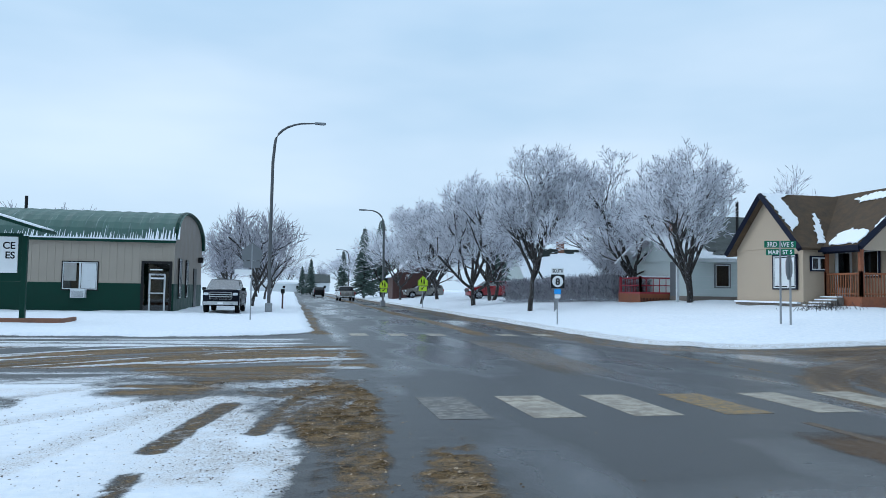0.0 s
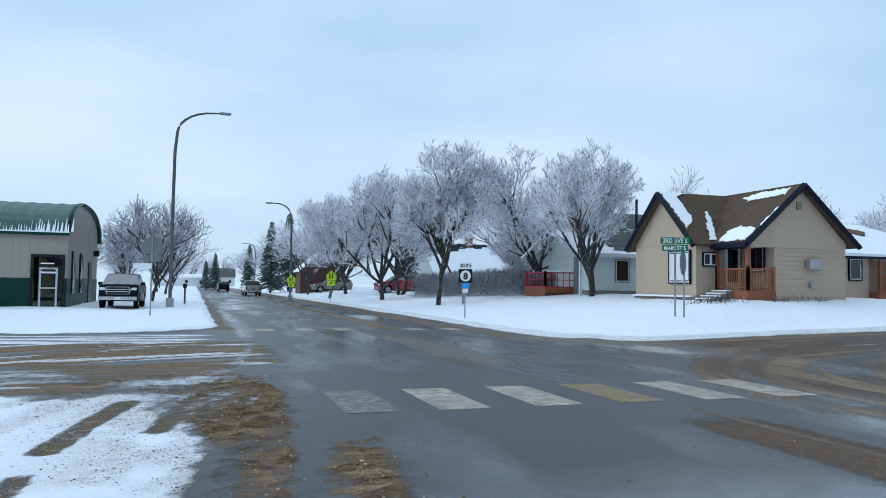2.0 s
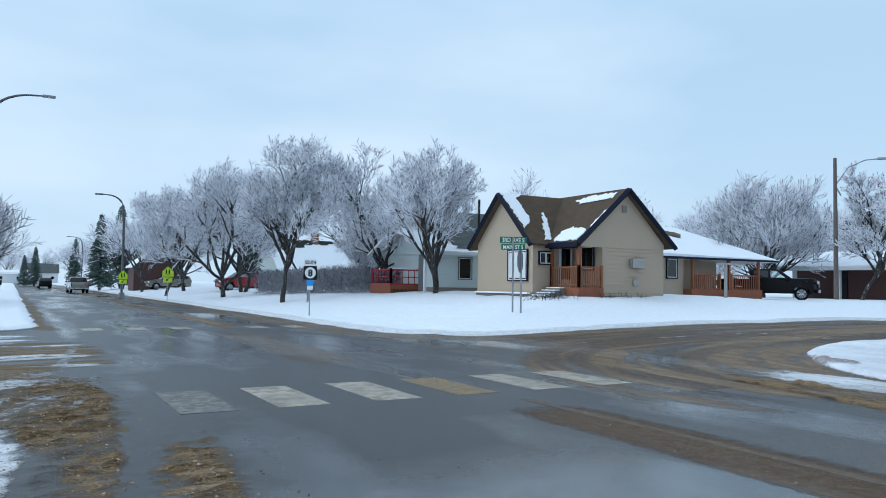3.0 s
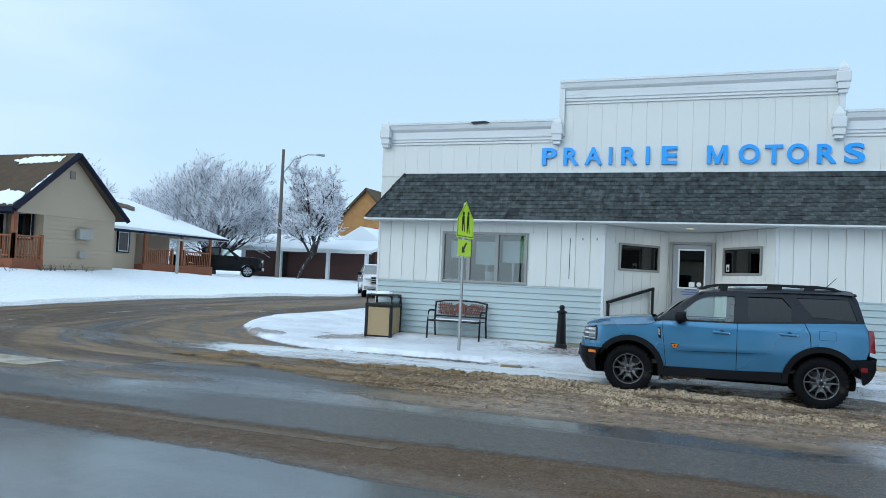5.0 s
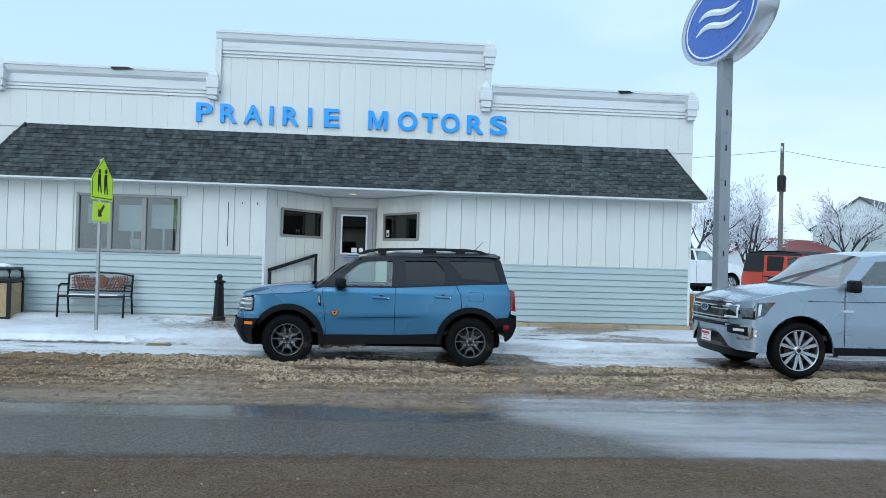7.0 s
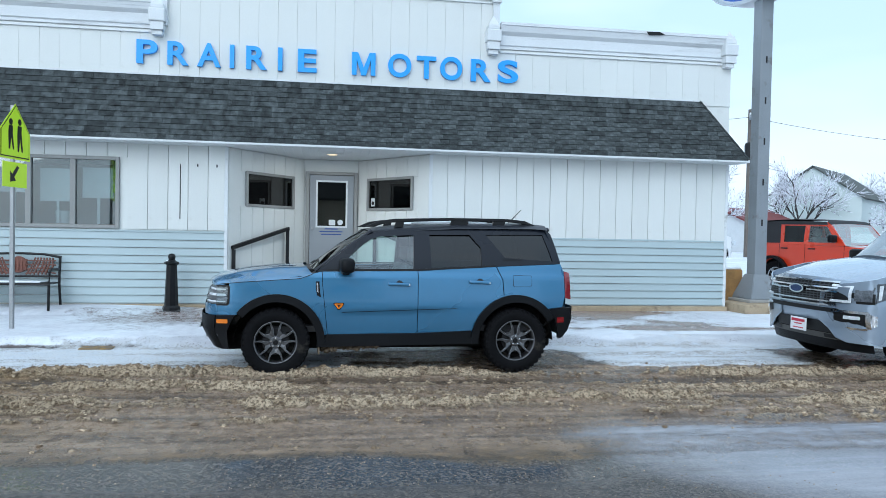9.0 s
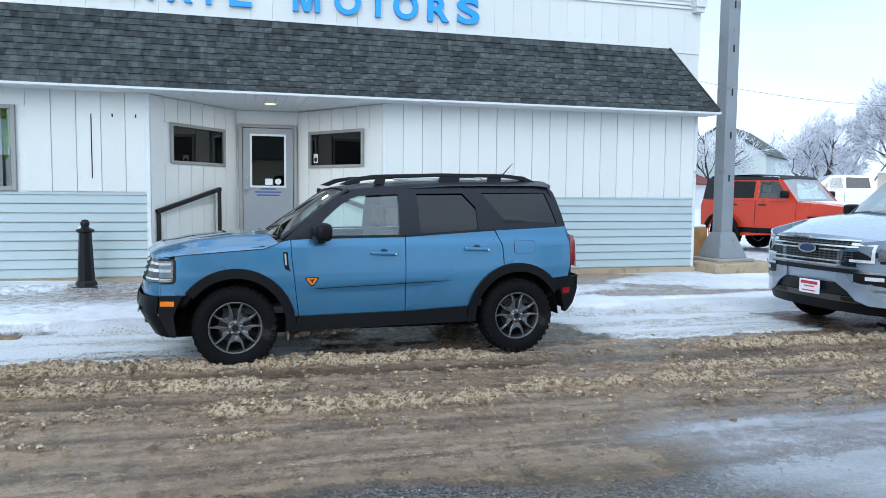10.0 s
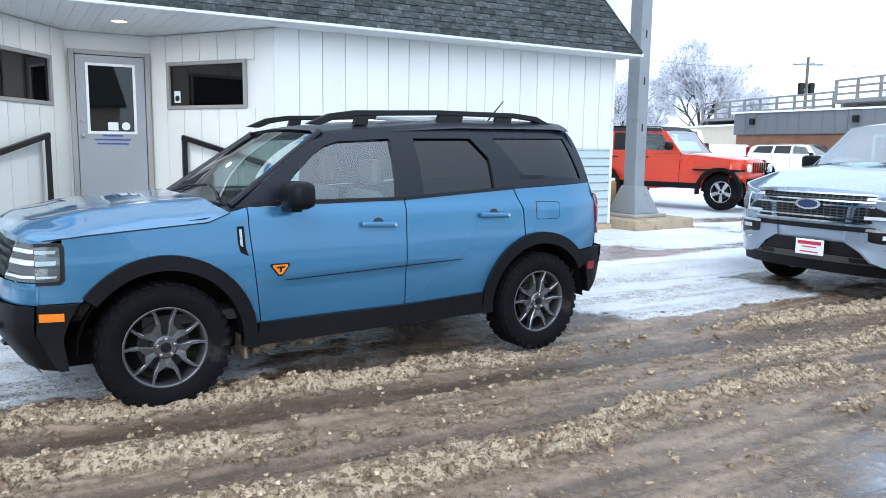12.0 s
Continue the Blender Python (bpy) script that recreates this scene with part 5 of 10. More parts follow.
def crossing_sign(m, height, label, scale=1.0):
    """A five-sided school crossing sign over a small arrow plate, on a perforated post; its face towards -y."""
    s = thing("crossing_sign", m, label, "road sign", "school crossing signs")
    part("post", boxes(((-0.025, -0.025, -0.2), (0.025, 0.025, height)), bevel=0.004), STEEL, s)
    top = height + 0.02
    w = 0.38 * scale
    plate = [(-w, top - 0.76 * scale), (w, top - 0.76 * scale), (w, top - 0.38 * scale), (0, top), (-w, top - 0.38 * scale)]
    face = part("sign_plate", prism(plate, "y", -0.032, -0.028), YELLOW, s)
    part("border", prism([(x * 0.93, top - 0.38 * scale + (z - top + 0.38 * scale) * 0.93) for x, z in plate], "y", -0.0345, -0.0332), BLACK, face)
    part("field", prism([(x * 0.89, top - 0.38 * scale + (z - top + 0.38 * scale) * 0.89) for x, z in plate], "y", -0.0370, -0.0358), YELLOW, face)
    for dx, k in ((-0.12, 0.9), (0.10, 1.0)):  # two walking figures as plain signs
        c = top - 0.42 * scale
        h = 0.23 * scale * k
        part("symbol", prism([(dx - 0.05, c - h), (dx - 0.015, c - h), (dx + 0.01, c - 0.2 * h), (dx + 0.05, c - h), (dx + 0.085, c - h), (dx + 0.045, c + 0.1 * h), (dx + 0.05, c + 0.55 * h), (dx - 0.05, c + 0.55 * h), (dx - 0.06, c)], "y", -0.0395, -0.0382), BLACK, face)
        part("symbol", lathe([(0.001, -0.0395), (0.045, -0.0395), (0.045, -0.0382)], 14, "y", (dx, 0, c + 0.78 * h)), BLACK, face)
    low = top - 0.80 * scale
    arrow = part("arrow_plate", prism([(-0.3 * scale, low - 0.34 * scale), (0.3 * scale, low - 0.34 * scale), (0.3 * scale, low), (-0.3 * scale, low)], "y", -0.032, -0.028), YELLOW, s)
    part("arrow", prism([(-0.12, low - 0.27), (0.02, low - 0.25), (-0.02, low - 0.20), (0.10, low - 0.07), (0.05, low - 0.04), (-0.07, low - 0.16), (-0.12, low - 0.12)], "y", -0.0345, -0.0332), BLACK, arrow)


crossing_sign(pose(15.1, 4.81, 0.14, 0, 0, -8), 3.06, "fluorescent yellow school crossing sign on a steel post")


def bollard(m):
    b = thing("bollard", m, "black cast bollard light post on a square foot", "bollard")
    part("foot", boxes(((-0.17, -0.17, 0.0), (0.17, 0.17, 0.03)), bevel=0.008), BLACK, b)
    part("column", lathe([(0.15, 0.03), (0.14, 0.08), (0.115, 0.11), (0.085, 0.78), (0.12, 0.80), (0.12, 0.83), (0.07, 0.85), (0.05, 0.87)], 8), BLACK, b)
    part("knob", lathe([(0.05, 0.87), (0.06, 0.90), (0.062, 0.93), (0.04, 0.965), (0.001, 0.975)], 16), BLACK, b, smooth=True)
    snow = bmesh.new()
    bmesh.ops.create_icosphere(snow, subdivisions=2, radius=0.05)
    part("snow_cap", snow, SNOW, b, "dab of snow", m=Matrix.LocRotScale((0.03, 0.05, 0.85), None, (1, 1, 0.35)))


bollard(pose(17.05, 3.08, ground_at(17.05, 3.08) + 0.02))


def lin_(a, b, n):
    return [a + (b - a) * k / (n - 1) for k in range(n)]


def oval_sign(m):
    """A thick oval sign box on a square steel pole that stands on a flared foot."""
    s = thing("dealer_sign", m, "blue oval dealer sign with silver rim on a square pole", "sign")
    part("plinth", boxes(((-0.75, -0.75, -0.25), (0.62, 0.75, 0.10)), bevel=0.02), STONE, s, "tan concrete slab")
    part("grout", boxes(((-0.42, -0.42, 0.10), (0.42, 0.42, 0.16)), bevel=0.015), CONCRETE, s)
    foot = bmesh.new()
    lo = [foot.verts.new((0.33 * a, 0.33 * b, 0.16)) for a, b in ((-1, -1), (1, -1), (1, 1), (-1, 1))]
    hi = [foot.verts.new((0.16 * a, 0.16 * b, 0.64)) for a, b in ((-1, -1), (1, -1), (1, 1), (-1, 1))]
    foot.faces.new(lo[::-1])
    foot.faces.new(hi)
    for k in range(4):
        foot.faces.new((lo[k], lo[(k + 1) % 4], hi[(k + 1) % 4], hi[k]))
    bmesh.ops.bevel(foot, geom=foot.edges[:], offset=0.012, segments=2, affect="EDGES")
    part("foot", foot, POLE_PAINT, s)
    part("pole", boxes(((-0.13, -0.13, 0.6), (0.13, 0.13, 6.15)), bevel=0.012), POLE_PAINT, s)
    for z in (1.6, 2.4, 3.2, 4.0, 4.8):
        part("rust_spot", boxes(((-0.1325, -0.02, z), (-0.131, 0.015, z + 0.12 + 0.03 * (z % 0.7)))), BLACK, s)
    a, b, d = 1.72, 0.94, 0.24
    n = 64
    prof = [(0.93, -d * 0.82), (1.0, -d), (1.03, -d * 0.9), (1.03, d * 0.9), (1.0, d), (0.93, d * 0.82)]
    bm = bmesh.new()
    rings = [[bm.verts.new((a * r * math.cos(2 * math.pi * k / n), h, 7.02 + b * r * math.sin(2 * math.pi * k / n))) for k in range(n)] for r, h in prof]
    for r0, r1 in zip(rings, rings[1:]):
        for k in range(n):
            bm.faces.new((r0[k], r0[(k + 1) % n], r1[(k + 1) % n], r1[k]))
    bmesh.ops.recalc_face_normals(bm, faces=bm.faces)
    box = part("sign_box", bm, ALUMINIUM, s, "silver metal rim", smooth=True)
    for sgn in (-1, 1):
        bm = bmesh.new()
        h = sgn * d * 0.84
        bm.faces.new([bm.verts.new((a * 0.95 * math.cos(2 * math.pi * k / n), h, 7.02 + b * 0.95 * math.sin(2 * math.pi * k / n))) for k in range(n)])
        bmesh.ops.recalc_face_normals(bm, faces=bm.faces)
        face = part("sign_face", bm, OVAL_BLUE, s, "glossy blue oval face")
        ring = bmesh.new()
        add_tube(ring, [(a * 0.86 * math.cos(2 * math.pi * k / n), h + sgn * 0.004, 7.02 + b * 0.86 * math.sin(2 * math.pi * k / n)) for k in range(n + 1)], 0.022, 6)
        part("ring", ring, SIGN_WHITE, face, "thin white ring")
        scroll = bmesh.new()
        for z0, w in ((0.16, 0.9), (-0.14, 1.0)):
            add_tube(scroll, [(x, h + sgn * 0.004, 7.02 + z0 + 0.10 * math.sin(3.0 * x)) for x in lin_(-w, w, 19)], [0.02 + 0.06 * (1 - (abs(2 * k / 18 - 1)) ** 2) for k in range(19)], 6)
        part("scroll", scroll, SIGN_WHITE, face, "white flowing strokes")


oval_sign(pose(17.78, -7.95, 0.22, 0, 0, 4))


def planter(m):
    b = thing("planter_box", m, "rusty tan box wrapped in burlap beside the wall", "planter")
    bm = bmesh.new()
    add_box(bm, (-0.3, -0.28, 0), (0.3, 0.28, 0.78), 0.05)
    bmesh.ops.subdivide_edges(bm, edges=bm.edges[:], cuts=3, use_grid_fill=True)
    for v in bm.verts:
        v.co += 0.03 * noise.noise_vector(v.co * 4)
    part("wrap", bm, plain("burlap", (0.36, 0.20, 0.07), 0.95, vary=0.25, bump=0.6, grain=60, blot=4), b, smooth=True)
    part("snow_cap", boxes(((-0.27, -0.25, 0.775), (0.27, 0.25, 0.83)), bevel=0.025), SNOW, b, "layer of snow")


planter(pose(18.35, -7.55, ground_at(18.35, -7.55), 0, 0, 10))


# ---- paint on the street ----
PAINT = plain("worn_white_paint", (0.42, 0.375, 0.295), 0.5, vary=0.22, bump=0.2, grain=40, blot=1.3, dirt=(0.20, 0.165, 0.12), dirt_amount=0.65)
PAINT_FADED = plain("faded_white_paint", (0.27, 0.25, 0.21), 0.5, vary=0.3, bump=0.2, grain=40, blot=2.5, dirt=(0.08, 0.07, 0.06), dirt_amount=0.8)
PAINT_YELLOW = plain("worn_yellow_paint", (0.34, 0.21, 0.05), 0.6, vary=0.25, bump=0.2, grain=40, blot=3, dirt=(0.13, 0.10, 0.065), dirt_amount=0.75)

PAINT_SANDY = plain("sanded_yellow_paint", (0.23, 0.165, 0.085), 0.75, vary=0.35, bump=0.3, grain=60, blot=4, dirt=(0.085, 0.060, 0.040), dirt_amount=0.95)


def stripe(x0, x1, y0, y1, skew, material, label, name="crosswalk_stripe", group="stripes of the crosswalk"):
    bm = add_prism(bmesh.new(), [(x0 + skew, y0), (x1 + skew, y0), (x1, y1), (x0, y1)], "z", 0.0, 0.004)
    tagged(part(name, bm, material), label, "road marking", group, "structure")


for k, x in enumerate((2.2, 3.45, 4.85, 6.2, 7.62, 9.0)):
    yel = k == 3
    stripe(x, x + 0.72, 9.72, 11.72, 0.0, (PAINT_FADED, PAINT, PAINT, PAINT_YELLOW, PAINT, PAINT)[k], "worn yellow crosswalk block" if yel else "faded dirty crosswalk block" if k == 0 else "worn white crosswalk block on wet asphalt")
for k, x in enumerate((2.4, 3.8, 5.2, 7.9, 9.3)):
    stripe(x, x + 0.62, 26.7, 28.0, 0.0, PAINT, "worn white crosswalk block on wet asphalt", group="stripes of the far crosswalk")
for x in (6.80,):
    stripe(x, x + 0.16, 2.6, 9.0, 0.0, PAINT_SANDY, "worn yellow centre line under sand", "centre_line", "")


# a worn yellow stretch of kerb in front of the shop
tagged(part("kerb_paint", boxes(((14.02, 3.22, ground_at(14.1, 3.4) - 0.01), (14.22, 3.62, ground_at(14.1, 3.4) + 0.022)), bevel=0.008), PAINT_YELLOW), "short worn yellow painted kerb piece in snow", "kerb", kind="structure")

# ---- vehicles ----
from mathutils.geometry import delaunay_2d_cdt

TAIL = plain("red_lamp", (0.22, 0.006, 0.010), 0.15, vary=0.1, bump=0.0, coat=0.6)
AMBER = plain("amber_lamp", (0.75, 0.20, 0.01), 0.25, vary=0.05, bump=0.0)
SEAT = plain("grey_seat_cloth", (0.11, 0.115, 0.12), 0.9, vary=0.1, bump=0.2, grain=120)
DASH = plain("dark_dashboard", (0.03, 0.03, 0.032), 0.7, vary=0.1)
LENS = plain("clear_lamp_lens", (0.74, 0.77, 0.80), 0.2, metal=0.2, vary=0.15, bump=0.0, blot=12)
SMOKED = plain("smoked_lamp_lens", (0.10, 0.11, 0.125), 0.12, vary=0.3, bump=0.0, blot=14)
CAR_GLASS = glassy("car_glass", (0.80, 0.95, 0.92), 0.97, least=0.20)
TINTED_SCREEN = glassy("tinted_windscreen", (0.40, 0.46, 0.48), 0.7, least=0.34)
PRIVACY = glassy("privacy_glass", (0.05, 0.058, 0.068), 0.5, least=0.07)
SCREEN = glassy("windscreen_glass", (0.76, 0.92, 0.88), 0.82, least=0.45)
PILLAR = plain("gloss_black_pillar", (0.010, 0.012, 0.018), 0.32, vary=0.05, bump=0.0, spec=0.3)
BRAKE = plain("dull_brake_disc", (0.022, 0.022, 0.024), 0.5, metal=0.4, vary=0.3, bump=0.05)
DARK_RIM = plain("dark_grey_alloy", (0.13, 0.13, 0.135), 0.36, metal=0.7, vary=0.1, bump=0.0)
BRIGHT_RIM = plain("machined_alloy", (0.55, 0.56, 0.58), 0.25, metal=0.9, vary=0.05, bump=0.0)
WELL = plain("wheel_well", (0.006, 0.006, 0.006), 0.9, vary=0.2, dirt=(0.06, 0.05, 0.04), dirt_amount=0.12, spec=0.1)
MUD = plain("frozen_mud", (0.20, 0.15, 0.10), 0.9, vary=0.3, bump=0.8, grain=30)


def car_paint(name, color, metal=0.35, coat=0.9, spec=0.5):
    return plain(name, color, 0.28, metal=metal, vary=0.02, bump=0.0, blot=0.9, coat=coat, spec=spec)


def arc(cy, cz, r, a0, a1, n=14):
    return [(cy + r * math.cos(radians(a0 + (a1 - a0) * k / n)), cz + r * math.sin(radians(a0 + (a1 - a0) * k / n))) for k in range(n + 1)]


def inside(p, poly):
    hit = False
    for (x0, y0), (x1, y1) in zip(poly, poly[1:] + poly[:1]):
        if (y0 > p[1]) != (y1 > p[1]) and p[0] < (x1 - x0) * (p[1] - y0) / (y1 - y0) + x0:
            hit = not hit
    return hit


def dense(poly, d):
    out = []
    for (x0, y0), (x1, y1) in zip(poly, poly[1:] + poly[:1]):
        n = max(1, int(math.hypot(x1 - x0, y1 - y0) / d))
        out += [(x0 + (x1 - x0) * k / n, y0 + (y1 - y0) * k / n) for k in range(n)]
    return out


def skin(poly, fx, side, grid=0.07, holes=(), rows=(), thick=0.018, proud=0.0):
    """A curved sheet: an outline in the car's side view, laid on the body's width fx(y, z), with a rim turned inwards."""
    rims = [dense(poly, grid * 0.7)] + [dense(h, grid * 0.7) for h in holes]
    pts, edges = [], []
    for rim in rims:
        b = len(pts)
        pts += rim
        edges += [(b + k, b + (k + 1) % len(rim)) for k in range(len(rim))]
    ys, zs = [p[0] for p in poly], [p[1] for p in poly]
    far = (grid * 0.4) ** 2
    edge_pts = list(pts)

    def ok(p):
        return inside(p, poly) and not any(inside(p, h) for h in holes) and all((p[0] - q[0]) ** 2 + (p[1] - q[1]) ** 2 > far for q in edge_pts)

    for i in range(int((max(ys) - min(ys)) / grid) + 1):
        for j in range(int((max(zs) - min(zs)) / grid) + 1):
            p = (min(ys) + (i + 0.5 * (j % 2)) * grid, min(zs) + j * grid)
            if ok(p):
                pts.append(p)
    for row in rows:
        pts += [p for p in row if ok(p)]
    vs, _, fs, *_ = delaunay_2d_cdt([Vector(p) for p in pts], edges, [], 1, 1e-5)
    bm = bmesh.new()
    made = [bm.verts.new((side * (fx(v.x, v.y) + proud), v.x, v.y)) for v in vs]
    for f in fs:
        c = sum((vs[k] for k in f), Vector((0, 0))) / len(f)
        if abs((vs[f[1]] - vs[f[0]]).cross(vs[f[2]] - vs[f[0]])) > 2e-7 and inside(c, poly) and not any(inside(c, h) for h in holes):
            try:
                bm.faces.new([made[k] for k in f])
            except ValueError:
                pass
    for v in [v for v in bm.verts if not v.link_faces]:
        bm.verts.remove(v)
    for f in bm.faces:
        f.smooth = True
        f.normal_update()
        if f.normal.x * side < 0:
            f.normal_flip()
    border = [e for e in bm.edges if len(e.link_faces) == 1]
    for e in border:
        e.smooth = False
    got = bmesh.ops.extrude_edge_only(bm, edges=border)
    rim_faces = [g for g in got["geom"] if isinstance(g, bmesh.types.BMFace)]
    for g in got["geom"]:
        if isinstance(g, bmesh.types.BMVert):
            g.co.x -= side * thick
        elif isinstance(g, bmesh.types.BMFace):
            g.smooth = False
    bmesh.ops.split(bm, geom=rim_faces)
    return bm


def ribbon(fx, side, y0, z0, y1, z1, tall, proud):
    """A narrow strip along the body's side, from one place to another, standing a little proud."""
    bm = bmesh.new()
    rows = []
    for y in lin(y0, y1, 40):
        z = z0 + (z1 - z0) * (y - y0) / (y1 - y0)
        rows.append([bm.verts.new((side * (fx(y, z + h) + p), y, z + h)) for h, p in ((0, -0.004), (0, proud), (tall, proud), (tall, -0.004))])
    for a, b in zip(rows, rows[1:]):
        for k in range(3):
            bm.faces.new((a[k], b[k], b[k + 1], a[k + 1]))
    bmesh.ops.recalc_face_normals(bm, faces=bm.faces)
    return bm


def grown(poly, by=0.014):
    """An outline made a little larger all round."""
    cy, cz = sum(p[0] for p in poly) / len(poly), sum(p[1] for p in poly) / len(poly)
    return [(y + math.copysign(by, y - cy), z + math.copysign(by, z - cz)) for y, z in poly]


def sheet(us, vs, fn):
    """A smooth grid surface from a function of two parameters."""
    bm = bmesh.new()
    g = [[bm.verts.new(fn(u, v)) for v in vs] for u in us]
    for i in range(len(us) - 1):
        for j in range(len(vs) - 1):
            bm.faces.new((g[i][j], g[i + 1][j], g[i + 1][j + 1], g[i][j + 1])).smooth = True
    return bm


def lin(a, b, n):
    return [a + (b - a) * k / (n - 1) for k in range(n)]


def interp(v, table):
    for (a, p), (b, q) in zip(table, table[1:]):
        if (a - v) * (b - v) <= 0 and a != b:
            return p + (q - p) * (v - a) / (b - a)
    return table[0][1] if abs(v - table[0][0]) < abs(v - table[-1][0]) else table[-1][1]


def tyre_mesh(r, rim, w, lugs=0):
    bm = bmesh.new()
    h = w / 2
    add_lathe(bm, [(rim - 0.012, -h * 0.72), (rim + 0.006, -h * 0.86), (rim + 0.02, -h * 0.94), ((r + rim) / 2, -h * 1.02), (r - 0.035, -h * 0.98), (r - 0.012, -h * 0.86), (r, -h * 0.62),
                   (r, h * 0.62), (r - 0.012, h * 0.86), (r - 0.035, h * 0.98), ((r + rim) / 2, h * 1.02), (rim + 0.02, h * 0.94), (rim - 0.012, h * 0.72)], 56, "x")
    for f in bm.faces:
        f.smooth = True
    for k in range(lugs):
        a = 2 * math.pi * k / lugs
        m = Matrix.Rotation(a, 4, "X")
        for s in (-1, 1):
            for x0, x1, z0, z1 in ((0.52, 0.84, -0.006, 0.004), (0.90, 0.985, -0.045, -0.012), (0.10, 0.42, -0.006, 0.004)):
                n0 = len(bm.verts)
                g = bmesh.ops.create_cube(bm, size=1.0)["verts"]
                for v in g:
                    v.co = m @ Vector((s * h * (x0 + (v.co.x + 0.5) * (x1 - x0)), v.co.y * math.pi * 2 * r / lugs * (0.62 if k % 2 else 0.5) + (0.004 * s), r + z0 + (v.co.z + 0.5) * (z1 - z0)))
    return mesh_of(bm, "tyre", RUBBER)


def rim_mesh(rim, w, spokes, style, material):
    """An alloy wheel facing -x: lip, barrel, and forked or paired spokes."""
    bm = bmesh.new()
    o = -w * 0.40
    add_lathe(bm, [(rim - 0.03, w * 0.3), (rim - 0.022, o + 0.03), (rim - 0.016, o + 0.006), (rim - 0.006, o - 0.004), (rim + 0.004, o + 0.004), (rim + 0.002, w * 0.3)], 56, "x", closed=True)
    for f in bm.faces:
        f.smooth = True
    for k in range(spokes):
        turn = Matrix.Rotation(2 * math.pi * k / spokes, 4, "X")
        half = math.pi / spokes
        if style == "fork":
            # a stem from the hub that opens into two arms, joined to the neighbours' near the rim
            flat = [[(0.045, -0.025), (0.080, -0.032), (0.128, -0.056), (0.150, -0.067), (rim * 0.82, -0.076), (rim - 0.010, -0.082)], [(0.045, 0.0), (0.080, 0.0), (0.112, 0.0), (0.140, -0.042), (rim * 0.82, -0.061), (rim - 0.010, -0.067)]]
            for s in (-1, 1):
                ring = []
                for i, ((ra, ha), (rb, hb)) in enumerate(zip(*flat)):
                    t = o - 0.004 + 0.022 * (1 - min(1, ra / rim))
                    a, b = (math.sqrt(max(ra * ra - ha * ha, 0.0004)), s * ha), (math.sqrt(max(rb * rb - hb * hb, 0.0004)), s * hb)
                    c = 0.12 if i < 3 else 0.22
                    far = 0.0 if i < 3 else 0.006
                    ring.append([bm.verts.new(turn @ Vector(q)) for q in ((t + 0.007, *a), (t, a[0] * (1 - c) + b[0] * c, a[1] * (1 - c) + b[1] * c), (t + (0.004 if i < 3 else 0.0), a[0] * c + b[0] * (1 - c), a[1] * c + b[1] * (1 - c)), (t + (0.005 if i < 3 else far), *b), (t + 0.04, *b), (t + 0.04, *a))])
                for i, (p, q) in enumerate(zip(ring, ring[1:])):
                    for e in range(6):
                        bm.faces.new((p[e], p[(e + 1) % 6], q[(e + 1) % 6], q[e])).material_index = 1 if e == 0 or (e == 2 and i > 2) else 0
        else:
            for s in ((-1, 1) if style == "pair" else (0,)):
                w0, w1 = (0.15, 0.085) if style == "pair" else (0.30, 0.17)
                ring = []
                for r, c, hw in ((0.04, s * 0.25, 0.2), (rim * 0.5, s * half * 0.36, w0), (rim - 0.012, s * half * 0.42, w1 if style == "pair" else w1)):
                    t = o + 0.01 + 0.025 * (1 - r / rim)
                    ring.append([bm.verts.new(turn @ Vector((x, r * math.cos(c + d), r * math.sin(c + d)))) for x, d in ((t, -hw), (t, hw), (t + 0.03, hw), (t + 0.03, -hw))])
                for p, q in zip(ring, ring[1:]):
                    for e in range(4):
                        bm.faces.new((p[e], p[(e + 1) % 4], q[(e + 1) % 4], q[e]))
    add_lathe(bm, [(0.001, o + 0.004), (0.055, o + 0.004), (0.066, o + 0.014), (0.07, o + 0.05)], 24, "x")
    bmesh.ops.recalc_face_normals(bm, faces=bm.faces)
    return mesh_of(bm, "rim", [material, ALUMINIUM])


WHEELS = {}


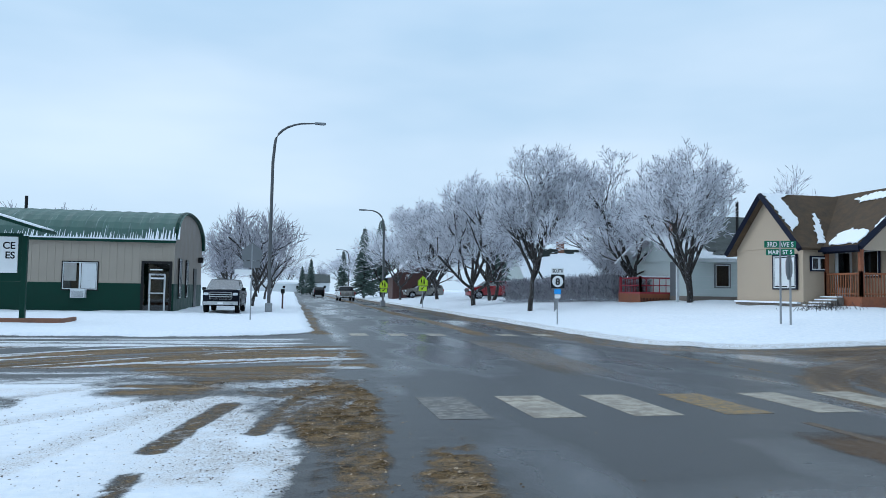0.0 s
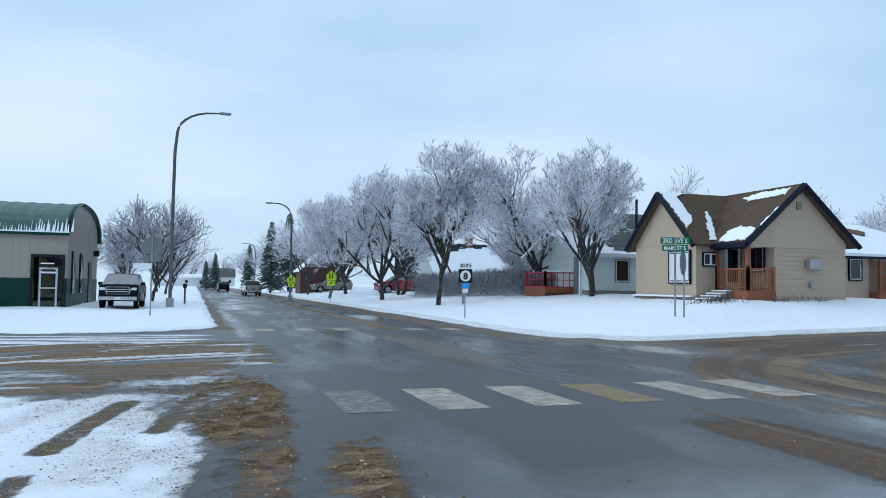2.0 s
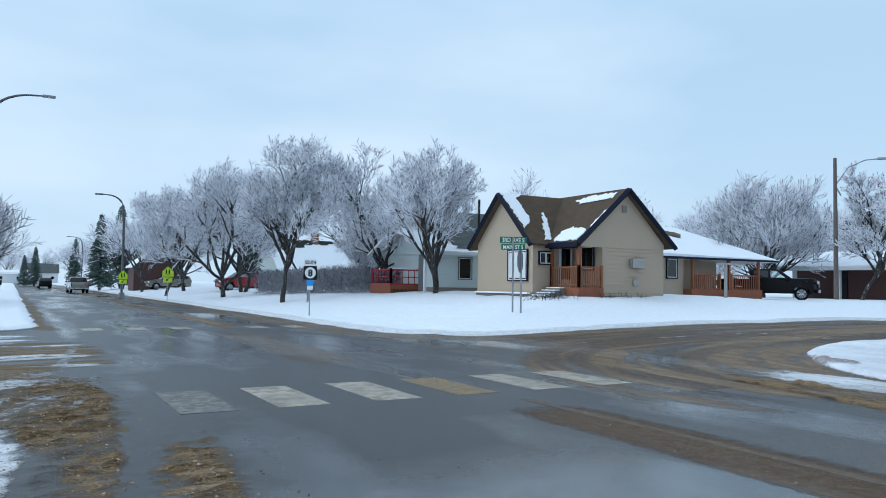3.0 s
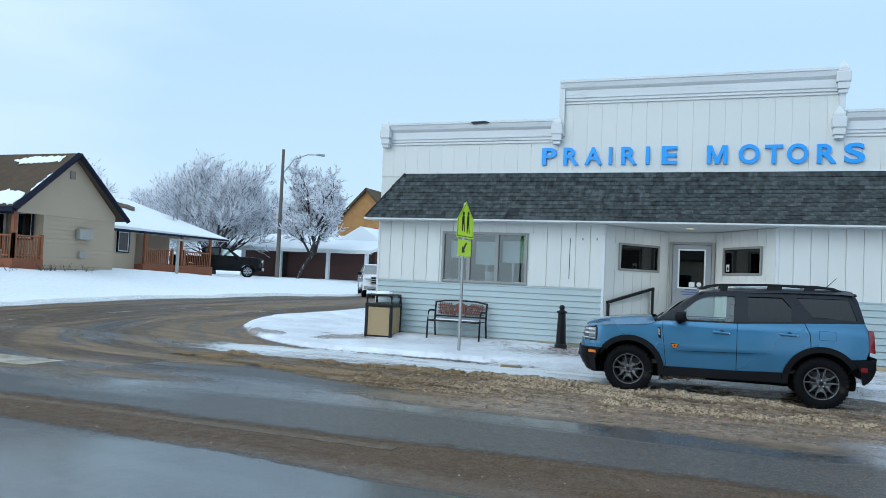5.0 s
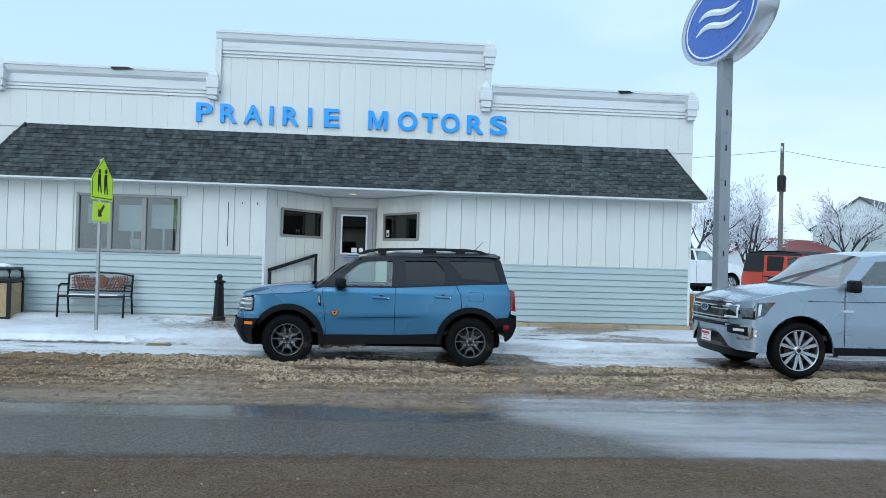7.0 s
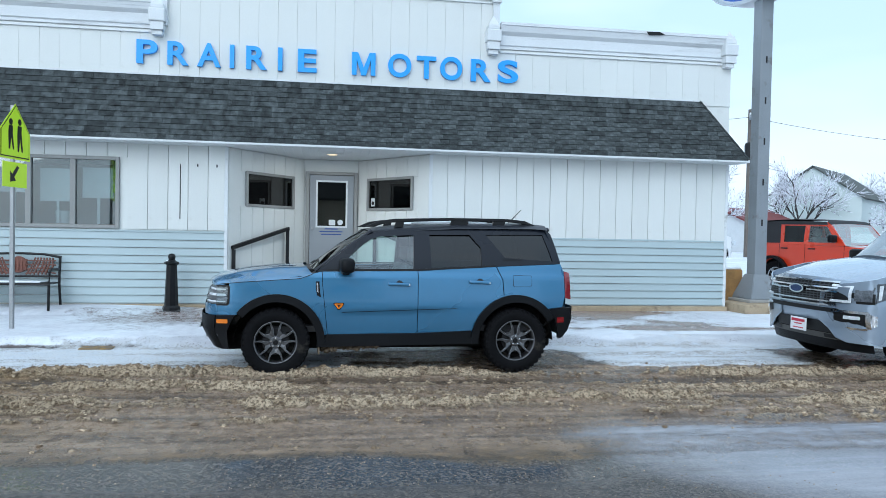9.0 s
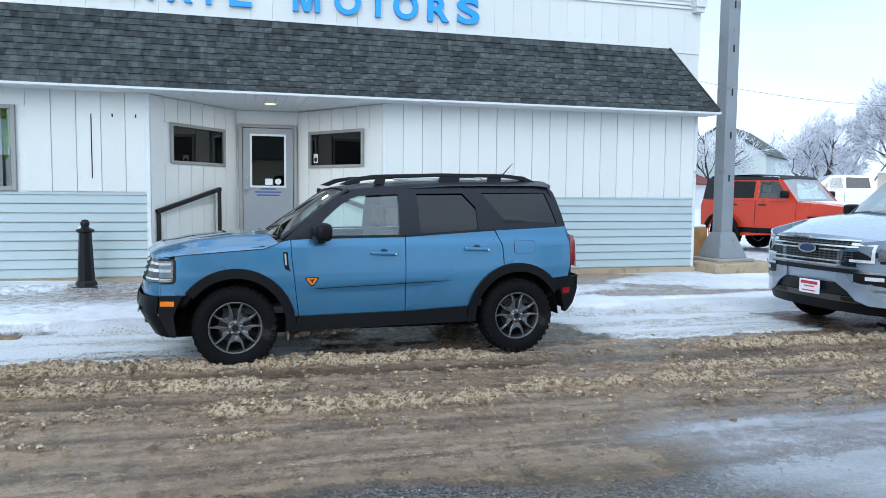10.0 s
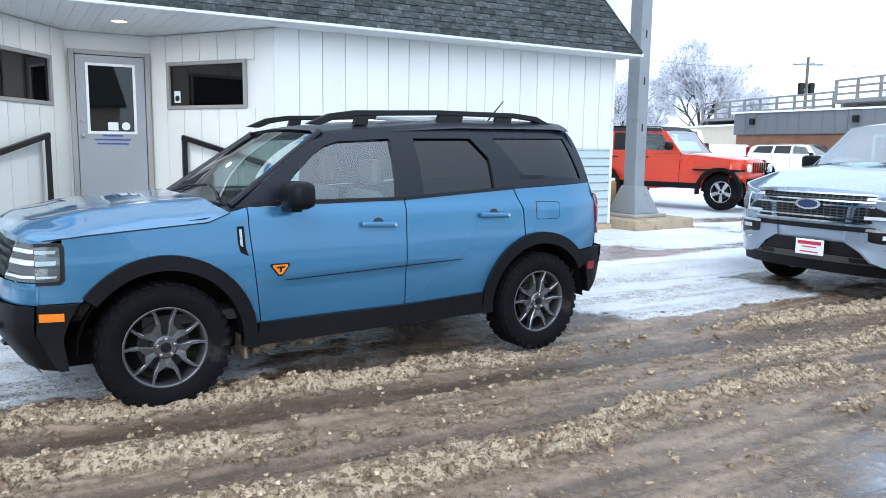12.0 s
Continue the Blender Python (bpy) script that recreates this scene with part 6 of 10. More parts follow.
def wheel(parent, x, y, r, rim, w, spokes=5, style="fork", material=None, lugs=30, side=-1):
    key = (r, rim, w, spokes, style, material.name, lugs)
    if key not in WHEELS:
        back = lathe([(0.001, 0.02), (rim - 0.02, 0.02), (rim - 0.02, 0.03), (0.001, 0.03)], 32, "x")
        disc = lathe([(0.001, -w * 0.12), (rim * 0.62, -w * 0.12), (rim * 0.62, -w * 0.04), (0.001, -w * 0.04)], 32, "x")
        cap = lathe([(0.001, -w * 0.40 - 0.004), (0.026, -w * 0.40 - 0.003), (0.03, -w * 0.40 + 0.006)], 20, "x")
        nuts = lathe([(0.001, -w * 0.40 - 0.004), (0.010, -w * 0.40 - 0.003), (0.011, -w * 0.40 + 0.02)], 6, "x", (0, 0.048, 0))
        WHEELS[key] = (tyre_mesh(r, rim, w, lugs), rim_mesh(rim, w, spokes, style, material), mesh_of(back, "backing", WELL), mesh_of(disc, "brake_disc", BRAKE), mesh_of(cap, "hub_cap", BLACK), mesh_of(nuts, "lug_nut", CHROME))
    tm, rm, bk, dm, cm, nm = WHEELS[key]
    t = part("wheel", tm, None, parent, m=Matrix.Translation((x, y, r)) @ (Matrix() if side < 0 else Matrix.Rotation(math.pi, 4, "Z")) @ Matrix.Rotation(-math.pi / 2, 4, "X"))
    part("rim", rm, None, t)
    part("backing", bk, None, t)
    part("brake_disc", dm, None, t)
    part("hub_cap", cm, None, t)
    for k in range(5 if lugs else 0):
        part("lug_nut", nm, None, t, m=Matrix.Rotation(2 * math.pi * (k + 0.5) / 5, 4, "X"))
    return t


def blue_suv(m):
    """Faces +y, front wheels at y 0, rear wheels at y -2.67; its left side, at -x, towards the street."""
    BLUE = plain("steel_blue_paint", (0.050, 0.180, 0.330), 0.30, metal=0.5, vary=0.02, bump=0.0, blot=0.9, coat=1.0)
    ROOF = plain("slate_roof_paint", (0.020, 0.022, 0.028), 0.35, vary=0.03, bump=0.0, spec=0.4)
    car = thing("suv", m, "steel-blue compact SUV with dark roof and muddy all-terrain tyres", "car", "cars parked at the kerb")
    WB, R = -2.67, 0.36

    def fx(y, z):
        w = 0.897 + 0.014 * math.sin(min(max((z - 0.45) / 0.6, 0), 1) * math.pi)
        if z > 1.06:
            w -= 0.06 * ((z - 1.06) / 0.1) ** 2 if z < 1.12 else 0.0216 + 0.12 * (z - 1.12) + 0.55 * (z - 1.12) ** 2
        w -= 0.34 * max(y - 0.30, 0) ** 2 + 0.38 * max(-2.85 - y, 0) ** 2
        crease = 0.68 + 0.0315 * (-y)
        if -2.05 < y < -0.5 and z < crease:
            q = min(1, (crease - z) / 0.05)
            w -= 0.016 * (q * q * (3 - 2 * q)) * min(1, (y + 2.05) / 0.45, (-0.5 - y) / 0.4)
        return w

    cre = lambda y: 0.66 + 0.0315 * (-y)
    a_f = arc(0, R, 0.508, 171, 36, 18)
    fender = [(0.49, 0.995), (0.37, 1.008), (0.05, 1.03), (-0.25, 1.05), (-0.38, 1.10), (-0.480, 1.125), (-0.484, 1.0), (-0.545, 0.44)] + a_f + [(0.44, 0.66), (0.62, 0.66), (0.62, 0.762), (0.50, 0.762)]
    f_door = [(-0.488, 1.125), (-1.534, 1.142), (-1.534, 0.44), (-0.552, 0.44), (-0.49, 1.0)]
    a_r = arc(WB, R, 0.50, 12, 92, 10)
    r_door = [(-1.542, 1.142), (-2.437, 1.195), (-2.505, 1.05), (-2.52, 0.89)] + arc(WB, R, 0.508, 73, 12, 8) + [(-1.542, 0.44)]
    quarter = [(-2.447, 1.197), (-3.225, 1.232), (-3.262, 1.15), (-3.275, 0.86), (-3.24, 0.735), (-3.02, 0.72)] + arc(WB, R, 0.508, 134, 74, 10) + [(-2.53, 0.89), (-2.515, 1.05)]
    house = [(-0.43, 1.13), (-1.535, 1.148), (-2.437, 1.201), (-3.225, 1.236), (-3.14, 1.57), (-3.09, 1.632), (-2.2, 1.632), (-1.5, 1.612), (-1.25, 1.592), (-1.08, 1.564), (-0.94, 1.515), (-0.62, 1.29)]
    f_win = [(-0.665, 1.160), (-0.80, 1.312), (-0.945, 1.437), (-1.03, 1.490), (-1.12, 1.518), (-1.50, 1.540), (-1.485, 1.162)]
    r_win = [(-1.69, 1.172), (-1.68, 1.545), (-2.15, 1.552), (-2.27, 1.41), (-2.275, 1.195)]
    q_win = [(-2.545, 1.300), (-2.345, 1.556), (-3.03, 1.566), (-3.125, 1.262)]
    for s in (-1, 1):
        part("fender", skin(fender, fx, s, 0.032), BLUE, car)
        d = part("door", skin(f_door, fx, s, 0.032), BLUE, car)
        r = part("door", skin(r_door, fx, s, 0.032), BLUE, car)
        part("quarter_panel", skin(quarter, fx, s, 0.032), BLUE, car)
        part("inner_shell", skin([(0.45, 0.99), (-0.4, 1.09), (-3.1, 1.22), (-3.15, 0.6), (-2.99, 0.5)] + arc(WB, R, 0.46, 150, 5, 12) + [(-2.2, 0.33), (-0.52, 0.33)] + arc(0, R, 0.46, 176, 25, 12) + [(0.5, 0.55)], fx, s, 0.12, proud=-0.03, thick=0.005), WELL, car)
        part("window_surround", skin(house, fx, s, 0.035, holes=(f_win, r_win, q_win), thick=0.03), PILLAR, car)
        part("air_vent", ribbon(fx, s, -2.515, 1.283, -2.74, 1.287, 0.007, 0.004), BLACK, car)
        part("air_vent", ribbon(fx, s, -2.525, 1.268, -2.74, 1.272, 0.007, 0.004), BLACK, car)
        crease = [(0.58, 0.981), (0.49, 0.990), (0.37, 1.003), (0.05, 1.025), (-0.25, 1.045), (-0.38, 1.094)]
        for (y0, z0), (y1, z1) in zip(crease, crease[1:]):
            part("hood_gap", ribbon(fx, s, y0, z0, y1, z1, 0.007, 0.003), BLACK, car)
        part("side_window", skin(grown(f_win), fx, s, 0.035, proud=-0.020, thick=0.003), CAR_GLASS, car).visible_shadow = False
        part("side_window", skin(grown(r_win), fx, s, 0.035, proud=-0.020, thick=0.003), PRIVACY, car, "dark tinted glass").visible_shadow = False
        part("side_window", skin(grown(q_win), fx, s, 0.035, proud=-0.010, thick=0.003), PRIVACY, car, "dark tinted glass").visible_shadow = False
        for y0, z0, y1, z1 in ((-0.52, 1.134, -1.535, 1.144), (-1.542, 1.144, -2.437, 1.198)):
            part("window_seal", ribbon(fx, s, y0, z0, y1, z1, 0.020, 0.009), BLACK, car)
        # cladding, sill
        part("arch_trim", skin(arc(0, R, 0.522, 186, 38, 24) + arc(0, R, 0.438, 38, 186, 22), lambda y, z: max(fx(y, z), 0.865) + 0.03, s, 0.04, thick=0.07), PLASTIC, car)
        part("arch_trim", skin(arc(WB, R, 0.522, 150, -4, 24) + arc(WB, R, 0.438, -4, 150, 22), lambda y, z: fx(y, z) + 0.03, s, 0.04, thick=0.07), PLASTIC, car)
        part("sill", skin([(-0.535, 0.445), (-1.54, 0.452), (-2.15, 0.478), (-2.14, 0.40), (-2.2, 0.33), (-0.50, 0.31), (-0.52, 0.35)], lambda y, z: 0.922, s, 0.06, thick=0.16), PLASTIC, car)
        part("rear_bumper_side", skin([(-3.02, 0.712), (-3.24, 0.728), (-3.365, 0.724), (-3.385, 0.60), (-3.325, 0.46), (-3.225, 0.375)] + arc(WB, R, 0.53, 178, 138, 6), lambda y, z: fx(y, z) + 0.012 - 0.6 * max(-3.26 - y, 0) ** 1.5, s, 0.05, thick=0.06), PLASTIC, car)
        part("side_marker", skin([(-3.17, 0.62), (-3.26, 0.62), (-3.26, 0.56), (-3.17, 0.56)], lambda y, z: fx(y, z) + 0.018, s, 0.05), TAIL, car)
        part("tail_lamp", skin([(-3.265, 1.15), (-3.345, 1.13), (-3.37, 0.82), (-3.278, 0.84)], lambda y, z: fx(y, z) + 0.006 - 0.5 * max(-3.30 - y, 0), s, 0.04, thick=0.05), TAIL, car, "glossy red tail lamp")
        part("crease_trim", ribbon(fx, s, -0.70, cre(-0.70), -1.536, cre(-1.536), 0.006, 0.003), PILLAR, car)
        part("crease_trim", ribbon(fx, s, -1.541, cre(-1.541), -1.98, cre(-1.98), 0.006, 0.003), PILLAR, car)
        # handles
        for y0, z0, dd in ((-1.20, 0.985, d), (-2.115, 1.012, r)):
            hb = bmesh.new()
            add_box(hb, (-0.02, -0.25, -0.018), (0.02, 0.0, 0.018), 0.012)
            h = part("handle", hb, BLUE, dd, m=Matrix.Translation((s * (fx(y0 - 0.12, z0 + 0.015) + 0.022), y0, z0 + 0.015)) @ Matrix.Rotation(radians(2.5), 4, "X"))
            # shade of the handle's hollow, painted as a flat dark half-moon
            part("handle_recess", skin(arc(y0 - 0.13, z0 + 0.012, 0.040, 0, 180, 12), fx, s, 0.02, proud=0.003), ROOF, dd)
            part("pivot", lathe([(0.001, 0), (0.009, 0.0), (0.009, 0.01)], 10, "x", (-0.024 if s < 0 else 0.014, -0.235, 0)), CHROME, h)
        v = part("fender_vent", skin([(-0.415, 1.02), (-0.455, 1.02), (-0.462, 0.90), (-0.478, 0.845), (-0.43, 0.87), (-0.418, 0.93)], fx, s, 0.03, proud=0.004), PLASTIC, car)
        part("vent_trim", skin([(-0.425, 1.005), (-0.44, 1.005), (-0.446, 0.9), (-0.43, 0.91)], fx, s, 0.03, proud=0.008), ALUMINIUM, v)
        tri = [(-0.610, 0.790), (-0.722, 0.790), (-0.727, 0.776), (-0.680, 0.714), (-0.654, 0.714), (-0.606, 0.776)]
        b = part("badge", skin(tri, fx, s, 0.03, proud=0.008), BLACK, car, "small black and orange triangular badge")
        part("badge_field", skin([(-0.6665 + (y + 0.6665) * 0.78, 0.757 + (z - 0.757) * 0.76) for y, z in tri], fx, s, 0.03, proud=0.0115), AMBER, b)
        part("badge_mark", skin([(-0.638, 0.772), (-0.696, 0.772), (-0.688, 0.762), (-0.674, 0.762), (-0.671, 0.738), (-0.662, 0.738), (-0.659, 0.762), (-0.646, 0.762)], fx, s, 0.03, proud=0.0145), BLACK, b)
        if s < 0:
            fuel = [(-2.63, 1.105), (-2.84, 1.10), (-2.855, 1.085), (-2.855, 0.99), (-2.84, 0.972), (-2.65, 0.972), (-2.632, 0.985)]
            part("fuel_door_gap", skin(fuel, fx, s, 0.05, proud=0.001), BLACK, car)
            part("fuel_door", skin([(-2.743 + (y + 2.743) * 0.955, 1.038 + (z - 1.038) * 0.94) for y, z in fuel], fx, s, 0.05, proud=0.003), BLUE, car)
        for y in (0.0, WB):
            part("wheel_well", sheet(lin(0, math.pi, 14), (0.40, 0.90), lambda a, x, y=y, s=s: Vector((s * x, y + 0.446 * math.cos(a), R + 0.446 * math.sin(a)))), WELL, car)
            wheel(car, s * 0.815, y, R, 0.232, 0.235, 5, "fork", DARK_RIM, 34, s)
        # mirror
        mr = bmesh.new()
        add_box(mr, (-0.11, -0.075, -0.08), (0.11, 0.075, 0.08), 0.045)
        mi = part("mirror", mr, PLASTIC, car, "black side mirror", m=Matrix.Translation((s * 1.02, -0.74, 1.20)) @ Matrix.Rotation(radians(-8 * s), 4, "Z"), smooth=True)
        part("mirror_arm", boxes(((-0.09, -0.03, -0.10), (0.05, 0.04, -0.055)), bevel=0.01), PLASTIC, mi, m=Matrix.Translation((-s * 0.08, 0, 0)))
    # hood, fascia: zf is the height of the fender's crease
    zf = lambda y: interp(y, [(0.80, 0.985), (0.49, 0.997), (0.37, 1.01), (0.05, 1.032), (-0.25, 1.052), (-0.38, 1.10), (-0.50, 1.125)])
    crown = lambda y: interp(y, [(0.80, 0.03), (0.65, 0.075), (0.37, 0.11), (0.0, 0.13), (-0.25, 0.12), (-0.38, 0.08), (-0.50, 0.06)])

    def hood(u, t):
        edge = interp(abs(u) * 0.875, [(0, 0.80), (0.40, 0.785), (0.655, 0.745), (0.80, 0.69), (0.875, 0.60)]) - 0.050
        y = edge * (1 - t) + (-0.38 + 0.10 * (1 - u * u)) * t
        w = fx(y, zf(y)) + 0.004
        z = zf(y) - 0.022 * max(0.0, 1 - t / 0.10) ** 2 + crown(y) * (1 - abs(u) ** 3.2) + 0.012 * math.exp(-((abs(u) - 0.62) / 0.09) ** 2) * min(1, 4 * t)
        return Vector((u * w, y, z))

    part("hood", sheet(lin(-1, 1, 41), lin(0, 1, 24), hood), BLUE, car)

    def front(t, z, out=0.0):
        """The nose, from the left corner (t -1) to the right (t 1)."""
        a = abs(t)
        y = interp(a, [(0, 0.80), (0.45, 0.785), (0.75, 0.745), (0.9, 0.69), (1.0, 0.60)]) - 0.05 * max(z - 0.75, 0) / 0.2 + 0.02 * (1 - abs(z - 0.5) / 0.3) - 0.55 * max(0.50 - z, 0)
        w = interp(a, [(0, 0), (0.45, 0.40), (0.75, 0.655), (0.9, 0.80), (1.0, fx(0.60, z) + 0.002)])
        return Vector((math.copysign(w + out * a, t), y + out, z))

    def nose(name, t0, t1, z0, z1, mat_, out=0.0, label="", n=24):
        zt = z1 if callable(z1) else (lambda t: z1)
        return part(name, sheet(lin(t0, t1, n), lin(0, 1, 6), lambda t, v: front(t, z0 + (zt(t) - z0) * v, out)), mat_, car, label)

    nose("nose_panel", -1, 1, 0.655, 0.768, BLUE, 0.0)
    nose("hood_lip", -1, 1, 0.966, lambda t: hood(max(-1, min(1, front(t, 0.98).x / 0.875)), 0).z + 0.002, BLUE, 0.002)
    nose("grille", -0.70, 0.70, 0.77, 0.968, PLASTIC, -0.012)
    for z in (0.815, 0.86, 0.905):
        nose("grille_bar", -0.68, 0.68, z, z + 0.018, BLACK, 0.006)
    nose("front_bumper", -1, 1, 0.30, 0.658, PLASTIC, 0.022)
    nose("bumper_lip", -0.78, 0.78, 0.24, 0.31, PLASTIC, 0.0)
    nose("plate_panel", -0.25, 0.25, 0.50, 0.62, BLACK, 0.036)
    for s in (-1, 1):
        lamp_box = [(0.70 * s, 0.99 * s)]
        hl = part("headlamp", sheet(lin(0.70 * s, 1.0 * s, 12), lin(0.772, 0.966, 6), lambda t, z: front(t, z, -0.004)), SMOKED, car, "clear headlamp with bright bars")
        part("headlamp_corner", skin([(0.62, 0.966), (0.498, 0.966), (0.508, 0.772), (0.62, 0.772)], fx, s, 0.04, proud=-0.004), SMOKED, hl)
        part("bezel", skin([(0.62, 0.975), (0.50, 0.975), (0.482, 0.955), (0.486, 0.78), (0.508, 0.758), (0.62, 0.758), (0.62, 0.776), (0.515, 0.778), (0.508, 0.79), (0.504, 0.945), (0.512, 0.957), (0.62, 0.957)], fx, s, 0.03, proud=0.008), BLACK, hl)
        for z0, z1 in ((0.792, 0.806), (0.858, 0.884), (0.918, 0.938)):
            part("light_bar", sheet(lin(0.72 * s, 0.99 * s, 10), (z0, z1), lambda t, z: front(t, z, 0.002)), LENS, hl)
            part("light_bar", skin([(0.615, z1), (0.52, z1 - 0.002), (0.525, z0 + 0.002), (0.615, z0)], fx, s, 0.04, proud=0.0015), LENS, hl)
        part("lamp_cover", skin([(0.618, 0.966), (0.50, 0.966), (0.51, 0.772), (0.618, 0.772)], fx, s, 0.04, proud=0.006, thick=0.002), PANE, hl).visible_shadow = False
        part("reflector", sheet(lin(0.74 * s, 0.97 * s, 6), (0.815, 0.858), lambda t, z: front(t, z, 0.001)), DARK_RIM, hl)
        part("reflector", sheet(lin(0.74 * s, 0.97 * s, 6), (0.884, 0.926), lambda t, z: front(t, z, 0.001)), DARK_RIM, hl)
        part("side_marker", skin([(0.615, 0.615), (0.50, 0.612), (0.50, 0.57), (0.615, 0.572)], fx, s, 0.04, proud=0.034), AMBER, car)
        part("bumper_corner", skin([(0.62, 0.656), (0.44, 0.655)] + arc(0, R, 0.52, 35, 12, 6) + [(0.495, 0.36), (0.488, 0.300), (0.532, 0.300), (0.562, 0.345), (0.63, 0.50)], lambda y, z: fx(y, z) + 0.028, s, 0.05, thick=0.05), PLASTIC, car)
        part("fog_lamp", boxes(((s * 0.62 - 0.07, 0.795, 0.50), (s * 0.62 + 0.07, 0.815, 0.55)), bevel=0.01), LENS, car)
        part("tow_hook", tube([(s * 0.45, 0.66, 0.37), (s * 0.45, 0.76, 0.38), (s * 0.38, 0.77, 0.38), (s * 0.38, 0.66, 0.37)], 0.012), BLACK, car)
    # windscreen, pillars, roof, back
    def screen(u, t):
        y = -0.36 - 0.65 * t - 0.05 * u * u * (1 - 0.5 * t)
        w = 0.80 - 0.135 * t
        return Vector((u * w, y, 1.135 + 0.445 * t + 0.035 * (1 - u * u) * math.sin(math.pi * t) + 0.02 * t * (1 - u * u)))

    part("windscreen", sheet(lin(-1, 1, 17), lin(0, 1, 9), screen), SCREEN, car).visible_shadow = False
    for s in (-1, 1):
        part("pillar", tube([screen(s * 0.99, t) + Vector((0, 0, -0.005)) for t in lin(0, 1, 8)], 0.024, 8), PILLAR, car)
        part("wiper", tube([(s * 0.55 - 0.1, -0.38, 1.16), (s * 0.3 - 0.1, -0.43, 1.205), (s * 0.05 - 0.15, -0.46, 1.222)], 0.008, 6), BLACK, car)
    part("cowl", boxes(((-0.62, -0.46, 1.06), (0.62, -0.30, 1.14)), bevel=0.02), PLASTIC, car)

    def roof(u, t):
        y = -0.985 - 2.09 * t - 0.02 * u * u
        z = interp(t, [(0, 1.575), (0.06, 1.60), (0.2, 1.632), (0.5, 1.672), (0.93, 1.684), (1.0, 1.67)])
        return Vector((u * 0.70, y, z + 0.025 * (1 - u * u) - 0.05 * max(abs(u) - 0.86, 0) / 0.14))

    part("roof", sheet(lin(-1, 1, 25), lin(0, 1, 24), roof), ROOF, car)
    part("spoiler", boxes(((-0.62, -3.15, 1.60), (0.62, -2.98, 1.655)), bevel=0.025), ROOF, car)
    part("tailgate", sheet(lin(-1, 1, 15), lin(0, 1, 12), lambda u, t: Vector((u * interp(t, [(0, 0.69), (0.35, 0.80), (0.6, 0.84), (1, 0.82)]), interp(t, [(0, -3.12), (0.35, -3.25), (0.6, -3.33), (1, -3.34)]) + 0.05 * u * u, 1.61 - 0.95 * t))), BLUE, car)
    part("rear_bumper", sheet(lin(-1, 1, 15), lin(0, 1, 6), lambda u, t: Vector((u * 0.81, -3.44 + 0.065 * u ** 4 + 0.11 * t * t, 0.735 - 0.36 * t))), PLASTIC, car)
    part("rear_window", sheet(lin(-1, 1, 9), lin(0, 1, 5), lambda u, t: Vector((u * (0.60 + 0.06 * t), -3.14 - 0.10 * t + 0.03 * u * u - 0.012, 1.58 - 0.27 * t))), PRIVACY, car)
    for s in (-1, 1):
        top = [(-0.96, 1.625), (-1.12, 1.695), (-1.30, 1.722), (-1.95, 1.746), (-2.62, 1.748), (-2.84, 1.728), (-3.0, 1.662)]
        low = [(-2.92, 1.66), (-2.80, 1.694), (-2.62, 1.712), (-1.95, 1.710), (-1.32, 1.686), (-1.16, 1.658), (-1.06, 1.62)]
        rail = part("roof_rail", prism(top + low, "x", s * 0.60 - 0.022, s * 0.60 + 0.022, bevel=0.006), BLACK, car, "black roof rail")
        for y, w in ((-1.36, 0.035), (-2.05, 0.09), (-2.52, 0.06)):
            part("rail_foot", prism([(y - w, 1.63), (y + w + 0.03, 1.63), (y + w, 1.712), (y - w - 0.02, 1.712)], "x", s * 0.60 - 0.018, s * 0.60 + 0.018), BLACK, rail)
        part("rail_snow", tube([(s * 0.55, -1.5, 1.68), (s * 0.53, -2.0, 1.685), (s * 0.55, -2.4, 1.69)], [0.01, 0.028, 0.012], 8), SNOW, rail, "line of snow")
    part("antenna", tube([(0.0, -2.80, 1.69), (0.0, -2.98, 1.88)], [0.008, 0.004], 6), BLACK, car)
    part("underbody", boxes(((-0.70, -3.15, 0.26), (0.70, 0.6, 0.46)), bevel=0.03), WELL, car)
    mud = bmesh.new()
    lump = random.Random(8)
    for k in range(90):
        g = bmesh.ops.create_icosphere(mud, subdivisions=1, radius=1.0)["verts"]
        c = Vector((lump.uniform(-0.84, -0.60), -0.50 - 0.62 * lump.random() ** 1.4, 0))
        c.z = 0.30 - 0.09 * lump.random() * (1.25 + c.y)
        size = lump.uniform(0.012, 0.034)
        for v in g:
            v.co = c + Vector((v.co.x, v.co.y * 1.3, v.co.z)) * size * lump.uniform(0.7, 1.2)
    part("frozen_slush", mud, MUD, car, "brown frozen slush hanging under the sill")
    part("mud_flap", boxes(((-0.88, -0.47, 0.22), (-0.66, -0.45, 0.55)), bevel=0.008), MUD, car)
    part("engine_bay", boxes(((-0.60, -0.40, 0.46), (0.60, 0.58, 0.94)), bevel=0.02), WELL, car)
    part("boot_floor", boxes(((-0.62, -3.05, 0.46), (0.62, -2.25, 0.98)), bevel=0.02), WELL, car)
    # cabin
    part("floor_pan", boxes(((-0.80, -3.0, 0.46), (0.80, 0.1, 0.52))), DASH, car)
    part("dashboard", boxes(((-0.76, -0.72, 0.80), (0.76, -0.36, 1.12)), bevel=0.05), DASH, car)
    part("steering_wheel", add_tube(bmesh.new(), [(-0.38 + 0.185 * math.cos(a), -0.80 + 0.06 * math.sin(a), 1.10 + 0.17 * math.sin(a)) for a in lin(0, 2 * math.pi, 25)], 0.016, 8, False), DASH, car)
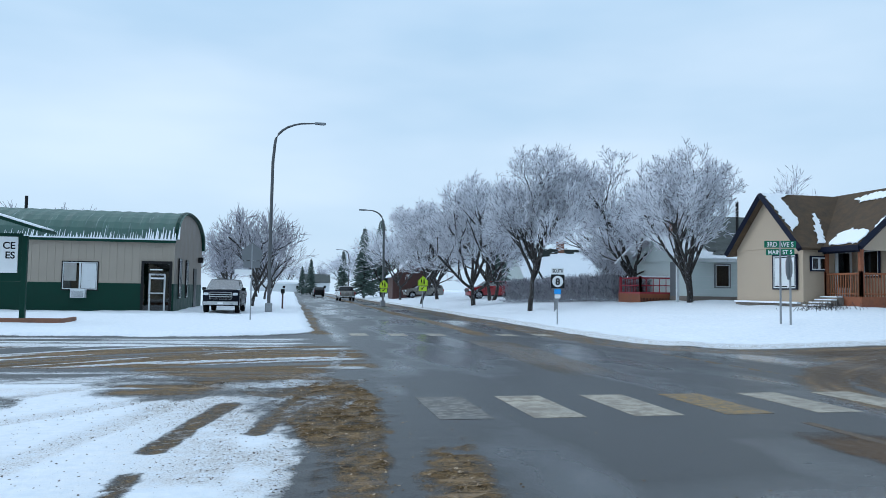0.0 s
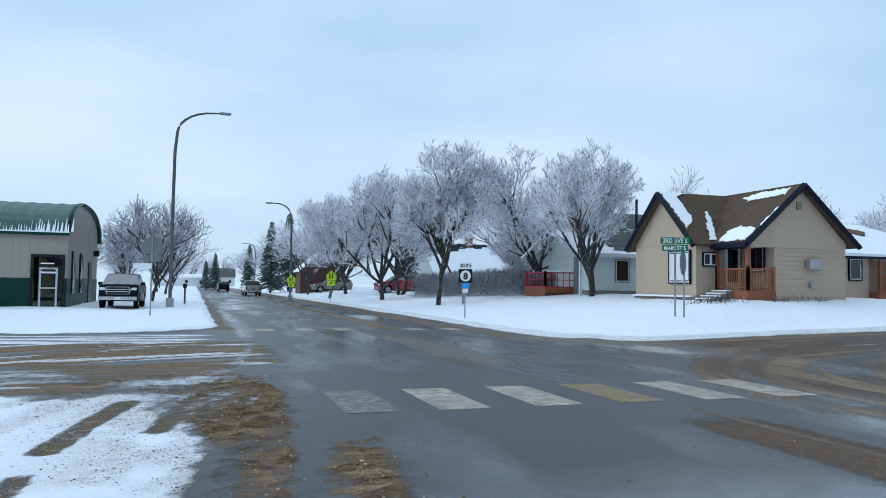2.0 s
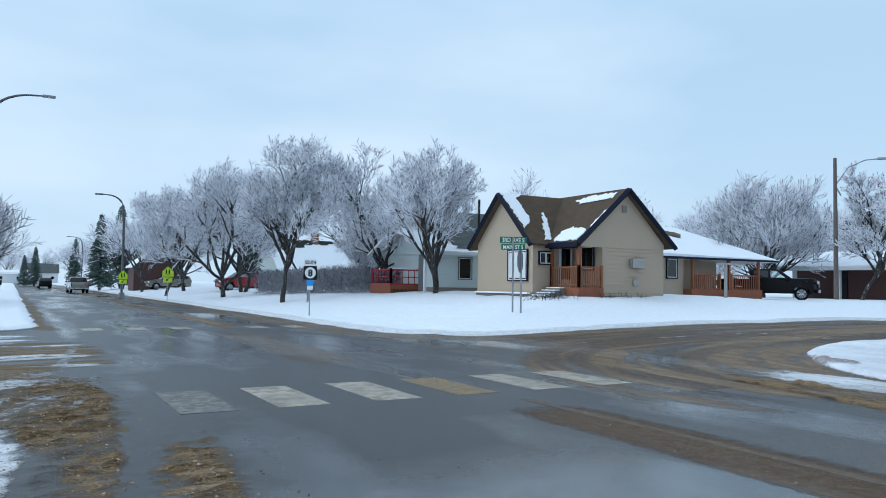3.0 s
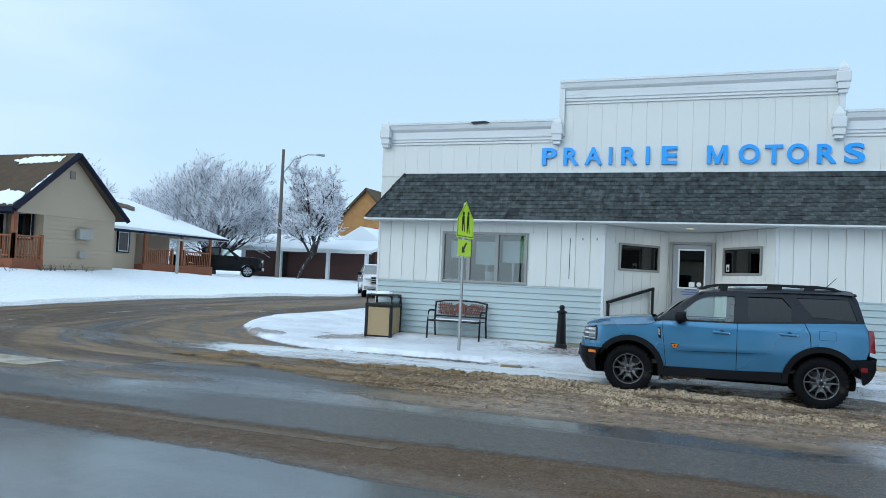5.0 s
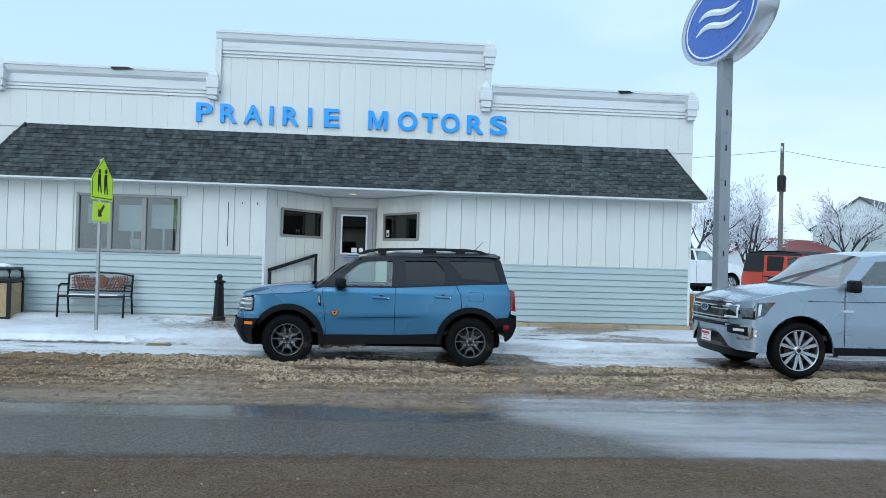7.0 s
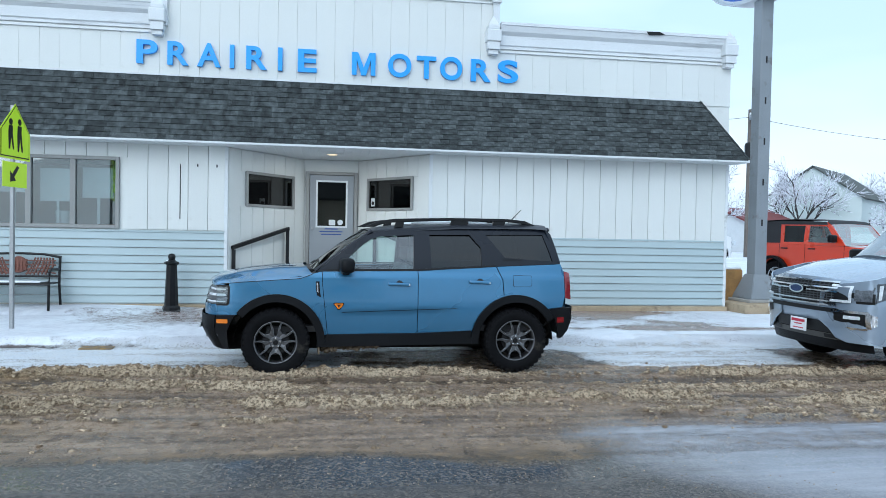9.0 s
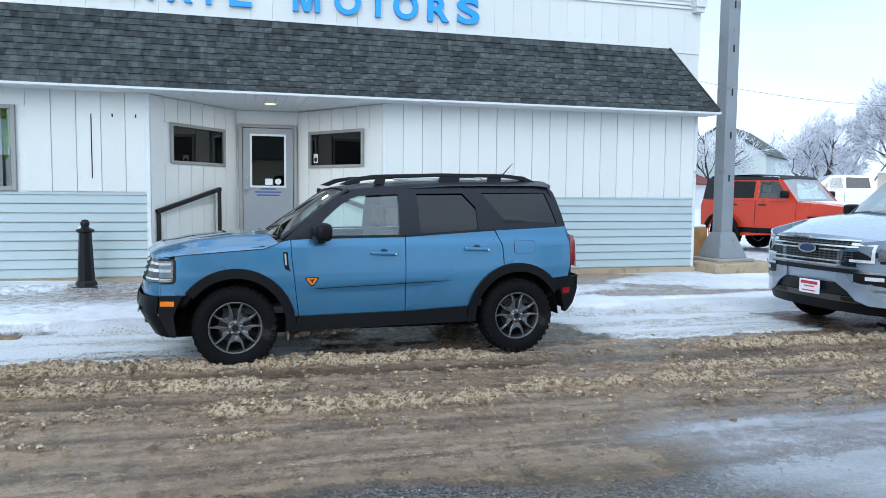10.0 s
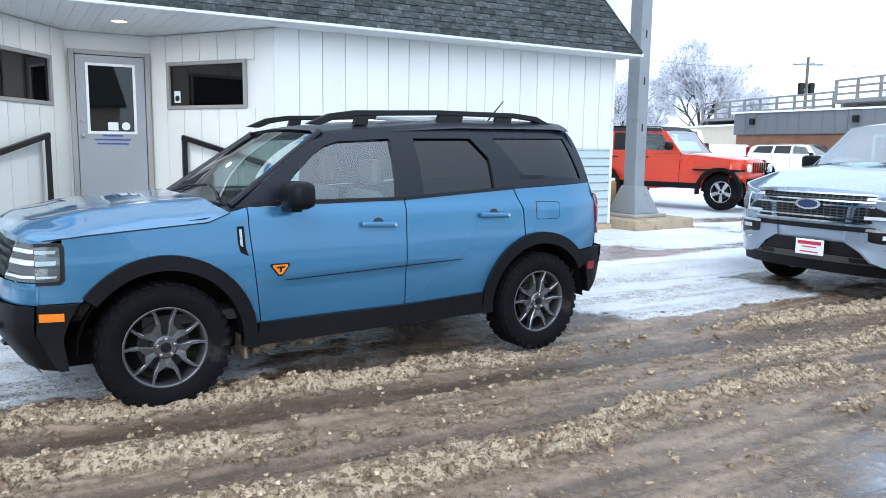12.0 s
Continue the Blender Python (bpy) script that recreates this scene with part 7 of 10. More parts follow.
    for x in (-0.37, 0.37):
        for y in (-1.36, -2.14):
            seat = part("seat", boxes(((x - 0.25, y - 0.05, 0.55), (x + 0.25, y + 0.5, 0.74)), bevel=0.05), SEAT, car)
            bk = boxes(((x - 0.22, -0.06, 0.0), (x + 0.22, 0.06, 0.52)), bevel=0.05)
            part("backrest", bk, SEAT, seat, m=Matrix.Translation((0, y - 0.02, 0.68)) @ Matrix.Rotation(radians(14), 4, "X"))
            part("headrest", boxes(((x - 0.12, y - 0.22, 1.22), (x + 0.12, y - 0.14, 1.40)), bevel=0.038), SEAT, seat, smooth=True)
    return car


U = Vector((12.157 - 12.247, 1.087 + 1.581, 0)).normalized()
HEAD = math.degrees(math.atan2(-U.x, U.y))
blue_suv(pose(12.157 + 0.935 * U.y, 1.07 - 0.935 * U.x, 0.0, 0, 0, HEAD))


def vehicle(m, label, paint, spec, group="", name="suv", category="car"):
    """A plainer car: side sheets with cut arches, a body drawn across from its outline, a cabin with real windows."""
    car = thing(name, m, label, category, group)
    W, wb, r = spec["half"], -spec["base"], spec["tyre"]
    lower, belt = spec["lower"], spec["belt"]
    ca = r + spec.get("arch", 0.07)

    def fx(y, z):
        w = W + 0.012 * math.sin(min(max((z - 0.4) / 0.7, 0), 1) * math.pi)
        if z > belt:
            w -= spec["tumble"] * (z - belt)
        return w - 0.25 * max(spec["tail"] + 0.4 - y, 0) ** 2

    bow_a, bow_b = spec.get("bow", (0.10, 0.22))

    def wide(y, z):
        """The half width along the side, which follows the rounded nose."""
        d = max(spec["nose"] - y, 0.0005)
        q = (-bow_a + math.sqrt(bow_a * bow_a + 4 * bow_b * d)) / (2 * bow_b)
        return fx(y, z) * min(1.0, math.sqrt(q))

    floor = spec["floor"]
    side = lower + [(wb - ca, floor)] + arc(wb, r, ca, 185, -5, 14) + [(-ca, floor)] + arc(0, r, ca, 185, -5, 14) + [(spec["nose"] - 0.12, floor)]
    for s in (-1, 1):
        part("body_side", skin(side, wide, s, 0.10, thick=0.03), paint, car)
        part("cabin_side", skin(spec["cabin"], fx, s, 0.16, holes=spec["windows"], thick=0.03), spec.get("cabin_paint", paint), car)
        for k, w in enumerate(spec["windows"]):
            part("side_window", skin(w, fx, s, 0.2, proud=-0.012, thick=0.003), CAR_GLASS if k == 0 else PRIVACY, car).visible_shadow = False
        part("sill", skin([(-ca, floor + 0.08), (wb + ca, floor + 0.08), (wb + ca, floor - 0.05), (-ca, floor - 0.05)], fx, s, 0.2, proud=0.01), PLASTIC, car)
        if spec.get("flare"):
            for y in (0.0, wb):
                part("arch_trim", skin(arc(y, r, ca + 0.07, 188, -8, 16) + arc(y, r, ca - 0.005, -8, 188, 16), fx, s, 0.08, proud=spec["flare"], thick=0.08), PLASTIC, car)
        for y in (0.0, wb):
            part("wheel_well", sheet(lin(0, math.pi, 10), (0.35, W - 0.03), lambda a, x, y=y, s=s: Vector((s * x, y + (ca - 0.01) * math.cos(a), r + (ca - 0.01) * math.sin(a)))), WELL, car)
            wheel(car, s * (W - 0.125), y, r, spec["rim"], 0.26, spec["spokes"], spec["style"], spec["rim_paint"], spec.get("lugs", 0), s)
        for y0, z0 in spec["handles"]:
            part("handle", boxes(((-0.018, -0.2, -0.015), (0.018, 0, 0.015)), bevel=0.01), spec.get("handle_paint", paint), car, m=Matrix.Translation((s * (fx(y0, z0) + 0.02), y0, z0)))
        y0, z0 = spec["mirror"]
        part("mirror", boxes(((-0.12, -0.06, -0.09), (0.12, 0.06, 0.09)), bevel=0.04), spec.get("mirror_paint", PLASTIC), car, m=Matrix.Translation((s * (fx(y0, z0) + 0.14), y0, z0)), smooth=True)
        for y0 in spec["gaps"]:
            part("door_gap", skin([(y0, belt), (y0 - 0.012, belt), (y0 - 0.012, floor + 0.1), (y0, floor + 0.1)], fx, s, 0.2, proud=0.002), BLACK, car)

    def over(name, chain, mat_, inset=0.0, label=""):
        n = spec.get("columns", 13)
        def fn(v, u):
            k = min(int(v), len(chain) - 2)
            (y0, z0), (y1, z1) = chain[k], chain[k + 1]
            y, z = y0 + (y1 - y0) * (v - k), z0 + (z1 - z0) * (v - k)
            bow = bow_a * u * u + bow_b * u * u * u * u
            y += -bow * min(1, max(0, (y - spec["nose"] + 0.9) / 0.7)) if y > spec["nose"] - 0.9 else 0.07 * u ** 4 if y < spec["tail"] + 0.25 else 0
            if name == "windscreen":
                y += spec.get("screen_bow", 0.0) * (1 - u * u) * (1 - v / (len(chain) - 1))
            return Vector((u * (fx(y, z) - inset), y, z + spec.get("crown", 0.03) * (1 - u * u)))
        return part(name, sheet([k / 2 for k in range(2 * len(chain) - 1)], lin(-1, 1, n), fn), mat_, car, label)

    for nm, chain, mt in spec["over"]:
        o = over(nm, chain, paint if mt is None else mt, 0.0)
        if mt in (CAR_GLASS, PRIVACY, SCREEN, TINTED_SCREEN):
            o.visible_shadow = False
    part("underbody", boxes(((-W + 0.25, spec["tail"] + 0.2, floor - 0.04), (W - 0.25, spec["nose"] - 0.25, floor + 0.2)), bevel=0.03), WELL, car)
    cy = spec["seat"]
    for x in (-0.42, 0.42):
        part("seat", boxes(((x - 0.25, cy - 0.12, 0.75), (x + 0.25, cy + 0.05, belt + 0.18)), bevel=0.06), SEAT, car)
        part("headrest", boxes(((x - 0.13, cy - 0.14, belt + 0.2), (x + 0.13, cy - 0.04, belt + 0.40)), bevel=0.04), SEAT, car)
    part("cabin_floor", boxes(((-W + 0.1, spec["tail"] + 0.3, 0.55), (W - 0.1, -0.4, 0.62))), DASH, car)
    part("dashboard", boxes(((-W + 0.15, cy + 0.55, 0.8), (W - 0.15, cy + 0.95, belt - 0.02)), bevel=0.05), DASH, car)
    return car, wide


LARGE = dict(half=1.0, base=3.11, tyre=0.405, nose=0.97, tail=-4.33, belt=1.33, tumble=0.36, floor=0.38, rim=0.30, spokes=6, style="pair", rim_paint=BRIGHT_RIM, arch=0.105, screen_bow=0.40,
             lower=[(0.90, 0.42), (0.955, 0.62), (0.95, 0.95), (0.88, 1.07), (0.60, 1.155), (0.20, 1.245), (-0.20, 1.305), (-0.55, 1.335), (-3.9, 1.37), (-4.26, 1.33), (-4.32, 0.9), (-4.30, 0.45)],
             cabin=[(-0.56, 1.337), (-3.9, 1.373), (-4.26, 1.335), (-4.12, 1.72), (-3.8, 1.82), (-1.40, 1.84), (-1.02, 1.79)],
             windows=([(-0.84, 1.375), (-1.22, 1.73), (-1.82, 1.77), (-1.80, 1.385)], [(-1.92, 1.387), (-1.92, 1.77), (-2.78, 1.77), (-2.80, 1.395)], [(-2.92, 1.40), (-2.90, 1.77), (-3.78, 1.75), (-4.0, 1.42)]),
             handles=((-1.55, 1.17), (-2.6, 1.19)), mirror=(-0.72, 1.36), gaps=(-0.66, -1.86, -2.86), seat=-1.75,
             over=(("nose", [(0.90, 0.42), (0.955, 0.62), (0.95, 0.95), (0.88, 1.07)], None), ("hood", [(0.88, 1.07), (0.60, 1.155), (0.20, 1.245), (-0.20, 1.305), (-0.55, 1.335)], None),
                   ("windscreen", [(-0.56, 1.33), (-0.80, 1.57), (-1.02, 1.79)], TINTED_SCREEN), ("roof", [(-1.02, 1.79), (-1.40, 1.84), (-2.6, 1.87), (-3.8, 1.82)], None),
                   ("rear_window", [(-3.8, 1.82), (-4.12, 1.72), (-4.26, 1.33)], PRIVACY), ("tailgate", [(-4.26, 1.33), (-4.32, 0.9), (-4.30, 0.42)], None)))


MESH_BAR = plain("dark_chrome_mesh", (0.09, 0.093, 0.10), 0.3, metal=0.6, vary=0.1, bump=0.0)


BRONZE = plain("dark_bronze_plastic", (0.055, 0.050, 0.045), 0.35, vary=0.15, bump=0.05)


def silver_suv(m):
    SILVER = car_paint("ice_silver_paint", (0.31, 0.37, 0.45), 0.5)
    spec = dict(LARGE, crown=0.055, columns=41, bow=(0.07, 0.22))
    car, fx = vehicle(m, "large silver SUV with a chrome mesh grille and a paper plate", SILVER, spec, "cars parked at the kerb")

    def face(name, x0, x1, z0, z1, mat_, out, parent=None, n=10, label=""):
        def fn(x, z):
            u = min(abs(x) / 1.005, 1.0)
            y = interp(z - 0.055 * (1 - u * u), [(0.2, 0.84), (0.42, 0.90), (0.62, 0.955), (0.95, 0.95), (1.10, 0.88), (1.2, 0.80)])
            return Vector((x * (1 + out * u * u), y - 0.07 * u * u - 0.22 * u ** 4 + out, z))
        return part(name, sheet(lin(x0, x1, n), lin(z0, z1, 5), fn), mat_, parent or car, label)

    g = face("grille", -0.62, 0.62, 0.80, 1.07, BLACK, 0.015, label="black mesh grille with chrome bars")
    for z in (0.79, 0.835, 0.955, 1.00, 1.07):
        face("grille_bar", -0.64, 0.64, z, z + 0.018, CHROME, 0.035, g, 16)
    for k in range(18):
        x = -0.58 + k * 0.068
        face("grille_link", x, x + 0.014, 0.82, 1.07, MESH_BAR, 0.026, g, 2)
    for z in (0.865, 0.895, 0.925, 1.03):
        face("grille_link", -0.6, 0.6, z, z + 0.010, MESH_BAR, 0.027, g, 12)
    em = bmesh.new()
    for k in range(28):
        a = 2 * math.pi * k / 28
        em.verts.new((0.145 * math.cos(a), 0.0, 0.058 * math.sin(a)))
    em.verts.ensure_lookup_table()
    em.faces.new(em.verts[:])
    e = part("emblem", em, CHROME, car, "oval chrome emblem", m=Matrix.Translation((0, 1.005, 0.965)))
    em = bmesh.new()
    for k in range(28):
        a = 2 * math.pi * k / 28
        em.verts.new((0.108 * math.cos(a), 0.004, 0.041 * math.sin(a)))
    em.verts.ensure_lookup_table()
    em.faces.new(em.verts[:])
    part("emblem_field", em, plain("dark_blue_enamel", (0.03, 0.05, 0.13), 0.2, bump=0.0), e)
    for s in (-1, 1):
        h = face("headlamp", s * 0.60, s * 0.99, 0.84, 1.06, BLACK, 0.014, label="wide clear headlamp")
        face("lamp_bar", s * 0.56, s * 0.80, 0.845, 0.875, LENS, 0.038, h, 6)
        face("lamp_bar", s * 0.56, s * 0.80, 1.025, 1.055, LENS, 0.038, h, 6)
        face("lamp_bar", s * 0.77, s * 0.80, 0.875, 1.025, LENS, 0.038, h, 3)
        face("lamp_lens", s * 0.82, s * 0.97, 0.87, 1.04, SMOKED, 0.024, h, 5)
        part("lamp_side", skin([(0.66, 1.08), (0.40, 1.10), (0.55, 0.90), (0.68, 0.86)], fx, s, 0.05, proud=0.004), SMOKED, h)
        part("lamp_bar", skin([(0.64, 1.06), (0.59, 1.065), (0.62, 0.90), (0.66, 0.89)], fx, s, 0.05, proud=0.007), LENS, h)
        part("lamp_marker", skin([(0.46, 1.088), (0.385, 1.095), (0.45, 1.03)], fx, s, 0.03, proud=0.007), TAIL, h)
        f = face("fog_housing", s * 0.60, s * 0.95, 0.55, 0.735, BLACK, 0.018, label="black fog lamp housing in a chrome frame")
        face("fog_bar", s * 0.58, s * 0.95, 0.725, 0.755, CHROME, 0.032, f, 8)
        face("fog_bar", s * 0.68, s * 0.93, 0.535, 0.560, CHROME, 0.032, f, 8)
        face("fog_bar", s * 0.925, s * 0.965, 0.555, 0.735, CHROME, 0.032, f, 4)
        face("fog_lamp", s * 0.72, s * 0.88, 0.655, 0.695, LENS, 0.028, f, 5)
        part("flank", skin([(0.74, 0.56), (0.66, 0.60), (0.66, 0.70), (0.74, 0.73)], fx, s, 0.03, proud=0.004), CHROME, f)
    face("bumper_slot", -0.66, 0.66, 0.715, 0.765, BLACK, 0.018)
    face("bumper_intake", -0.55, 0.55, 0.46, 0.60, BLACK, 0.018)
    face("skid_plate", -0.72, 0.72, 0.385, 0.455, BRONZE, 0.026)
    for s in (-1, 1):
        face("tow_slot", s * 0.42, s * 0.60, 0.40, 0.445, BLACK, 0.032, n=4)
        part("body_line", skin([(-0.10, 1.128), (-4.05, 1.165), (-4.05, 1.153), (-0.10, 1.119)], fx, s, 0.2, proud=0.003), BLACK, car)
        part("fender_badge", skin([(-0.62, 1.01), (-0.80, 1.01), (-0.80, 0.975), (-0.62, 0.975)], fx, s, 0.1, proud=0.008), CHROME, car)
        part("running_board", skin([(-0.55, 0.35), (-2.58, 0.35), (-2.58, 0.315), (-0.55, 0.315)], fx, s, 0.2, proud=0.05), ALUMINIUM, car)
    face("chin", -0.95, 0.95, 0.27, 0.41, PLASTIC, 0.02)
    pl = part("licence_plate", boxes(((-0.205, 0.985, 0.44), (0.105, 0.997, 0.60)), bevel=0.003), SIGN_WHITE, car, "white paper dealer plate")
    red = plain("red_print", (0.5, 0.03, 0.06), 0.5, bump=0.0)
    for z, h, w in ((0.545, 0.035, 0.26), (0.515, 0.012, 0.16), (0.465, 0.012, 0.2)):
        part("plate_print", boxes(((-0.05 - w / 2, 0.9975, z), (-0.05 + w / 2, 1.0, z + h))), red, pl)
    part("windscreen_sticker", boxes(((0.05, -1.13, 1.69), (0.30, -1.10, 1.725)), bevel=0.005), AMBER, car, "orange price sticker")
    return car


silver_suv(pose(12.66, -6.345, 0.0, 0, 0, 0.0))


JEEP_RED = car_paint("orange_red_paint", (0.62, 0.045, 0.012), 0.05)
SOFT_TOP = plain("black_soft_top", (0.022, 0.022, 0.025), 0.8, vary=0.2, bump=0.2)
BOXY = dict(half=0.80, base=3.0, tyre=0.40, nose=0.52, tail=-3.78, belt=1.25, tumble=0.16, floor=0.50, rim=0.24, spokes=5, style="single", rim_paint=BRIGHT_RIM, lugs=26, flare=0.13, crown=0.025,
            lower=[(0.50, 0.62), (0.52, 1.0), (0.42, 1.10), (-0.3, 1.18), (-0.95, 1.22), (-3.70, 1.25), (-3.76, 1.1), (-3.74, 0.6)], cabin_paint=JEEP_RED,
            cabin=[(-0.95, 1.225), (-3.70, 1.255), (-3.62, 1.80), (-2.9, 1.84), (-1.55, 1.80), (-1.42, 1.74)],
            windows=([(-1.22, 1.30), (-1.52, 1.70), (-2.02, 1.71), (-2.02, 1.30)], [(-2.14, 1.30), (-2.14, 1.71), (-2.78, 1.72), (-2.74, 1.30)], [(-2.88, 1.31), (-2.90, 1.72), (-3.55, 1.73), (-3.60, 1.31)]),
            handles=((-1.78, 1.14), (-2.60, 1.14)), handle_paint=BLACK, mirror=(-1.22, 1.40), gaps=(-0.98, -2.08, -2.86), seat=-1.95,
            over=(("nose", [(0.50, 0.62), (0.52, 1.0), (0.42, 1.10)], None), ("hood", [(0.42, 1.10), (0.1, 1.16), (-0.3, 1.18), (-0.95, 1.22)], None), ("windscreen", [(-0.97, 1.23), (-1.2, 1.48), (-1.42, 1.74)], SCREEN),
                  ("soft_top", [(-1.42, 1.745), (-1.55, 1.83), (-2.5, 1.88), (-3.55, 1.85), (-3.66, 1.70)], SOFT_TOP), ("rear_window", [(-3.66, 1.70), (-3.70, 1.25)], PRIVACY), ("tailgate", [(-3.70, 1.25), (-3.76, 1.1), (-3.74, 0.6)], None)))


def red_offroader(m):
    car, fx = vehicle(m, "bright red off-road car with a black soft top", JEEP_RED, BOXY, "cars on the dealer's lot", "offroad_car")
    for s in (-1, 1):
        part("top_side", skin([(-2.84, 1.27), (-3.68, 1.27), (-3.62, 1.79), (-2.90, 1.82)], fx, s, 0.2, proud=0.006), SOFT_TOP, car)
        part("top_rail", skin([(-1.50, 1.735), (-3.64, 1.755), (-3.62, 1.80), (-2.9, 1.845), (-1.55, 1.81)], fx, s, 0.1, proud=0.008), SOFT_TOP, car)
        part("headlamp", lathe([(0.001, 0.545), (0.085, 0.54), (0.095, 0.50)], 20, "y", (s * 0.56, 0, 0.93)), LENS, car)
        part("fender_top", boxes(((min(s * 0.62, s * 0.93), -0.62, 0.86), (max(s * 0.62, s * 0.93), 0.45, 0.90)), bevel=0.015), PLASTIC, car)
        part("hinge", boxes(((min(s * 0.80, s * 0.825), -1.04, 1.08), (max(s * 0.80, s * 0.825), -0.92, 1.12)), bevel=0.006), JEEP_RED, car)
        part("hinge", boxes(((min(s * 0.80, s * 0.825), -1.04, 0.78), (max(s * 0.80, s * 0.825), -0.92, 0.82)), bevel=0.006), JEEP_RED, car)
    for k in range(7):
        x = -0.36 + 0.12 * k
        part("grille_slot", boxes(((x - 0.024, 0.515, 0.82), (x + 0.024, 0.530, 1.06)), bevel=0.012), BLACK, car)
    part("bumper", boxes(((-0.80, 0.55, 0.55), (0.80, 0.78, 0.72)), bevel=0.03), PLASTIC, car)
    part("hood_snow", prism([(0.38, 1.125), (-0.1, 1.195), (-0.8, 1.245), (-0.8, 1.235), (0.38, 1.115)], "x", -0.45, 0.5), SNOW, car, "thin snow on the hood")
    part("spare_wheel", lathe([(0.001, -3.98), (0.36, -3.98), (0.39, -3.94), (0.39, -3.82), (0.001, -3.80)], 32, "y", (0.1, 0, 0.98)), RUBBER, car)


red_offroader(pose(19.29, -12.61, ground_at(20.6, -12.5) + 0.03, 0, 0, 105))

TRUCK = dict(half=1.0, base=3.68, tyre=0.41, nose=0.95, tail=-4.9, belt=1.33, tumble=0.34, floor=0.46, rim=0.27, spokes=6, style="pair", rim_paint=BRIGHT_RIM,
             lower=[(0.90, 0.45), (0.95, 0.62), (0.95, 1.22), (0.86, 1.31), (-0.55, 1.34), (-2.95, 1.35), (-3.0, 1.30), (-4.85, 1.30), (-4.9, 1.25), (-4.9, 0.5)],
             cabin=[(-0.55, 1.345), (-2.98, 1.36), (-2.90, 1.85), (-2.7, 1.92), (-1.5, 1.94), (-1.25, 1.88)],
             windows=([(-0.90, 1.39), (-1.35, 1.81), (-1.75, 1.85), (-1.75, 1.40)], [(-1.87, 1.40), (-1.87, 1.85), (-2.72, 1.83), (-2.78, 1.41)]),
             handles=((-1.5, 1.12), (-2.5, 1.13)), mirror=(-0.85, 1.38), gaps=(-0.62, -1.81, -2.96), seat=-1.7,
             over=(("nose", [(0.90, 0.45), (0.95, 0.62), (0.95, 1.22), (0.86, 1.31)], None), ("hood", [(0.86, 1.31), (0.3, 1.335), (-0.5, 1.345)], None), ("windscreen", [(-0.52, 1.34), (-0.9, 1.61), (-1.25, 1.88)], TINTED_SCREEN),
                   ("roof", [(-1.25, 1.88), (-1.5, 1.94), (-2.7, 1.92), (-2.90, 1.85)], None), ("rear_window", [(-2.90, 1.85), (-2.98, 1.36)], PRIVACY), ("bed_floor", [(-3.0, 0.85), (-4.85, 0.85)], PLASTIC), ("tailgate", [(-4.85, 1.30), (-4.9, 1.25), (-4.9, 0.5)], None)))
NAVY = car_paint("dark_navy_paint", (0.004, 0.006, 0.012), 0.0, 0.02, 0.12)
BLACK_CAR = car_paint("black_car_paint", (0.005, 0.005, 0.006), 0.0, 0.05, 0.15)
WHITE_CAR = car_paint("white_car_paint", (0.76, 0.77, 0.78), 0.0)
TAN_CAR = car_paint("pewter_car_paint", (0.20, 0.19, 0.17), 0.4)
RED_CAR = car_paint("dark_red_car_paint", (0.28, 0.015, 0.02), 0.2)


DULL_CHROME = plain("dull_chrome", (0.48, 0.49, 0.50), 0.28, metal=0.85, vary=0.1, bump=0.0)


def pickup(m, label, paint, group=""):
    car, fx = vehicle(m, label, paint, TRUCK, group, "pickup_truck", "pickup")
    part("grille", boxes(((-0.55, 0.94, 0.80), (0.55, 0.985, 1.20)), bevel=0.03), BLACK, car)
    part("grille_bar", boxes(((-0.60, 0.955, 1.18), (0.60, 1.0, 1.21)), ((-0.60, 0.955, 0.80), (0.60, 1.0, 0.82)), ((-0.60, 0.955, 0.82), (-0.57, 1.0, 1.18)), ((0.57, 0.955, 0.82), (0.60, 1.0, 1.18)), bevel=0.01), DULL_CHROME, car, "chrome grille surround")
    for z in (0.92, 1.04):
        part("grille_bar", boxes(((-0.64, 0.96, z), (0.64, 1.0, z + 0.045)), bevel=0.008), DULL_CHROME, car)
    part("front_bumper", boxes(((-0.97, 0.92, 0.48), (0.97, 1.06, 0.68)), bevel=0.03), DULL_CHROME, car, "chrome bumper")
    part("licence_plate", boxes(((-0.15, 1.06, 0.52), (0.15, 1.07, 0.63))), SIGN_WHITE, car)
    part("rear_bumper", boxes(((-0.95, -5.02, 0.5), (0.95, -4.86, 0.66)), bevel=0.03), DULL_CHROME, car)
    for s in (-1, 1):
        part("headlamp", boxes(((min(s * 0.66, s * 0.94), 0.86, 1.02), (max(s * 0.66, s * 0.94), 0.965, 1.17)), bevel=0.03), LENS, car)
        part("tail_lamp", boxes(((min(s * 0.86, s * 1.0), -4.925, 0.85), (max(s * 0.86, s * 1.0), -4.8, 1.22)), bevel=0.02), TAIL, car)
    return car


def plain_suv(m, label, paint, group="", **more):
    spec = dict(LARGE, **more)
    car, fx = vehicle(m, label, paint, spec, group)
    part("grille", boxes(((-0.5, 0.935, 0.75), (0.5, 0.985, 1.0)), bevel=0.03), BLACK, car)
    for s in (-1, 1):
        part("headlamp", boxes(((min(s * 0.58, s * 0.95), 0.82, 0.84), (max(s * 0.58, s * 0.95), 0.955, 1.02)), bevel=0.03), LENS, car)
        part("tail_lamp", boxes(((min(s * 0.82, s * 0.98), -4.36, 0.95), (max(s * 0.82, s * 0.98), -4.2, 1.25)), bevel=0.02), TAIL, car)
    return car


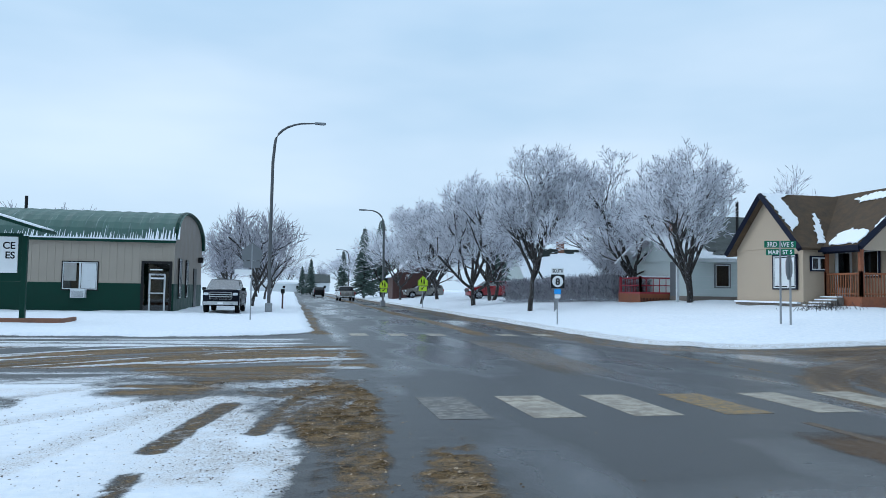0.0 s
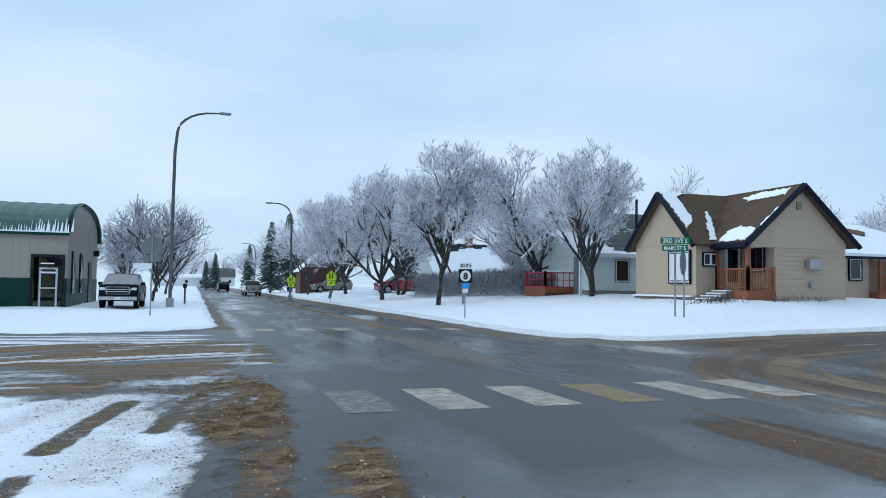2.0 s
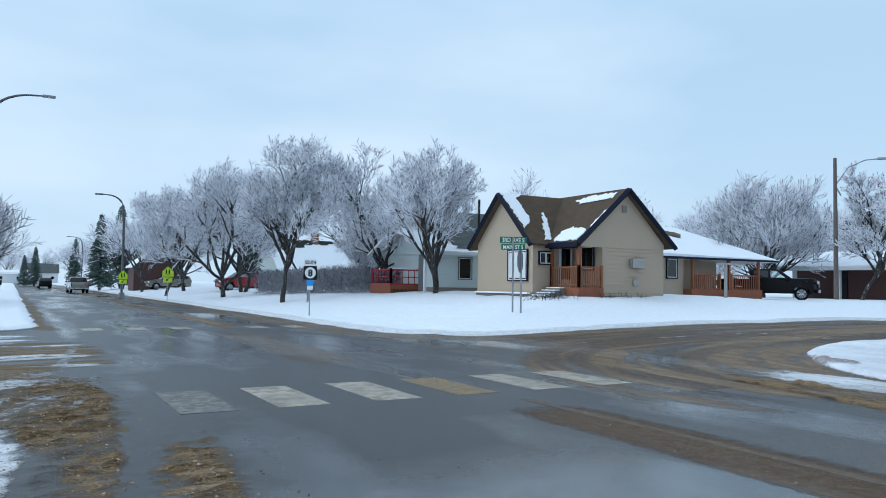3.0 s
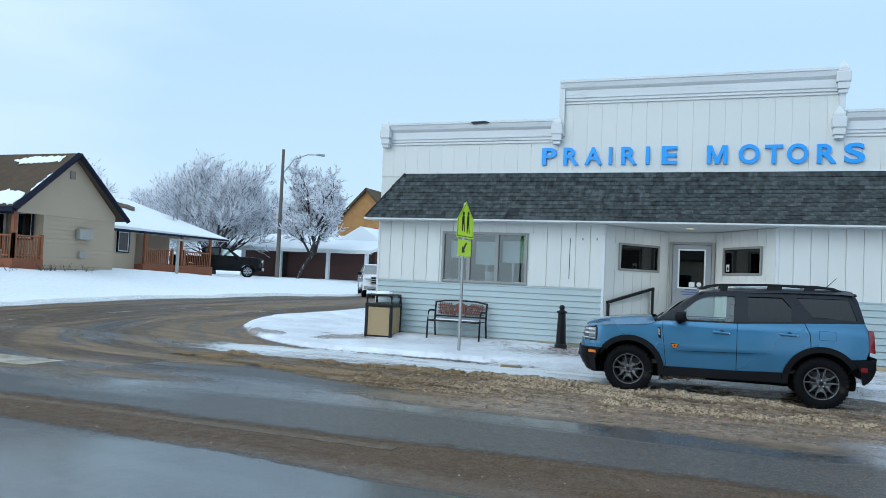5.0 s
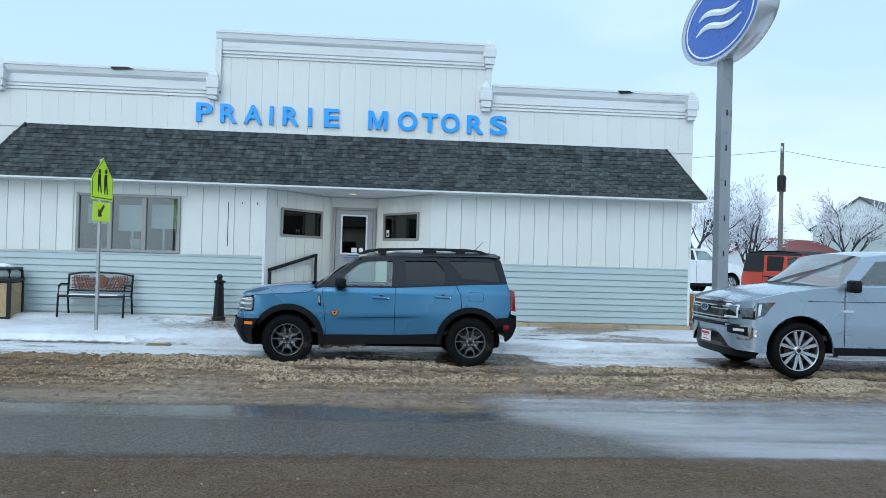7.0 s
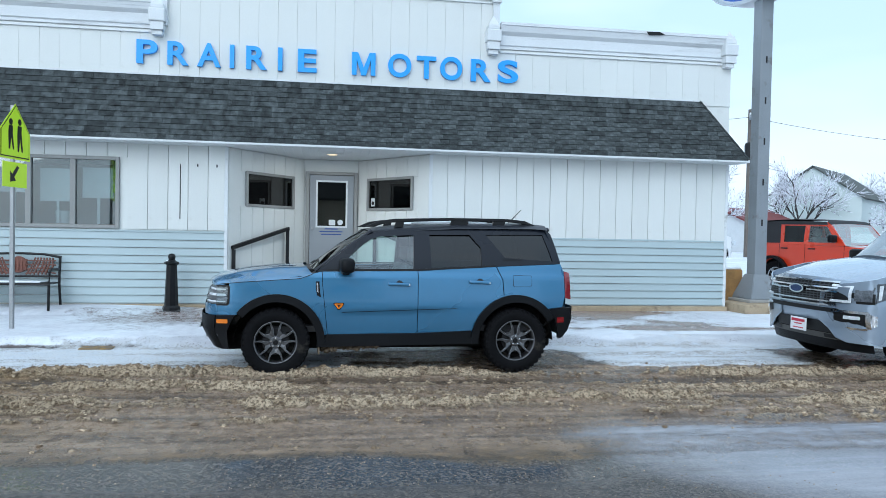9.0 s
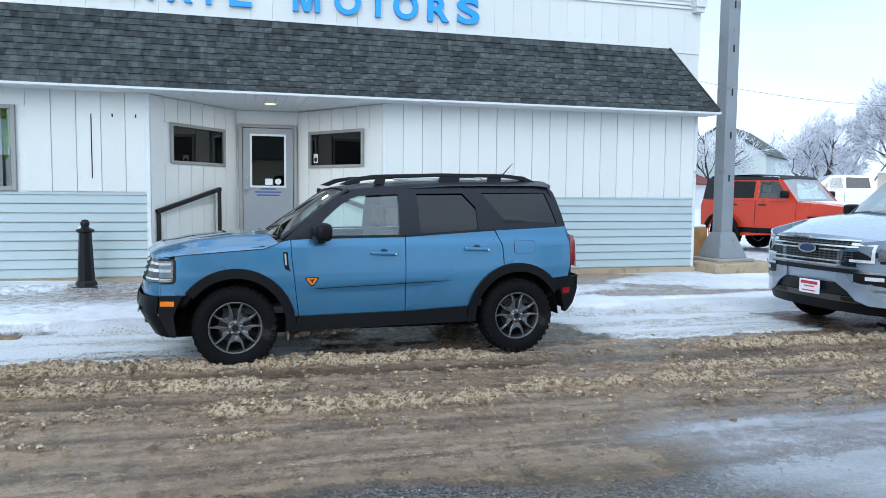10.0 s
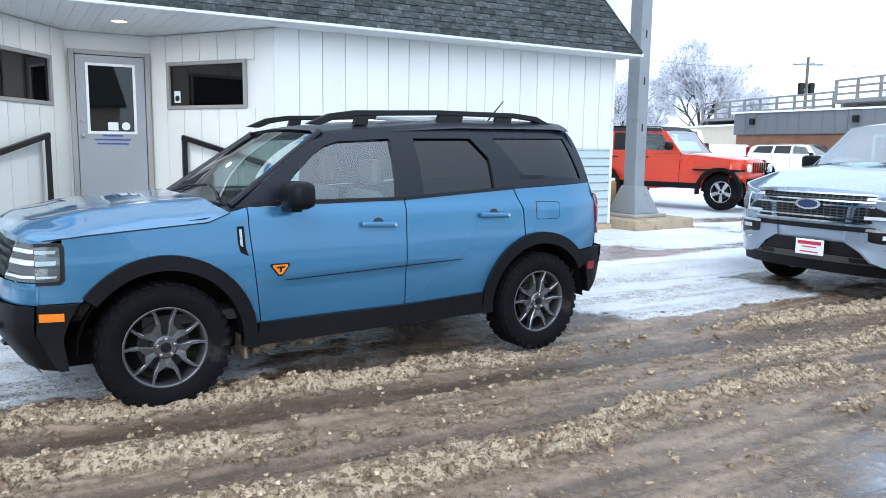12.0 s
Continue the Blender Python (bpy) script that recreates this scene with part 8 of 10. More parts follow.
pickup(pose(-3.6, 45.6, ground_at(-3.35, 46.2), 0, 0, 179), "dark navy pickup with frosted windscreen parked on snow", NAVY)
pickup(pose(7.3, 103, 0.0, 0, 0, 2), "pewter pickup on the far street", TAN_CAR, "cars on the far street")
plain_suv(pose(5.4, 150, 0.0, 0, 0, 2), "dark SUV on the far street", BLACK_CAR, "cars on the far street")
plain_suv(pose(4.2, 196, 0.0, 0, 0, 180), "dark car on the far street", BLACK_CAR, "cars on the far street")

pickup(pose(43.2, 29.6, ground_at(43.0, 30) - 0.02, 0, 0, 215), "black pickup parked on snow beside the house", BLACK_CAR)
pickup(pose(40.6, 18.6, ground_at(40.6, 18.6), 0, 0, 120), "white pickup parked up the side street", WHITE_CAR)
pickup(pose(33.6, -23.1, ground_at(33, -23) + 0.2, 0, 0, -30) @ Matrix.Scale(1.05, 4), "white pickup on the snowy dealer's lot", WHITE_CAR, "cars on the dealer's lot")
plain_suv(pose(26.05, -27.2, ground_at(26, -27.0) + 0.1, 0, 0, 95) @ Matrix.Scale(0.82, 4), "small white crossover parked by the brick building", WHITE_CAR, "cars on the dealer's lot", tumble=0.42)
plain_suv(pose(31.9, -14.2, ground_at(31, -14) + 0.2, 0, 0, 200), "white SUV behind the shop on the dealer's lot", WHITE_CAR, "cars on the dealer's lot")
plain_suv(pose(18.3, 73.0, ground_at(18, 73), 0, 0, 95), "dark red car parked under the frosted trees", RED_CAR, "cars under the trees")
plain_suv(pose(16.0, 100.0, ground_at(16, 100), 0, 0, 95), "silver car parked under the frosted trees", TAN_CAR, "cars under the trees")

# ---- houses ----
BEIGE = plain("beige_siding", (0.42, 0.335, 0.245), 0.7, vary=0.04, bump=0.05, blot=0.6)
BEIGE_DARK = plain("foundation_grey", (0.22, 0.19, 0.16), 0.9, vary=0.15)
NAVY_TRIM = plain("navy_fascia", (0.004, 0.007, 0.022), 0.6, spec=0.2, vary=0.1)
DECK = plain("cedar_deck", (0.26, 0.085, 0.035), 0.7, vary=0.15, bump=0.15, grain=15, each=0.1)
PALE_HOUSE = plain("pale_green_siding", (0.58, 0.64, 0.62), 0.6, vary=0.04, bump=0.05, blot=0.6)
RED_WOOD = plain("red_painted_wood", (0.32, 0.025, 0.04), 0.6, vary=0.15, bump=0.1)
TAN_METAL = plain("tan_ribbed_metal", (0.36, 0.31, 0.25), 0.5, vary=0.05, bump=0.03, blot=0.7, each=0.03)
DARK_TAN = plain("taupe_metal", (0.24, 0.205, 0.17), 0.5, vary=0.05, bump=0.03, blot=0.7)
GREEN_METAL = plain("dark_green_metal", (0.004, 0.038, 0.024), 0.5, vary=0.08, bump=0.03, spec=0.2)
GREEN_ROOF = plain("frosted_green_roof", (0.070, 0.135, 0.112), 0.6, vary=0.12, bump=0.05, blot=0.5, stretch=(6, 0.4, 0.4), dirt=(0.30, 0.38, 0.38), dirt_amount=0.1)
BROWN_WALL = plain("brown_boards", (0.075, 0.032, 0.026), 0.7, vary=0.15, bump=0.1)
ORANGE_BRICK = plain("orange_brick", (0.38, 0.20, 0.07), 0.85, vary=0.2, bump=0.3, grain=30)
RED_BRICK = plain("brown_brick", (0.24, 0.12, 0.075), 0.85, vary=0.2, bump=0.3, grain=30)
GREY_METAL = plain("grey_parapet_metal", (0.15, 0.16, 0.17), 0.55, vary=0.06, bump=0.03)
CREAM = plain("cream_stucco", (0.62, 0.55, 0.42), 0.8, vary=0.06, bump=0.1)
RED_ROOF = plain("dull_red_roof", (0.19, 0.05, 0.05), 0.8, vary=0.15)
HOUSE_GLASS = glassy("house_window_glass", (0.16, 0.18, 0.2), 0.5)


def slab(parent, name, pts, thick, material, label=""):
    return part(name, quad_slab(*pts, thick), material, parent, label)


def patch(parent, origin, u, v, outline, thick=0.05, material=None):
    """A lying patch (of snow) on a slope, its outline in metres along u and v from an origin."""
    o, u, v = Vector(origin), Vector(u).normalized(), Vector(v).normalized()
    n = u.cross(v).normalized()
    n = n if n.z > 0 else -n
    rnd = random.Random(int(1000 * abs(outline[0][0] + outline[-1][1])))
    ring = dense(outline, 0.13)
    bm = bmesh.new()
    lo, hi = [], []
    c = (sum(p[0] for p in ring) / len(ring), sum(p[1] for p in ring) / len(ring))
    for a, b in ring:
        p = o + u * (a + 0.16 * (rnd.random() - 0.5)) + v * (b + 0.16 * (rnd.random() - 0.5))
        lo.append(bm.verts.new(p + n * 0.008))
        hi.append(bm.verts.new(p + (u * (c[0] - a) + v * (c[1] - b)) * 0.04 + n * (0.45 * thick + 0.008)))
    bm.faces.new(hi)
    for k in range(len(lo)):
        bm.faces.new((lo[k], lo[(k + 1) % len(lo)], hi[(k + 1) % len(lo)], hi[k]))
    bmesh.ops.recalc_face_normals(bm, faces=bm.faces)
    part("snow_patch", bm, material or SNOW, parent, "patch of snow")


def window_at(parent, m, w, h, panes=2, frame=TRIM, border=NAVY_TRIM):
    """A window in the xz plane of m, its outside towards -y."""
    f = part("window", boxes(((-w / 2 - 0.06, -0.05, -0.06), (w / 2 + 0.06, 0.03, 0.0)), ((-w / 2 - 0.06, -0.05, h), (w / 2 + 0.06, 0.03, h + 0.06)), ((-w / 2 - 0.06, -0.05, 0), (-w / 2, 0.03, h)), ((w / 2, -0.05, 0), (w / 2 + 0.06, 0.03, h))), border, parent, m=m)
    for k in range(panes):
        a, b = -w / 2 + k * w / panes, -w / 2 + (k + 1) * w / panes
        part("sash", boxes(((a, -0.03, 0), (a + 0.05, 0.02, h)), ((b - 0.05, -0.03, 0), (b, 0.02, h)), ((a + 0.05, -0.03, 0), (b - 0.05, 0.02, 0.05)), ((a + 0.05, -0.03, h - 0.05), (b - 0.05, 0.02, h))), frame, f)
        part("pane", boxes(((a + 0.05, -0.012, 0.05), (b - 0.05, -0.008, h - 0.05))), HOUSE_GLASS, f)
    # dark sheet against the panes, in place of a shaded room
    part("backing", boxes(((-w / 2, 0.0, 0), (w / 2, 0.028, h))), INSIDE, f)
    return f


FACE_WEST = Matrix.Rotation(radians(-90), 4, "Z")  # outside towards -x


def fence_run(parent, a, b, top, step_, material, low=0.12, posts=True):
    """Rails and balusters between two places; heights above their z."""
    a, b = Vector(a), Vector(b)
    d = b - a
    n = max(1, round(d.length / step_))
    part("rail", tube([a + Vector((0, 0, top)), b + Vector((0, 0, top))], 0.045, 6), material, parent)
    part("rail", tube([a + Vector((0, 0, low)), b + Vector((0, 0, low))], 0.03, 6), material, parent)
    for k in range(n + 1):
        p = a + d * k / n
        big = posts and k in (0, n)
        r = 0.06 if big else 0.02
        part("post" if big else "baluster", boxes(((p.x - r, p.y - r, p.z), (p.x + r, p.y + r, p.z + top + (0.1 if big else 0))), bevel=0.004), material, parent)


def beige_house():
    g = 1.0
    h = thing("house", Matrix(), "beige single-storey house with brown gabled roofs under patchy snow", "house")
    eave = 3.78
    # south gable block, porch side open under its roof
    part("wall", boxes(((24.5, 27.0, g - 0.3), (28.5, 27.15, eave)), ((24.5, 27.15, g - 0.3), (24.65, 29.1, eave)), ((28.35, 27.15, g - 0.3), (28.5, 36, eave)), ((24.6, 35.85, g - 0.3), (28.35, 36, eave))), BEIGE, h)
    part("gable", prism([(23.05, eave - 0.25), (28.5, eave - 0.25), (28.5, eave + 0.02), (25.86, 6.27), (23.05, eave + 0.02)], "y", 26.97, 27.12), BEIGE, h)
    part("gable_vent", boxes(((25.7, 26.93, 5.25), (25.98, 26.97, 5.6))), BEIGE_DARK, h)
    for k in range(14):
        z = 1.35 + k * 0.2
        part("siding_line", boxes(((24.5, 26.985, z), (28.5, 26.998, z + 0.012))), BEIGE_DARK if k == 0 else BEIGE, h)
    part("foundation", boxes(((24.45, 26.95, g - 0.5), (28.55, 27.0, g + 0.25))), BEIGE_DARK, h)
    # west gable block
    part("wall", boxes(((22.0, 29.1, g - 0.3), (22.15, 34.0, eave)), ((22.15, 29.1, g - 0.3), (24.5, 29.25, eave)), ((22.15, 33.85, g - 0.3), (25, 34.0, eave))), BEIGE, h)
    part("gable", prism([(29.1, eave), (34.0, eave), (31.55, 6.22)], "x", 21.97, 22.12), BEIGE, h)
    part("foundation", boxes(((21.93, 29.05, g - 0.5), (22.0, 34.05, g + 0.35))), BEIGE_DARK, h)
    part("ledge", boxes(((21.75, 29.2, g + 0.28), (21.93, 33.9, g + 0.36))), SNOW, h)
    # roofs
    r1 = part("roof", quad_slab((22.72, 26.65, eave - 0.08), (25.86, 26.65, 6.42), (25.86, 36.2, 6.42), (22.72, 36.2, eave - 0.08), 0.14), BROWN_ROOF, h)
    part("roof", quad_slab((25.86, 26.65, 6.42), (28.98, 26.65, eave - 0.08), (28.98, 36.2, eave - 0.08), (25.86, 36.2, 6.42), 0.14), BROWN_ROOF, h)
    part("roof", quad_slab((21.62, 28.78, eave - 0.08), (25.86, 28.78, eave - 0.08), (25.86, 31.55, 6.36), (21.62, 31.55, 6.36), 0.14), BROWN_ROOF, h)
    part("roof", quad_slab((21.62, 31.55, 6.36), (25.86, 31.55, 6.36), (25.86, 34.32, eave - 0.08), (21.62, 34.32, eave - 0.08), 0.14), BROWN_ROOF, h)
    for a, b in (((22.72, 26.63, eave - 0.16), (25.86, 26.63, 6.34)), ((25.86, 26.63, 6.34), (28.98, 26.63, eave - 0.16)), ((21.60, 28.78, eave - 0.16), (21.60, 31.55, 6.28)), ((21.60, 31.55, 6.28), (21.60, 34.32, eave - 0.16))):
        part("bargeboard", tube([a, b], 0.14, 4), NAVY_TRIM, h)
    part("eave_board", boxes(((22.66, 26.65, eave - 0.27), (22.72, 29.0, eave - 0.05))), NAVY_TRIM, h)
    west = ((22.72, 26.65, eave - 0.04), (0, 1, 0), (3.14, 0, 2.70))
    patch(h, west[0], west[1], west[2], [(0.15, 0.1), (1.9, 0.1), (1.95, 0.85), (1.4, 1.15), (0.2, 0.95)], 0.08)
    patch(h, west[0], west[1], west[2], [(0.5, 3.4), (2.8, 3.2), (3.4, 3.55), (2.4, 3.85), (0.6, 3.8)], 0.06)
    patch(h, west[0], west[1], west[2], [(0.02, 1.0), (0.15, 1.2), (0.14, 2.4), (0.02, 2.5)], 0.05)
    patch(h, (21.62, 28.78, eave - 0.04), (1, 0, 0), (0, 2.77, 2.66), [(0.2, 1.0), (0.9, 1.7), (0.9, 3.5), (1.6, 3.8), (0.1, 3.8)], 0.06)
    patch(h, (21.62, 28.78, eave - 0.04), (1, 0, 0), (0, 2.77, 2.66), [(1.0, 0.2), (1.35, 0.2), (2.1, 2.2), (2.0, 2.4), (1.5, 1.4)], 0.06)
    # porch
    deck = part("porch_deck", boxes(((23.0, 26.9, g - 0.1), (24.5, 29.1, g + 0.62))), DECK, h)
    part("porch_post", boxes(((23.02, 26.95, g + 0.62), (23.18, 27.1, eave - 0.2))), DECK, h)
    part("porch_post", boxes(((23.02, 28.95, g + 0.62), (23.16, 29.08, eave - 0.2))), DECK, h)
    part("porch_beam", boxes(((22.95, 26.98, eave - 0.32), (23.1, 29.1, eave - 0.2))), NAVY_TRIM, h)
    fence_run(h, (23.08, 27.0, g + 0.62), (23.08, 29.0, g + 0.62), 0.95, 0.14, WOOD)
    fence_run(h, (23.08, 27.0, g + 0.62), (24.45, 27.0, g + 0.62), 0.95, 0.14, WOOD)
    for k in range(4):
        s = part("porch_step", boxes(((21.85 + 0.28 * k, 27.9, g - 0.1 + 0.12 * k), (22.2 + 0.28 * k, 29.0, g + 0.21 + 0.12 * k))), BEIGE_DARK, h)
        part("step_snow", boxes(((21.85 + 0.28 * k, 27.92, g + 0.212 + 0.12 * k), (22.16 + 0.28 * k, 28.98, g + 0.265 + 0.12 * k)), bevel=0.02), SNOW, s, "snow")
    door = part("door", boxes(((23.55, 29.02, g + 0.62), (24.35, 29.08, g + 2.65))), TRIM, h, "white glazed door")
    part("pane", boxes(((23.68, 29.0, g + 1.0), (24.22, 29.02, g + 2.5))), HOUSE_GLASS, door)
    window_at(h, pose(22.75, 29.06, g + 1.75), 0.75, 0.55, 2)
    window_at(h, Matrix.Translation((24.44, 28.0, g + 1.5)) @ FACE_WEST, 0.85, 1.1, 1)
    bay = window_at(h, Matrix.Translation((21.94, 30.25, g + 0.95)) @ FACE_WEST, 1.55, 1.45, 3)
    for a in (-0.70, -0.21, 0.28):
        part("curtain", boxes(((a, -0.024, 0.10), (a + 0.40, -0.018, 1.36))), TRIM, bay, "pale drawn curtain")
    ac = part("wall_box", boxes(((26.2, 26.72, g + 1.6), (26.95, 26.96, g + 2.05)), bevel=0.02), CONCRETE, h)
    part("meter", boxes(((26.4, 26.85, g + 0.75), (26.7, 26.97, g + 1.05)), bevel=0.02), CONCRETE, h)
    # east wing with a hipped roof under snow, and its porch
    part("wall", boxes(((28.5, 30.0, g - 0.3), (33.2, 30.15, 3.5)), ((28.5, 34.9, g - 0.3), (38.5, 35.0, 3.5)), ((33.05, 30.15, g - 0.3), (33.2, 31.6, 3.5)), ((33.05, 31.6, g - 0.3), (37.8, 31.72, 3.5))), BEIGE, h)
    window_at(h, pose(32.25, 29.96, g + 1.25), 0.75, 1.05, 1)
    part("door", boxes(((33.9, 31.54, g + 0.55), (34.8, 31.6, g + 2.5))), BLACK, h, "dark porch door")
    part("drain_pipe", tube([(28.62, 29.93, 3.4), (28.62, 29.93, g + 0.3), (28.9, 29.6, g + 0.1)], 0.045, 6), BEIGE, h)
    wr = bmesh.new()
    pts = [(28.4, 29.4, 3.62), (40.2, 29.0, 3.42), (40.2, 35.6, 3.42), (28.4, 35.6, 3.62), (28.4, 32.5, 5.35), (35.2, 32.5, 5.35)]
    top = [wr.verts.new(p) for p in pts]
    low = [wr.verts.new((x, y, z - 0.15)) for x, y, z in pts[:4]]
    for f in ((0, 1, 5, 4), (1, 2, 5), (2, 3, 4, 5), (0, 4, 3)):
        wr.faces.new([top[k] for k in f])
    for k in range(4):
        wr.faces.new((top[k], low[k], low[(k + 1) % 4], top[(k + 1) % 4]))
    wr.faces.new(low[::-1])
    bmesh.ops.recalc_face_normals(wr, faces=wr.faces)
    part("wing_roof", wr, SNOW, h, "snow-covered hipped roof")
    patch(h, (28.4, 29.4, 3.66), (1, 0, 0), (0, 3.1, 1.73), [(2.0, 2.2), (3.4, 2.3), (3.6, 3.0), (2.4, 2.9)], 0.02, BROWN_ROOF)
    patch(h, (28.4, 29.4, 3.66), (1, 0, 0), (0, 3.1, 1.73), [(4.4, 2.4), (5.8, 2.0), (6.2, 2.5), (5.0, 3.0)], 0.02, BROWN_ROOF)
    part("eave_board", boxes(((28.4, 29.0, 3.28), (40.2, 29.06, 3.40))), NAVY_TRIM, h)
    part("porch_deck", boxes(((33.2, 29.4, g - 0.3), (39.2, 30.0, g + 0.62)), ((33.2, 30.0, g + 0.4), (39.2, 34.9, g + 0.55))), DECK, h)
    for x in (33.4, 36.4, 39.0):
        part("porch_post", boxes(((x - 0.07, 29.45, g + 0.5), (x + 0.07, 29.59, 3.4))), DECK, h)
    fence_run(h, (33.4, 29.5, g + 0.55), (35.6, 29.5, g + 0.55), 0.9, 0.16, WOOD)
    fence_run(h, (36.6, 29.5, g + 0.55), (39.0, 29.5, g + 0.55), 0.9, 0.16, WOOD)
    for k in range(4):
        part("porch_step", boxes(((35.65, 28.4 + 0.27 * k, g - 0.35), (36.6, 28.75 + 0.27 * k, g - 0.1 + 0.16 * k))), WOOD, h)
    dish = part("satellite_dish", lathe([(0.001, 0.12), (0.2, 0.09), (0.42, 0.0), (0.44, 0.0), (0.2, 0.11)], 24), STEEL, h, m=Matrix.Translation((37.0, 30.6, 4.75)) @ Matrix.Rotation(radians(70), 4, "X") @ Matrix.Rotation(radians(30), 4, "Y"))
    part("dish_arm", tube([(37.0, 30.75, 4.15), (37.0, 30.7, 4.7)], 0.03), STEEL, h)
    pole_ = tagged(part("clothes_post", boxes(((32.6, 26.6, ground_at(32.6, 26.6) - 0.1), (32.72, 26.72, 3.0)), ((32.0, 26.62, 2.92), (34.2, 26.70, 3.02))), CONCRETE), "weathered T-shaped clothes-line post standing in snow", "post")


beige_house()


def pale_house():
    g = 1.05
    h = thing("house", Matrix.Translation((-0.6, 0, 0)), "pale green sided house with snowy low roof beside the trees", "house")
    part("wall", boxes(((23.4, 40.2, g - 0.3), (30.5, 47.5, 3.75))), PALE_HOUSE, h)
    part("foundation", boxes(((23.34, 40.14, g - 0.4), (30.5, 40.2, g + 0.45))), BEIGE_DARK, h)
    part("foundation", boxes(((23.34, 40.14, g - 0.4), (23.4, 47.5, g + 0.45))), BEIGE_DARK, h)
    part("roof", quad_slab((22.5, 39.6, 3.72), (31, 39.6, 3.72), (31, 43.9, 5.5), (22.5, 43.9, 5.5), 0.15), SNOW, h)
    part("roof", quad_slab((22.5, 43.9, 5.5), (31, 43.9, 5.5), (31, 48.2, 3.72), (22.5, 48.2, 3.72), 0.15), SNOW, h)
    part("west_gable", prism([(40.2, 3.6), (47.5, 3.6), (43.9, 5.2)], "x", 23.3, 23.39), PALE_HOUSE, h)
    part("eave_board", boxes(((22.5, 39.56, 3.5), (31, 39.62, 3.66))), TRIM, h)
    part("porch_post", boxes(((22.62, 40.0, g), (22.76, 40.14, 3.6))), TRIM, h)
    patch(h, (22.6, 39.6, 3.76), (1, 0, 0), (0, 4.3, 1.78), [(2.2, 0.5), (8.5, 0.3), (8.0, 1.4), (5.0, 1.3), (4.0, 2.6), (3.0, 1.2)], 0.02, GREY_ROOF)
    part("gable", prism([(41.0, 4.2), (45.5, 4.2), (43.3, 6.3)], "x", 25.5, 29.0), PALE_HOUSE, h)
    part("roof", quad_slab((25.0, 40.6, 4.2), (29.5, 40.6, 4.2), (29.5, 43.3, 6.55), (25.0, 43.3, 6.55), 0.12), GREY_ROOF, h)
    part("roof", quad_slab((25.0, 43.3, 6.55), (29.5, 43.3, 6.55), (29.5, 46.0, 4.2), (25.0, 46.0, 4.2), 0.12), GREY_ROOF, h)
    part("chimney", boxes(((23.9, 43.2, 5.0), (24.6, 43.9, 6.6)), bevel=0.03), RED_BRICK, h)
    part("vent_pipe", tube([(27.5, 41.6, 5.2), (27.5, 41.6, 7.3)], 0.09), BLACK, h)
    window_at(h, pose(25.6, 40.16, g + 1.0), 0.9, 1.3, 1, border=GREY_METAL)
    door = part("door", boxes(((23.32, 41.2, g + 0.45), (23.4, 42.1, g + 2.5))), GREY_METAL, h)
    for k in range(9):
        part("siding_line", boxes(((23.4, 40.185, g + 0.6 + 0.25 * k), (30.5, 40.2, g + 0.615 + 0.25 * k))), TRIM, h)
    d = thing("deck", Matrix(), "red painted wooden deck with railings and snow", "deck")
    part("platform", boxes(((20.8, 42.2, g + 0.55), (23.0, 45.2, g + 0.65))), RED_WOOD, d)
    part("skirt", boxes(((20.8, 42.2, g - 0.3), (23.0, 42.26, g + 0.55))), DECK, d)
    part("skirt", boxes(((20.8, 42.26, g - 0.3), (20.86, 45.2, g + 0.55))), DECK, d)
    for k in range(22):
        part("lattice_gap", boxes(((20.9 + 0.095 * k, 42.185, g - 0.1), (20.94 + 0.095 * k, 42.198, g + 0.28))), BLACK, d)
    fence_run(d, (20.85, 42.25, g + 0.65), (22.95, 42.25, g + 0.65), 0.85, 0.42, RED_WOOD, 0.4)
    fence_run(d, (20.85, 44.95, g + 0.65), (22.95, 44.95, g + 0.65), 0.85, 0.42, RED_WOOD, 0.4)
    fence_run(d, (20.85, 42.25, g + 0.65), (20.85, 45.0, g + 0.65), 0.85, 0.65, RED_WOOD, 0.4)
    part("rail_snow", boxes(((20.8, 42.2, g + 1.55), (22.95, 42.3, g + 1.63)), bevel=0.02), SNOW, d, "snow along the rail")
    for k in range(4):
        s = part("deck_step", boxes(((23.1, 41.0 + 0.3 * k, g - 0.1), (24.1, 41.35 + 0.3 * k, g + 0.05 + 0.16 * k))), RED_WOOD, d)


pale_house()


GREEN_SHINGLE = plain("dark_green_shingles", (0.014, 0.022, 0.017), 0.9, vary=0.3, bump=0.4, grain=40, blot=2)


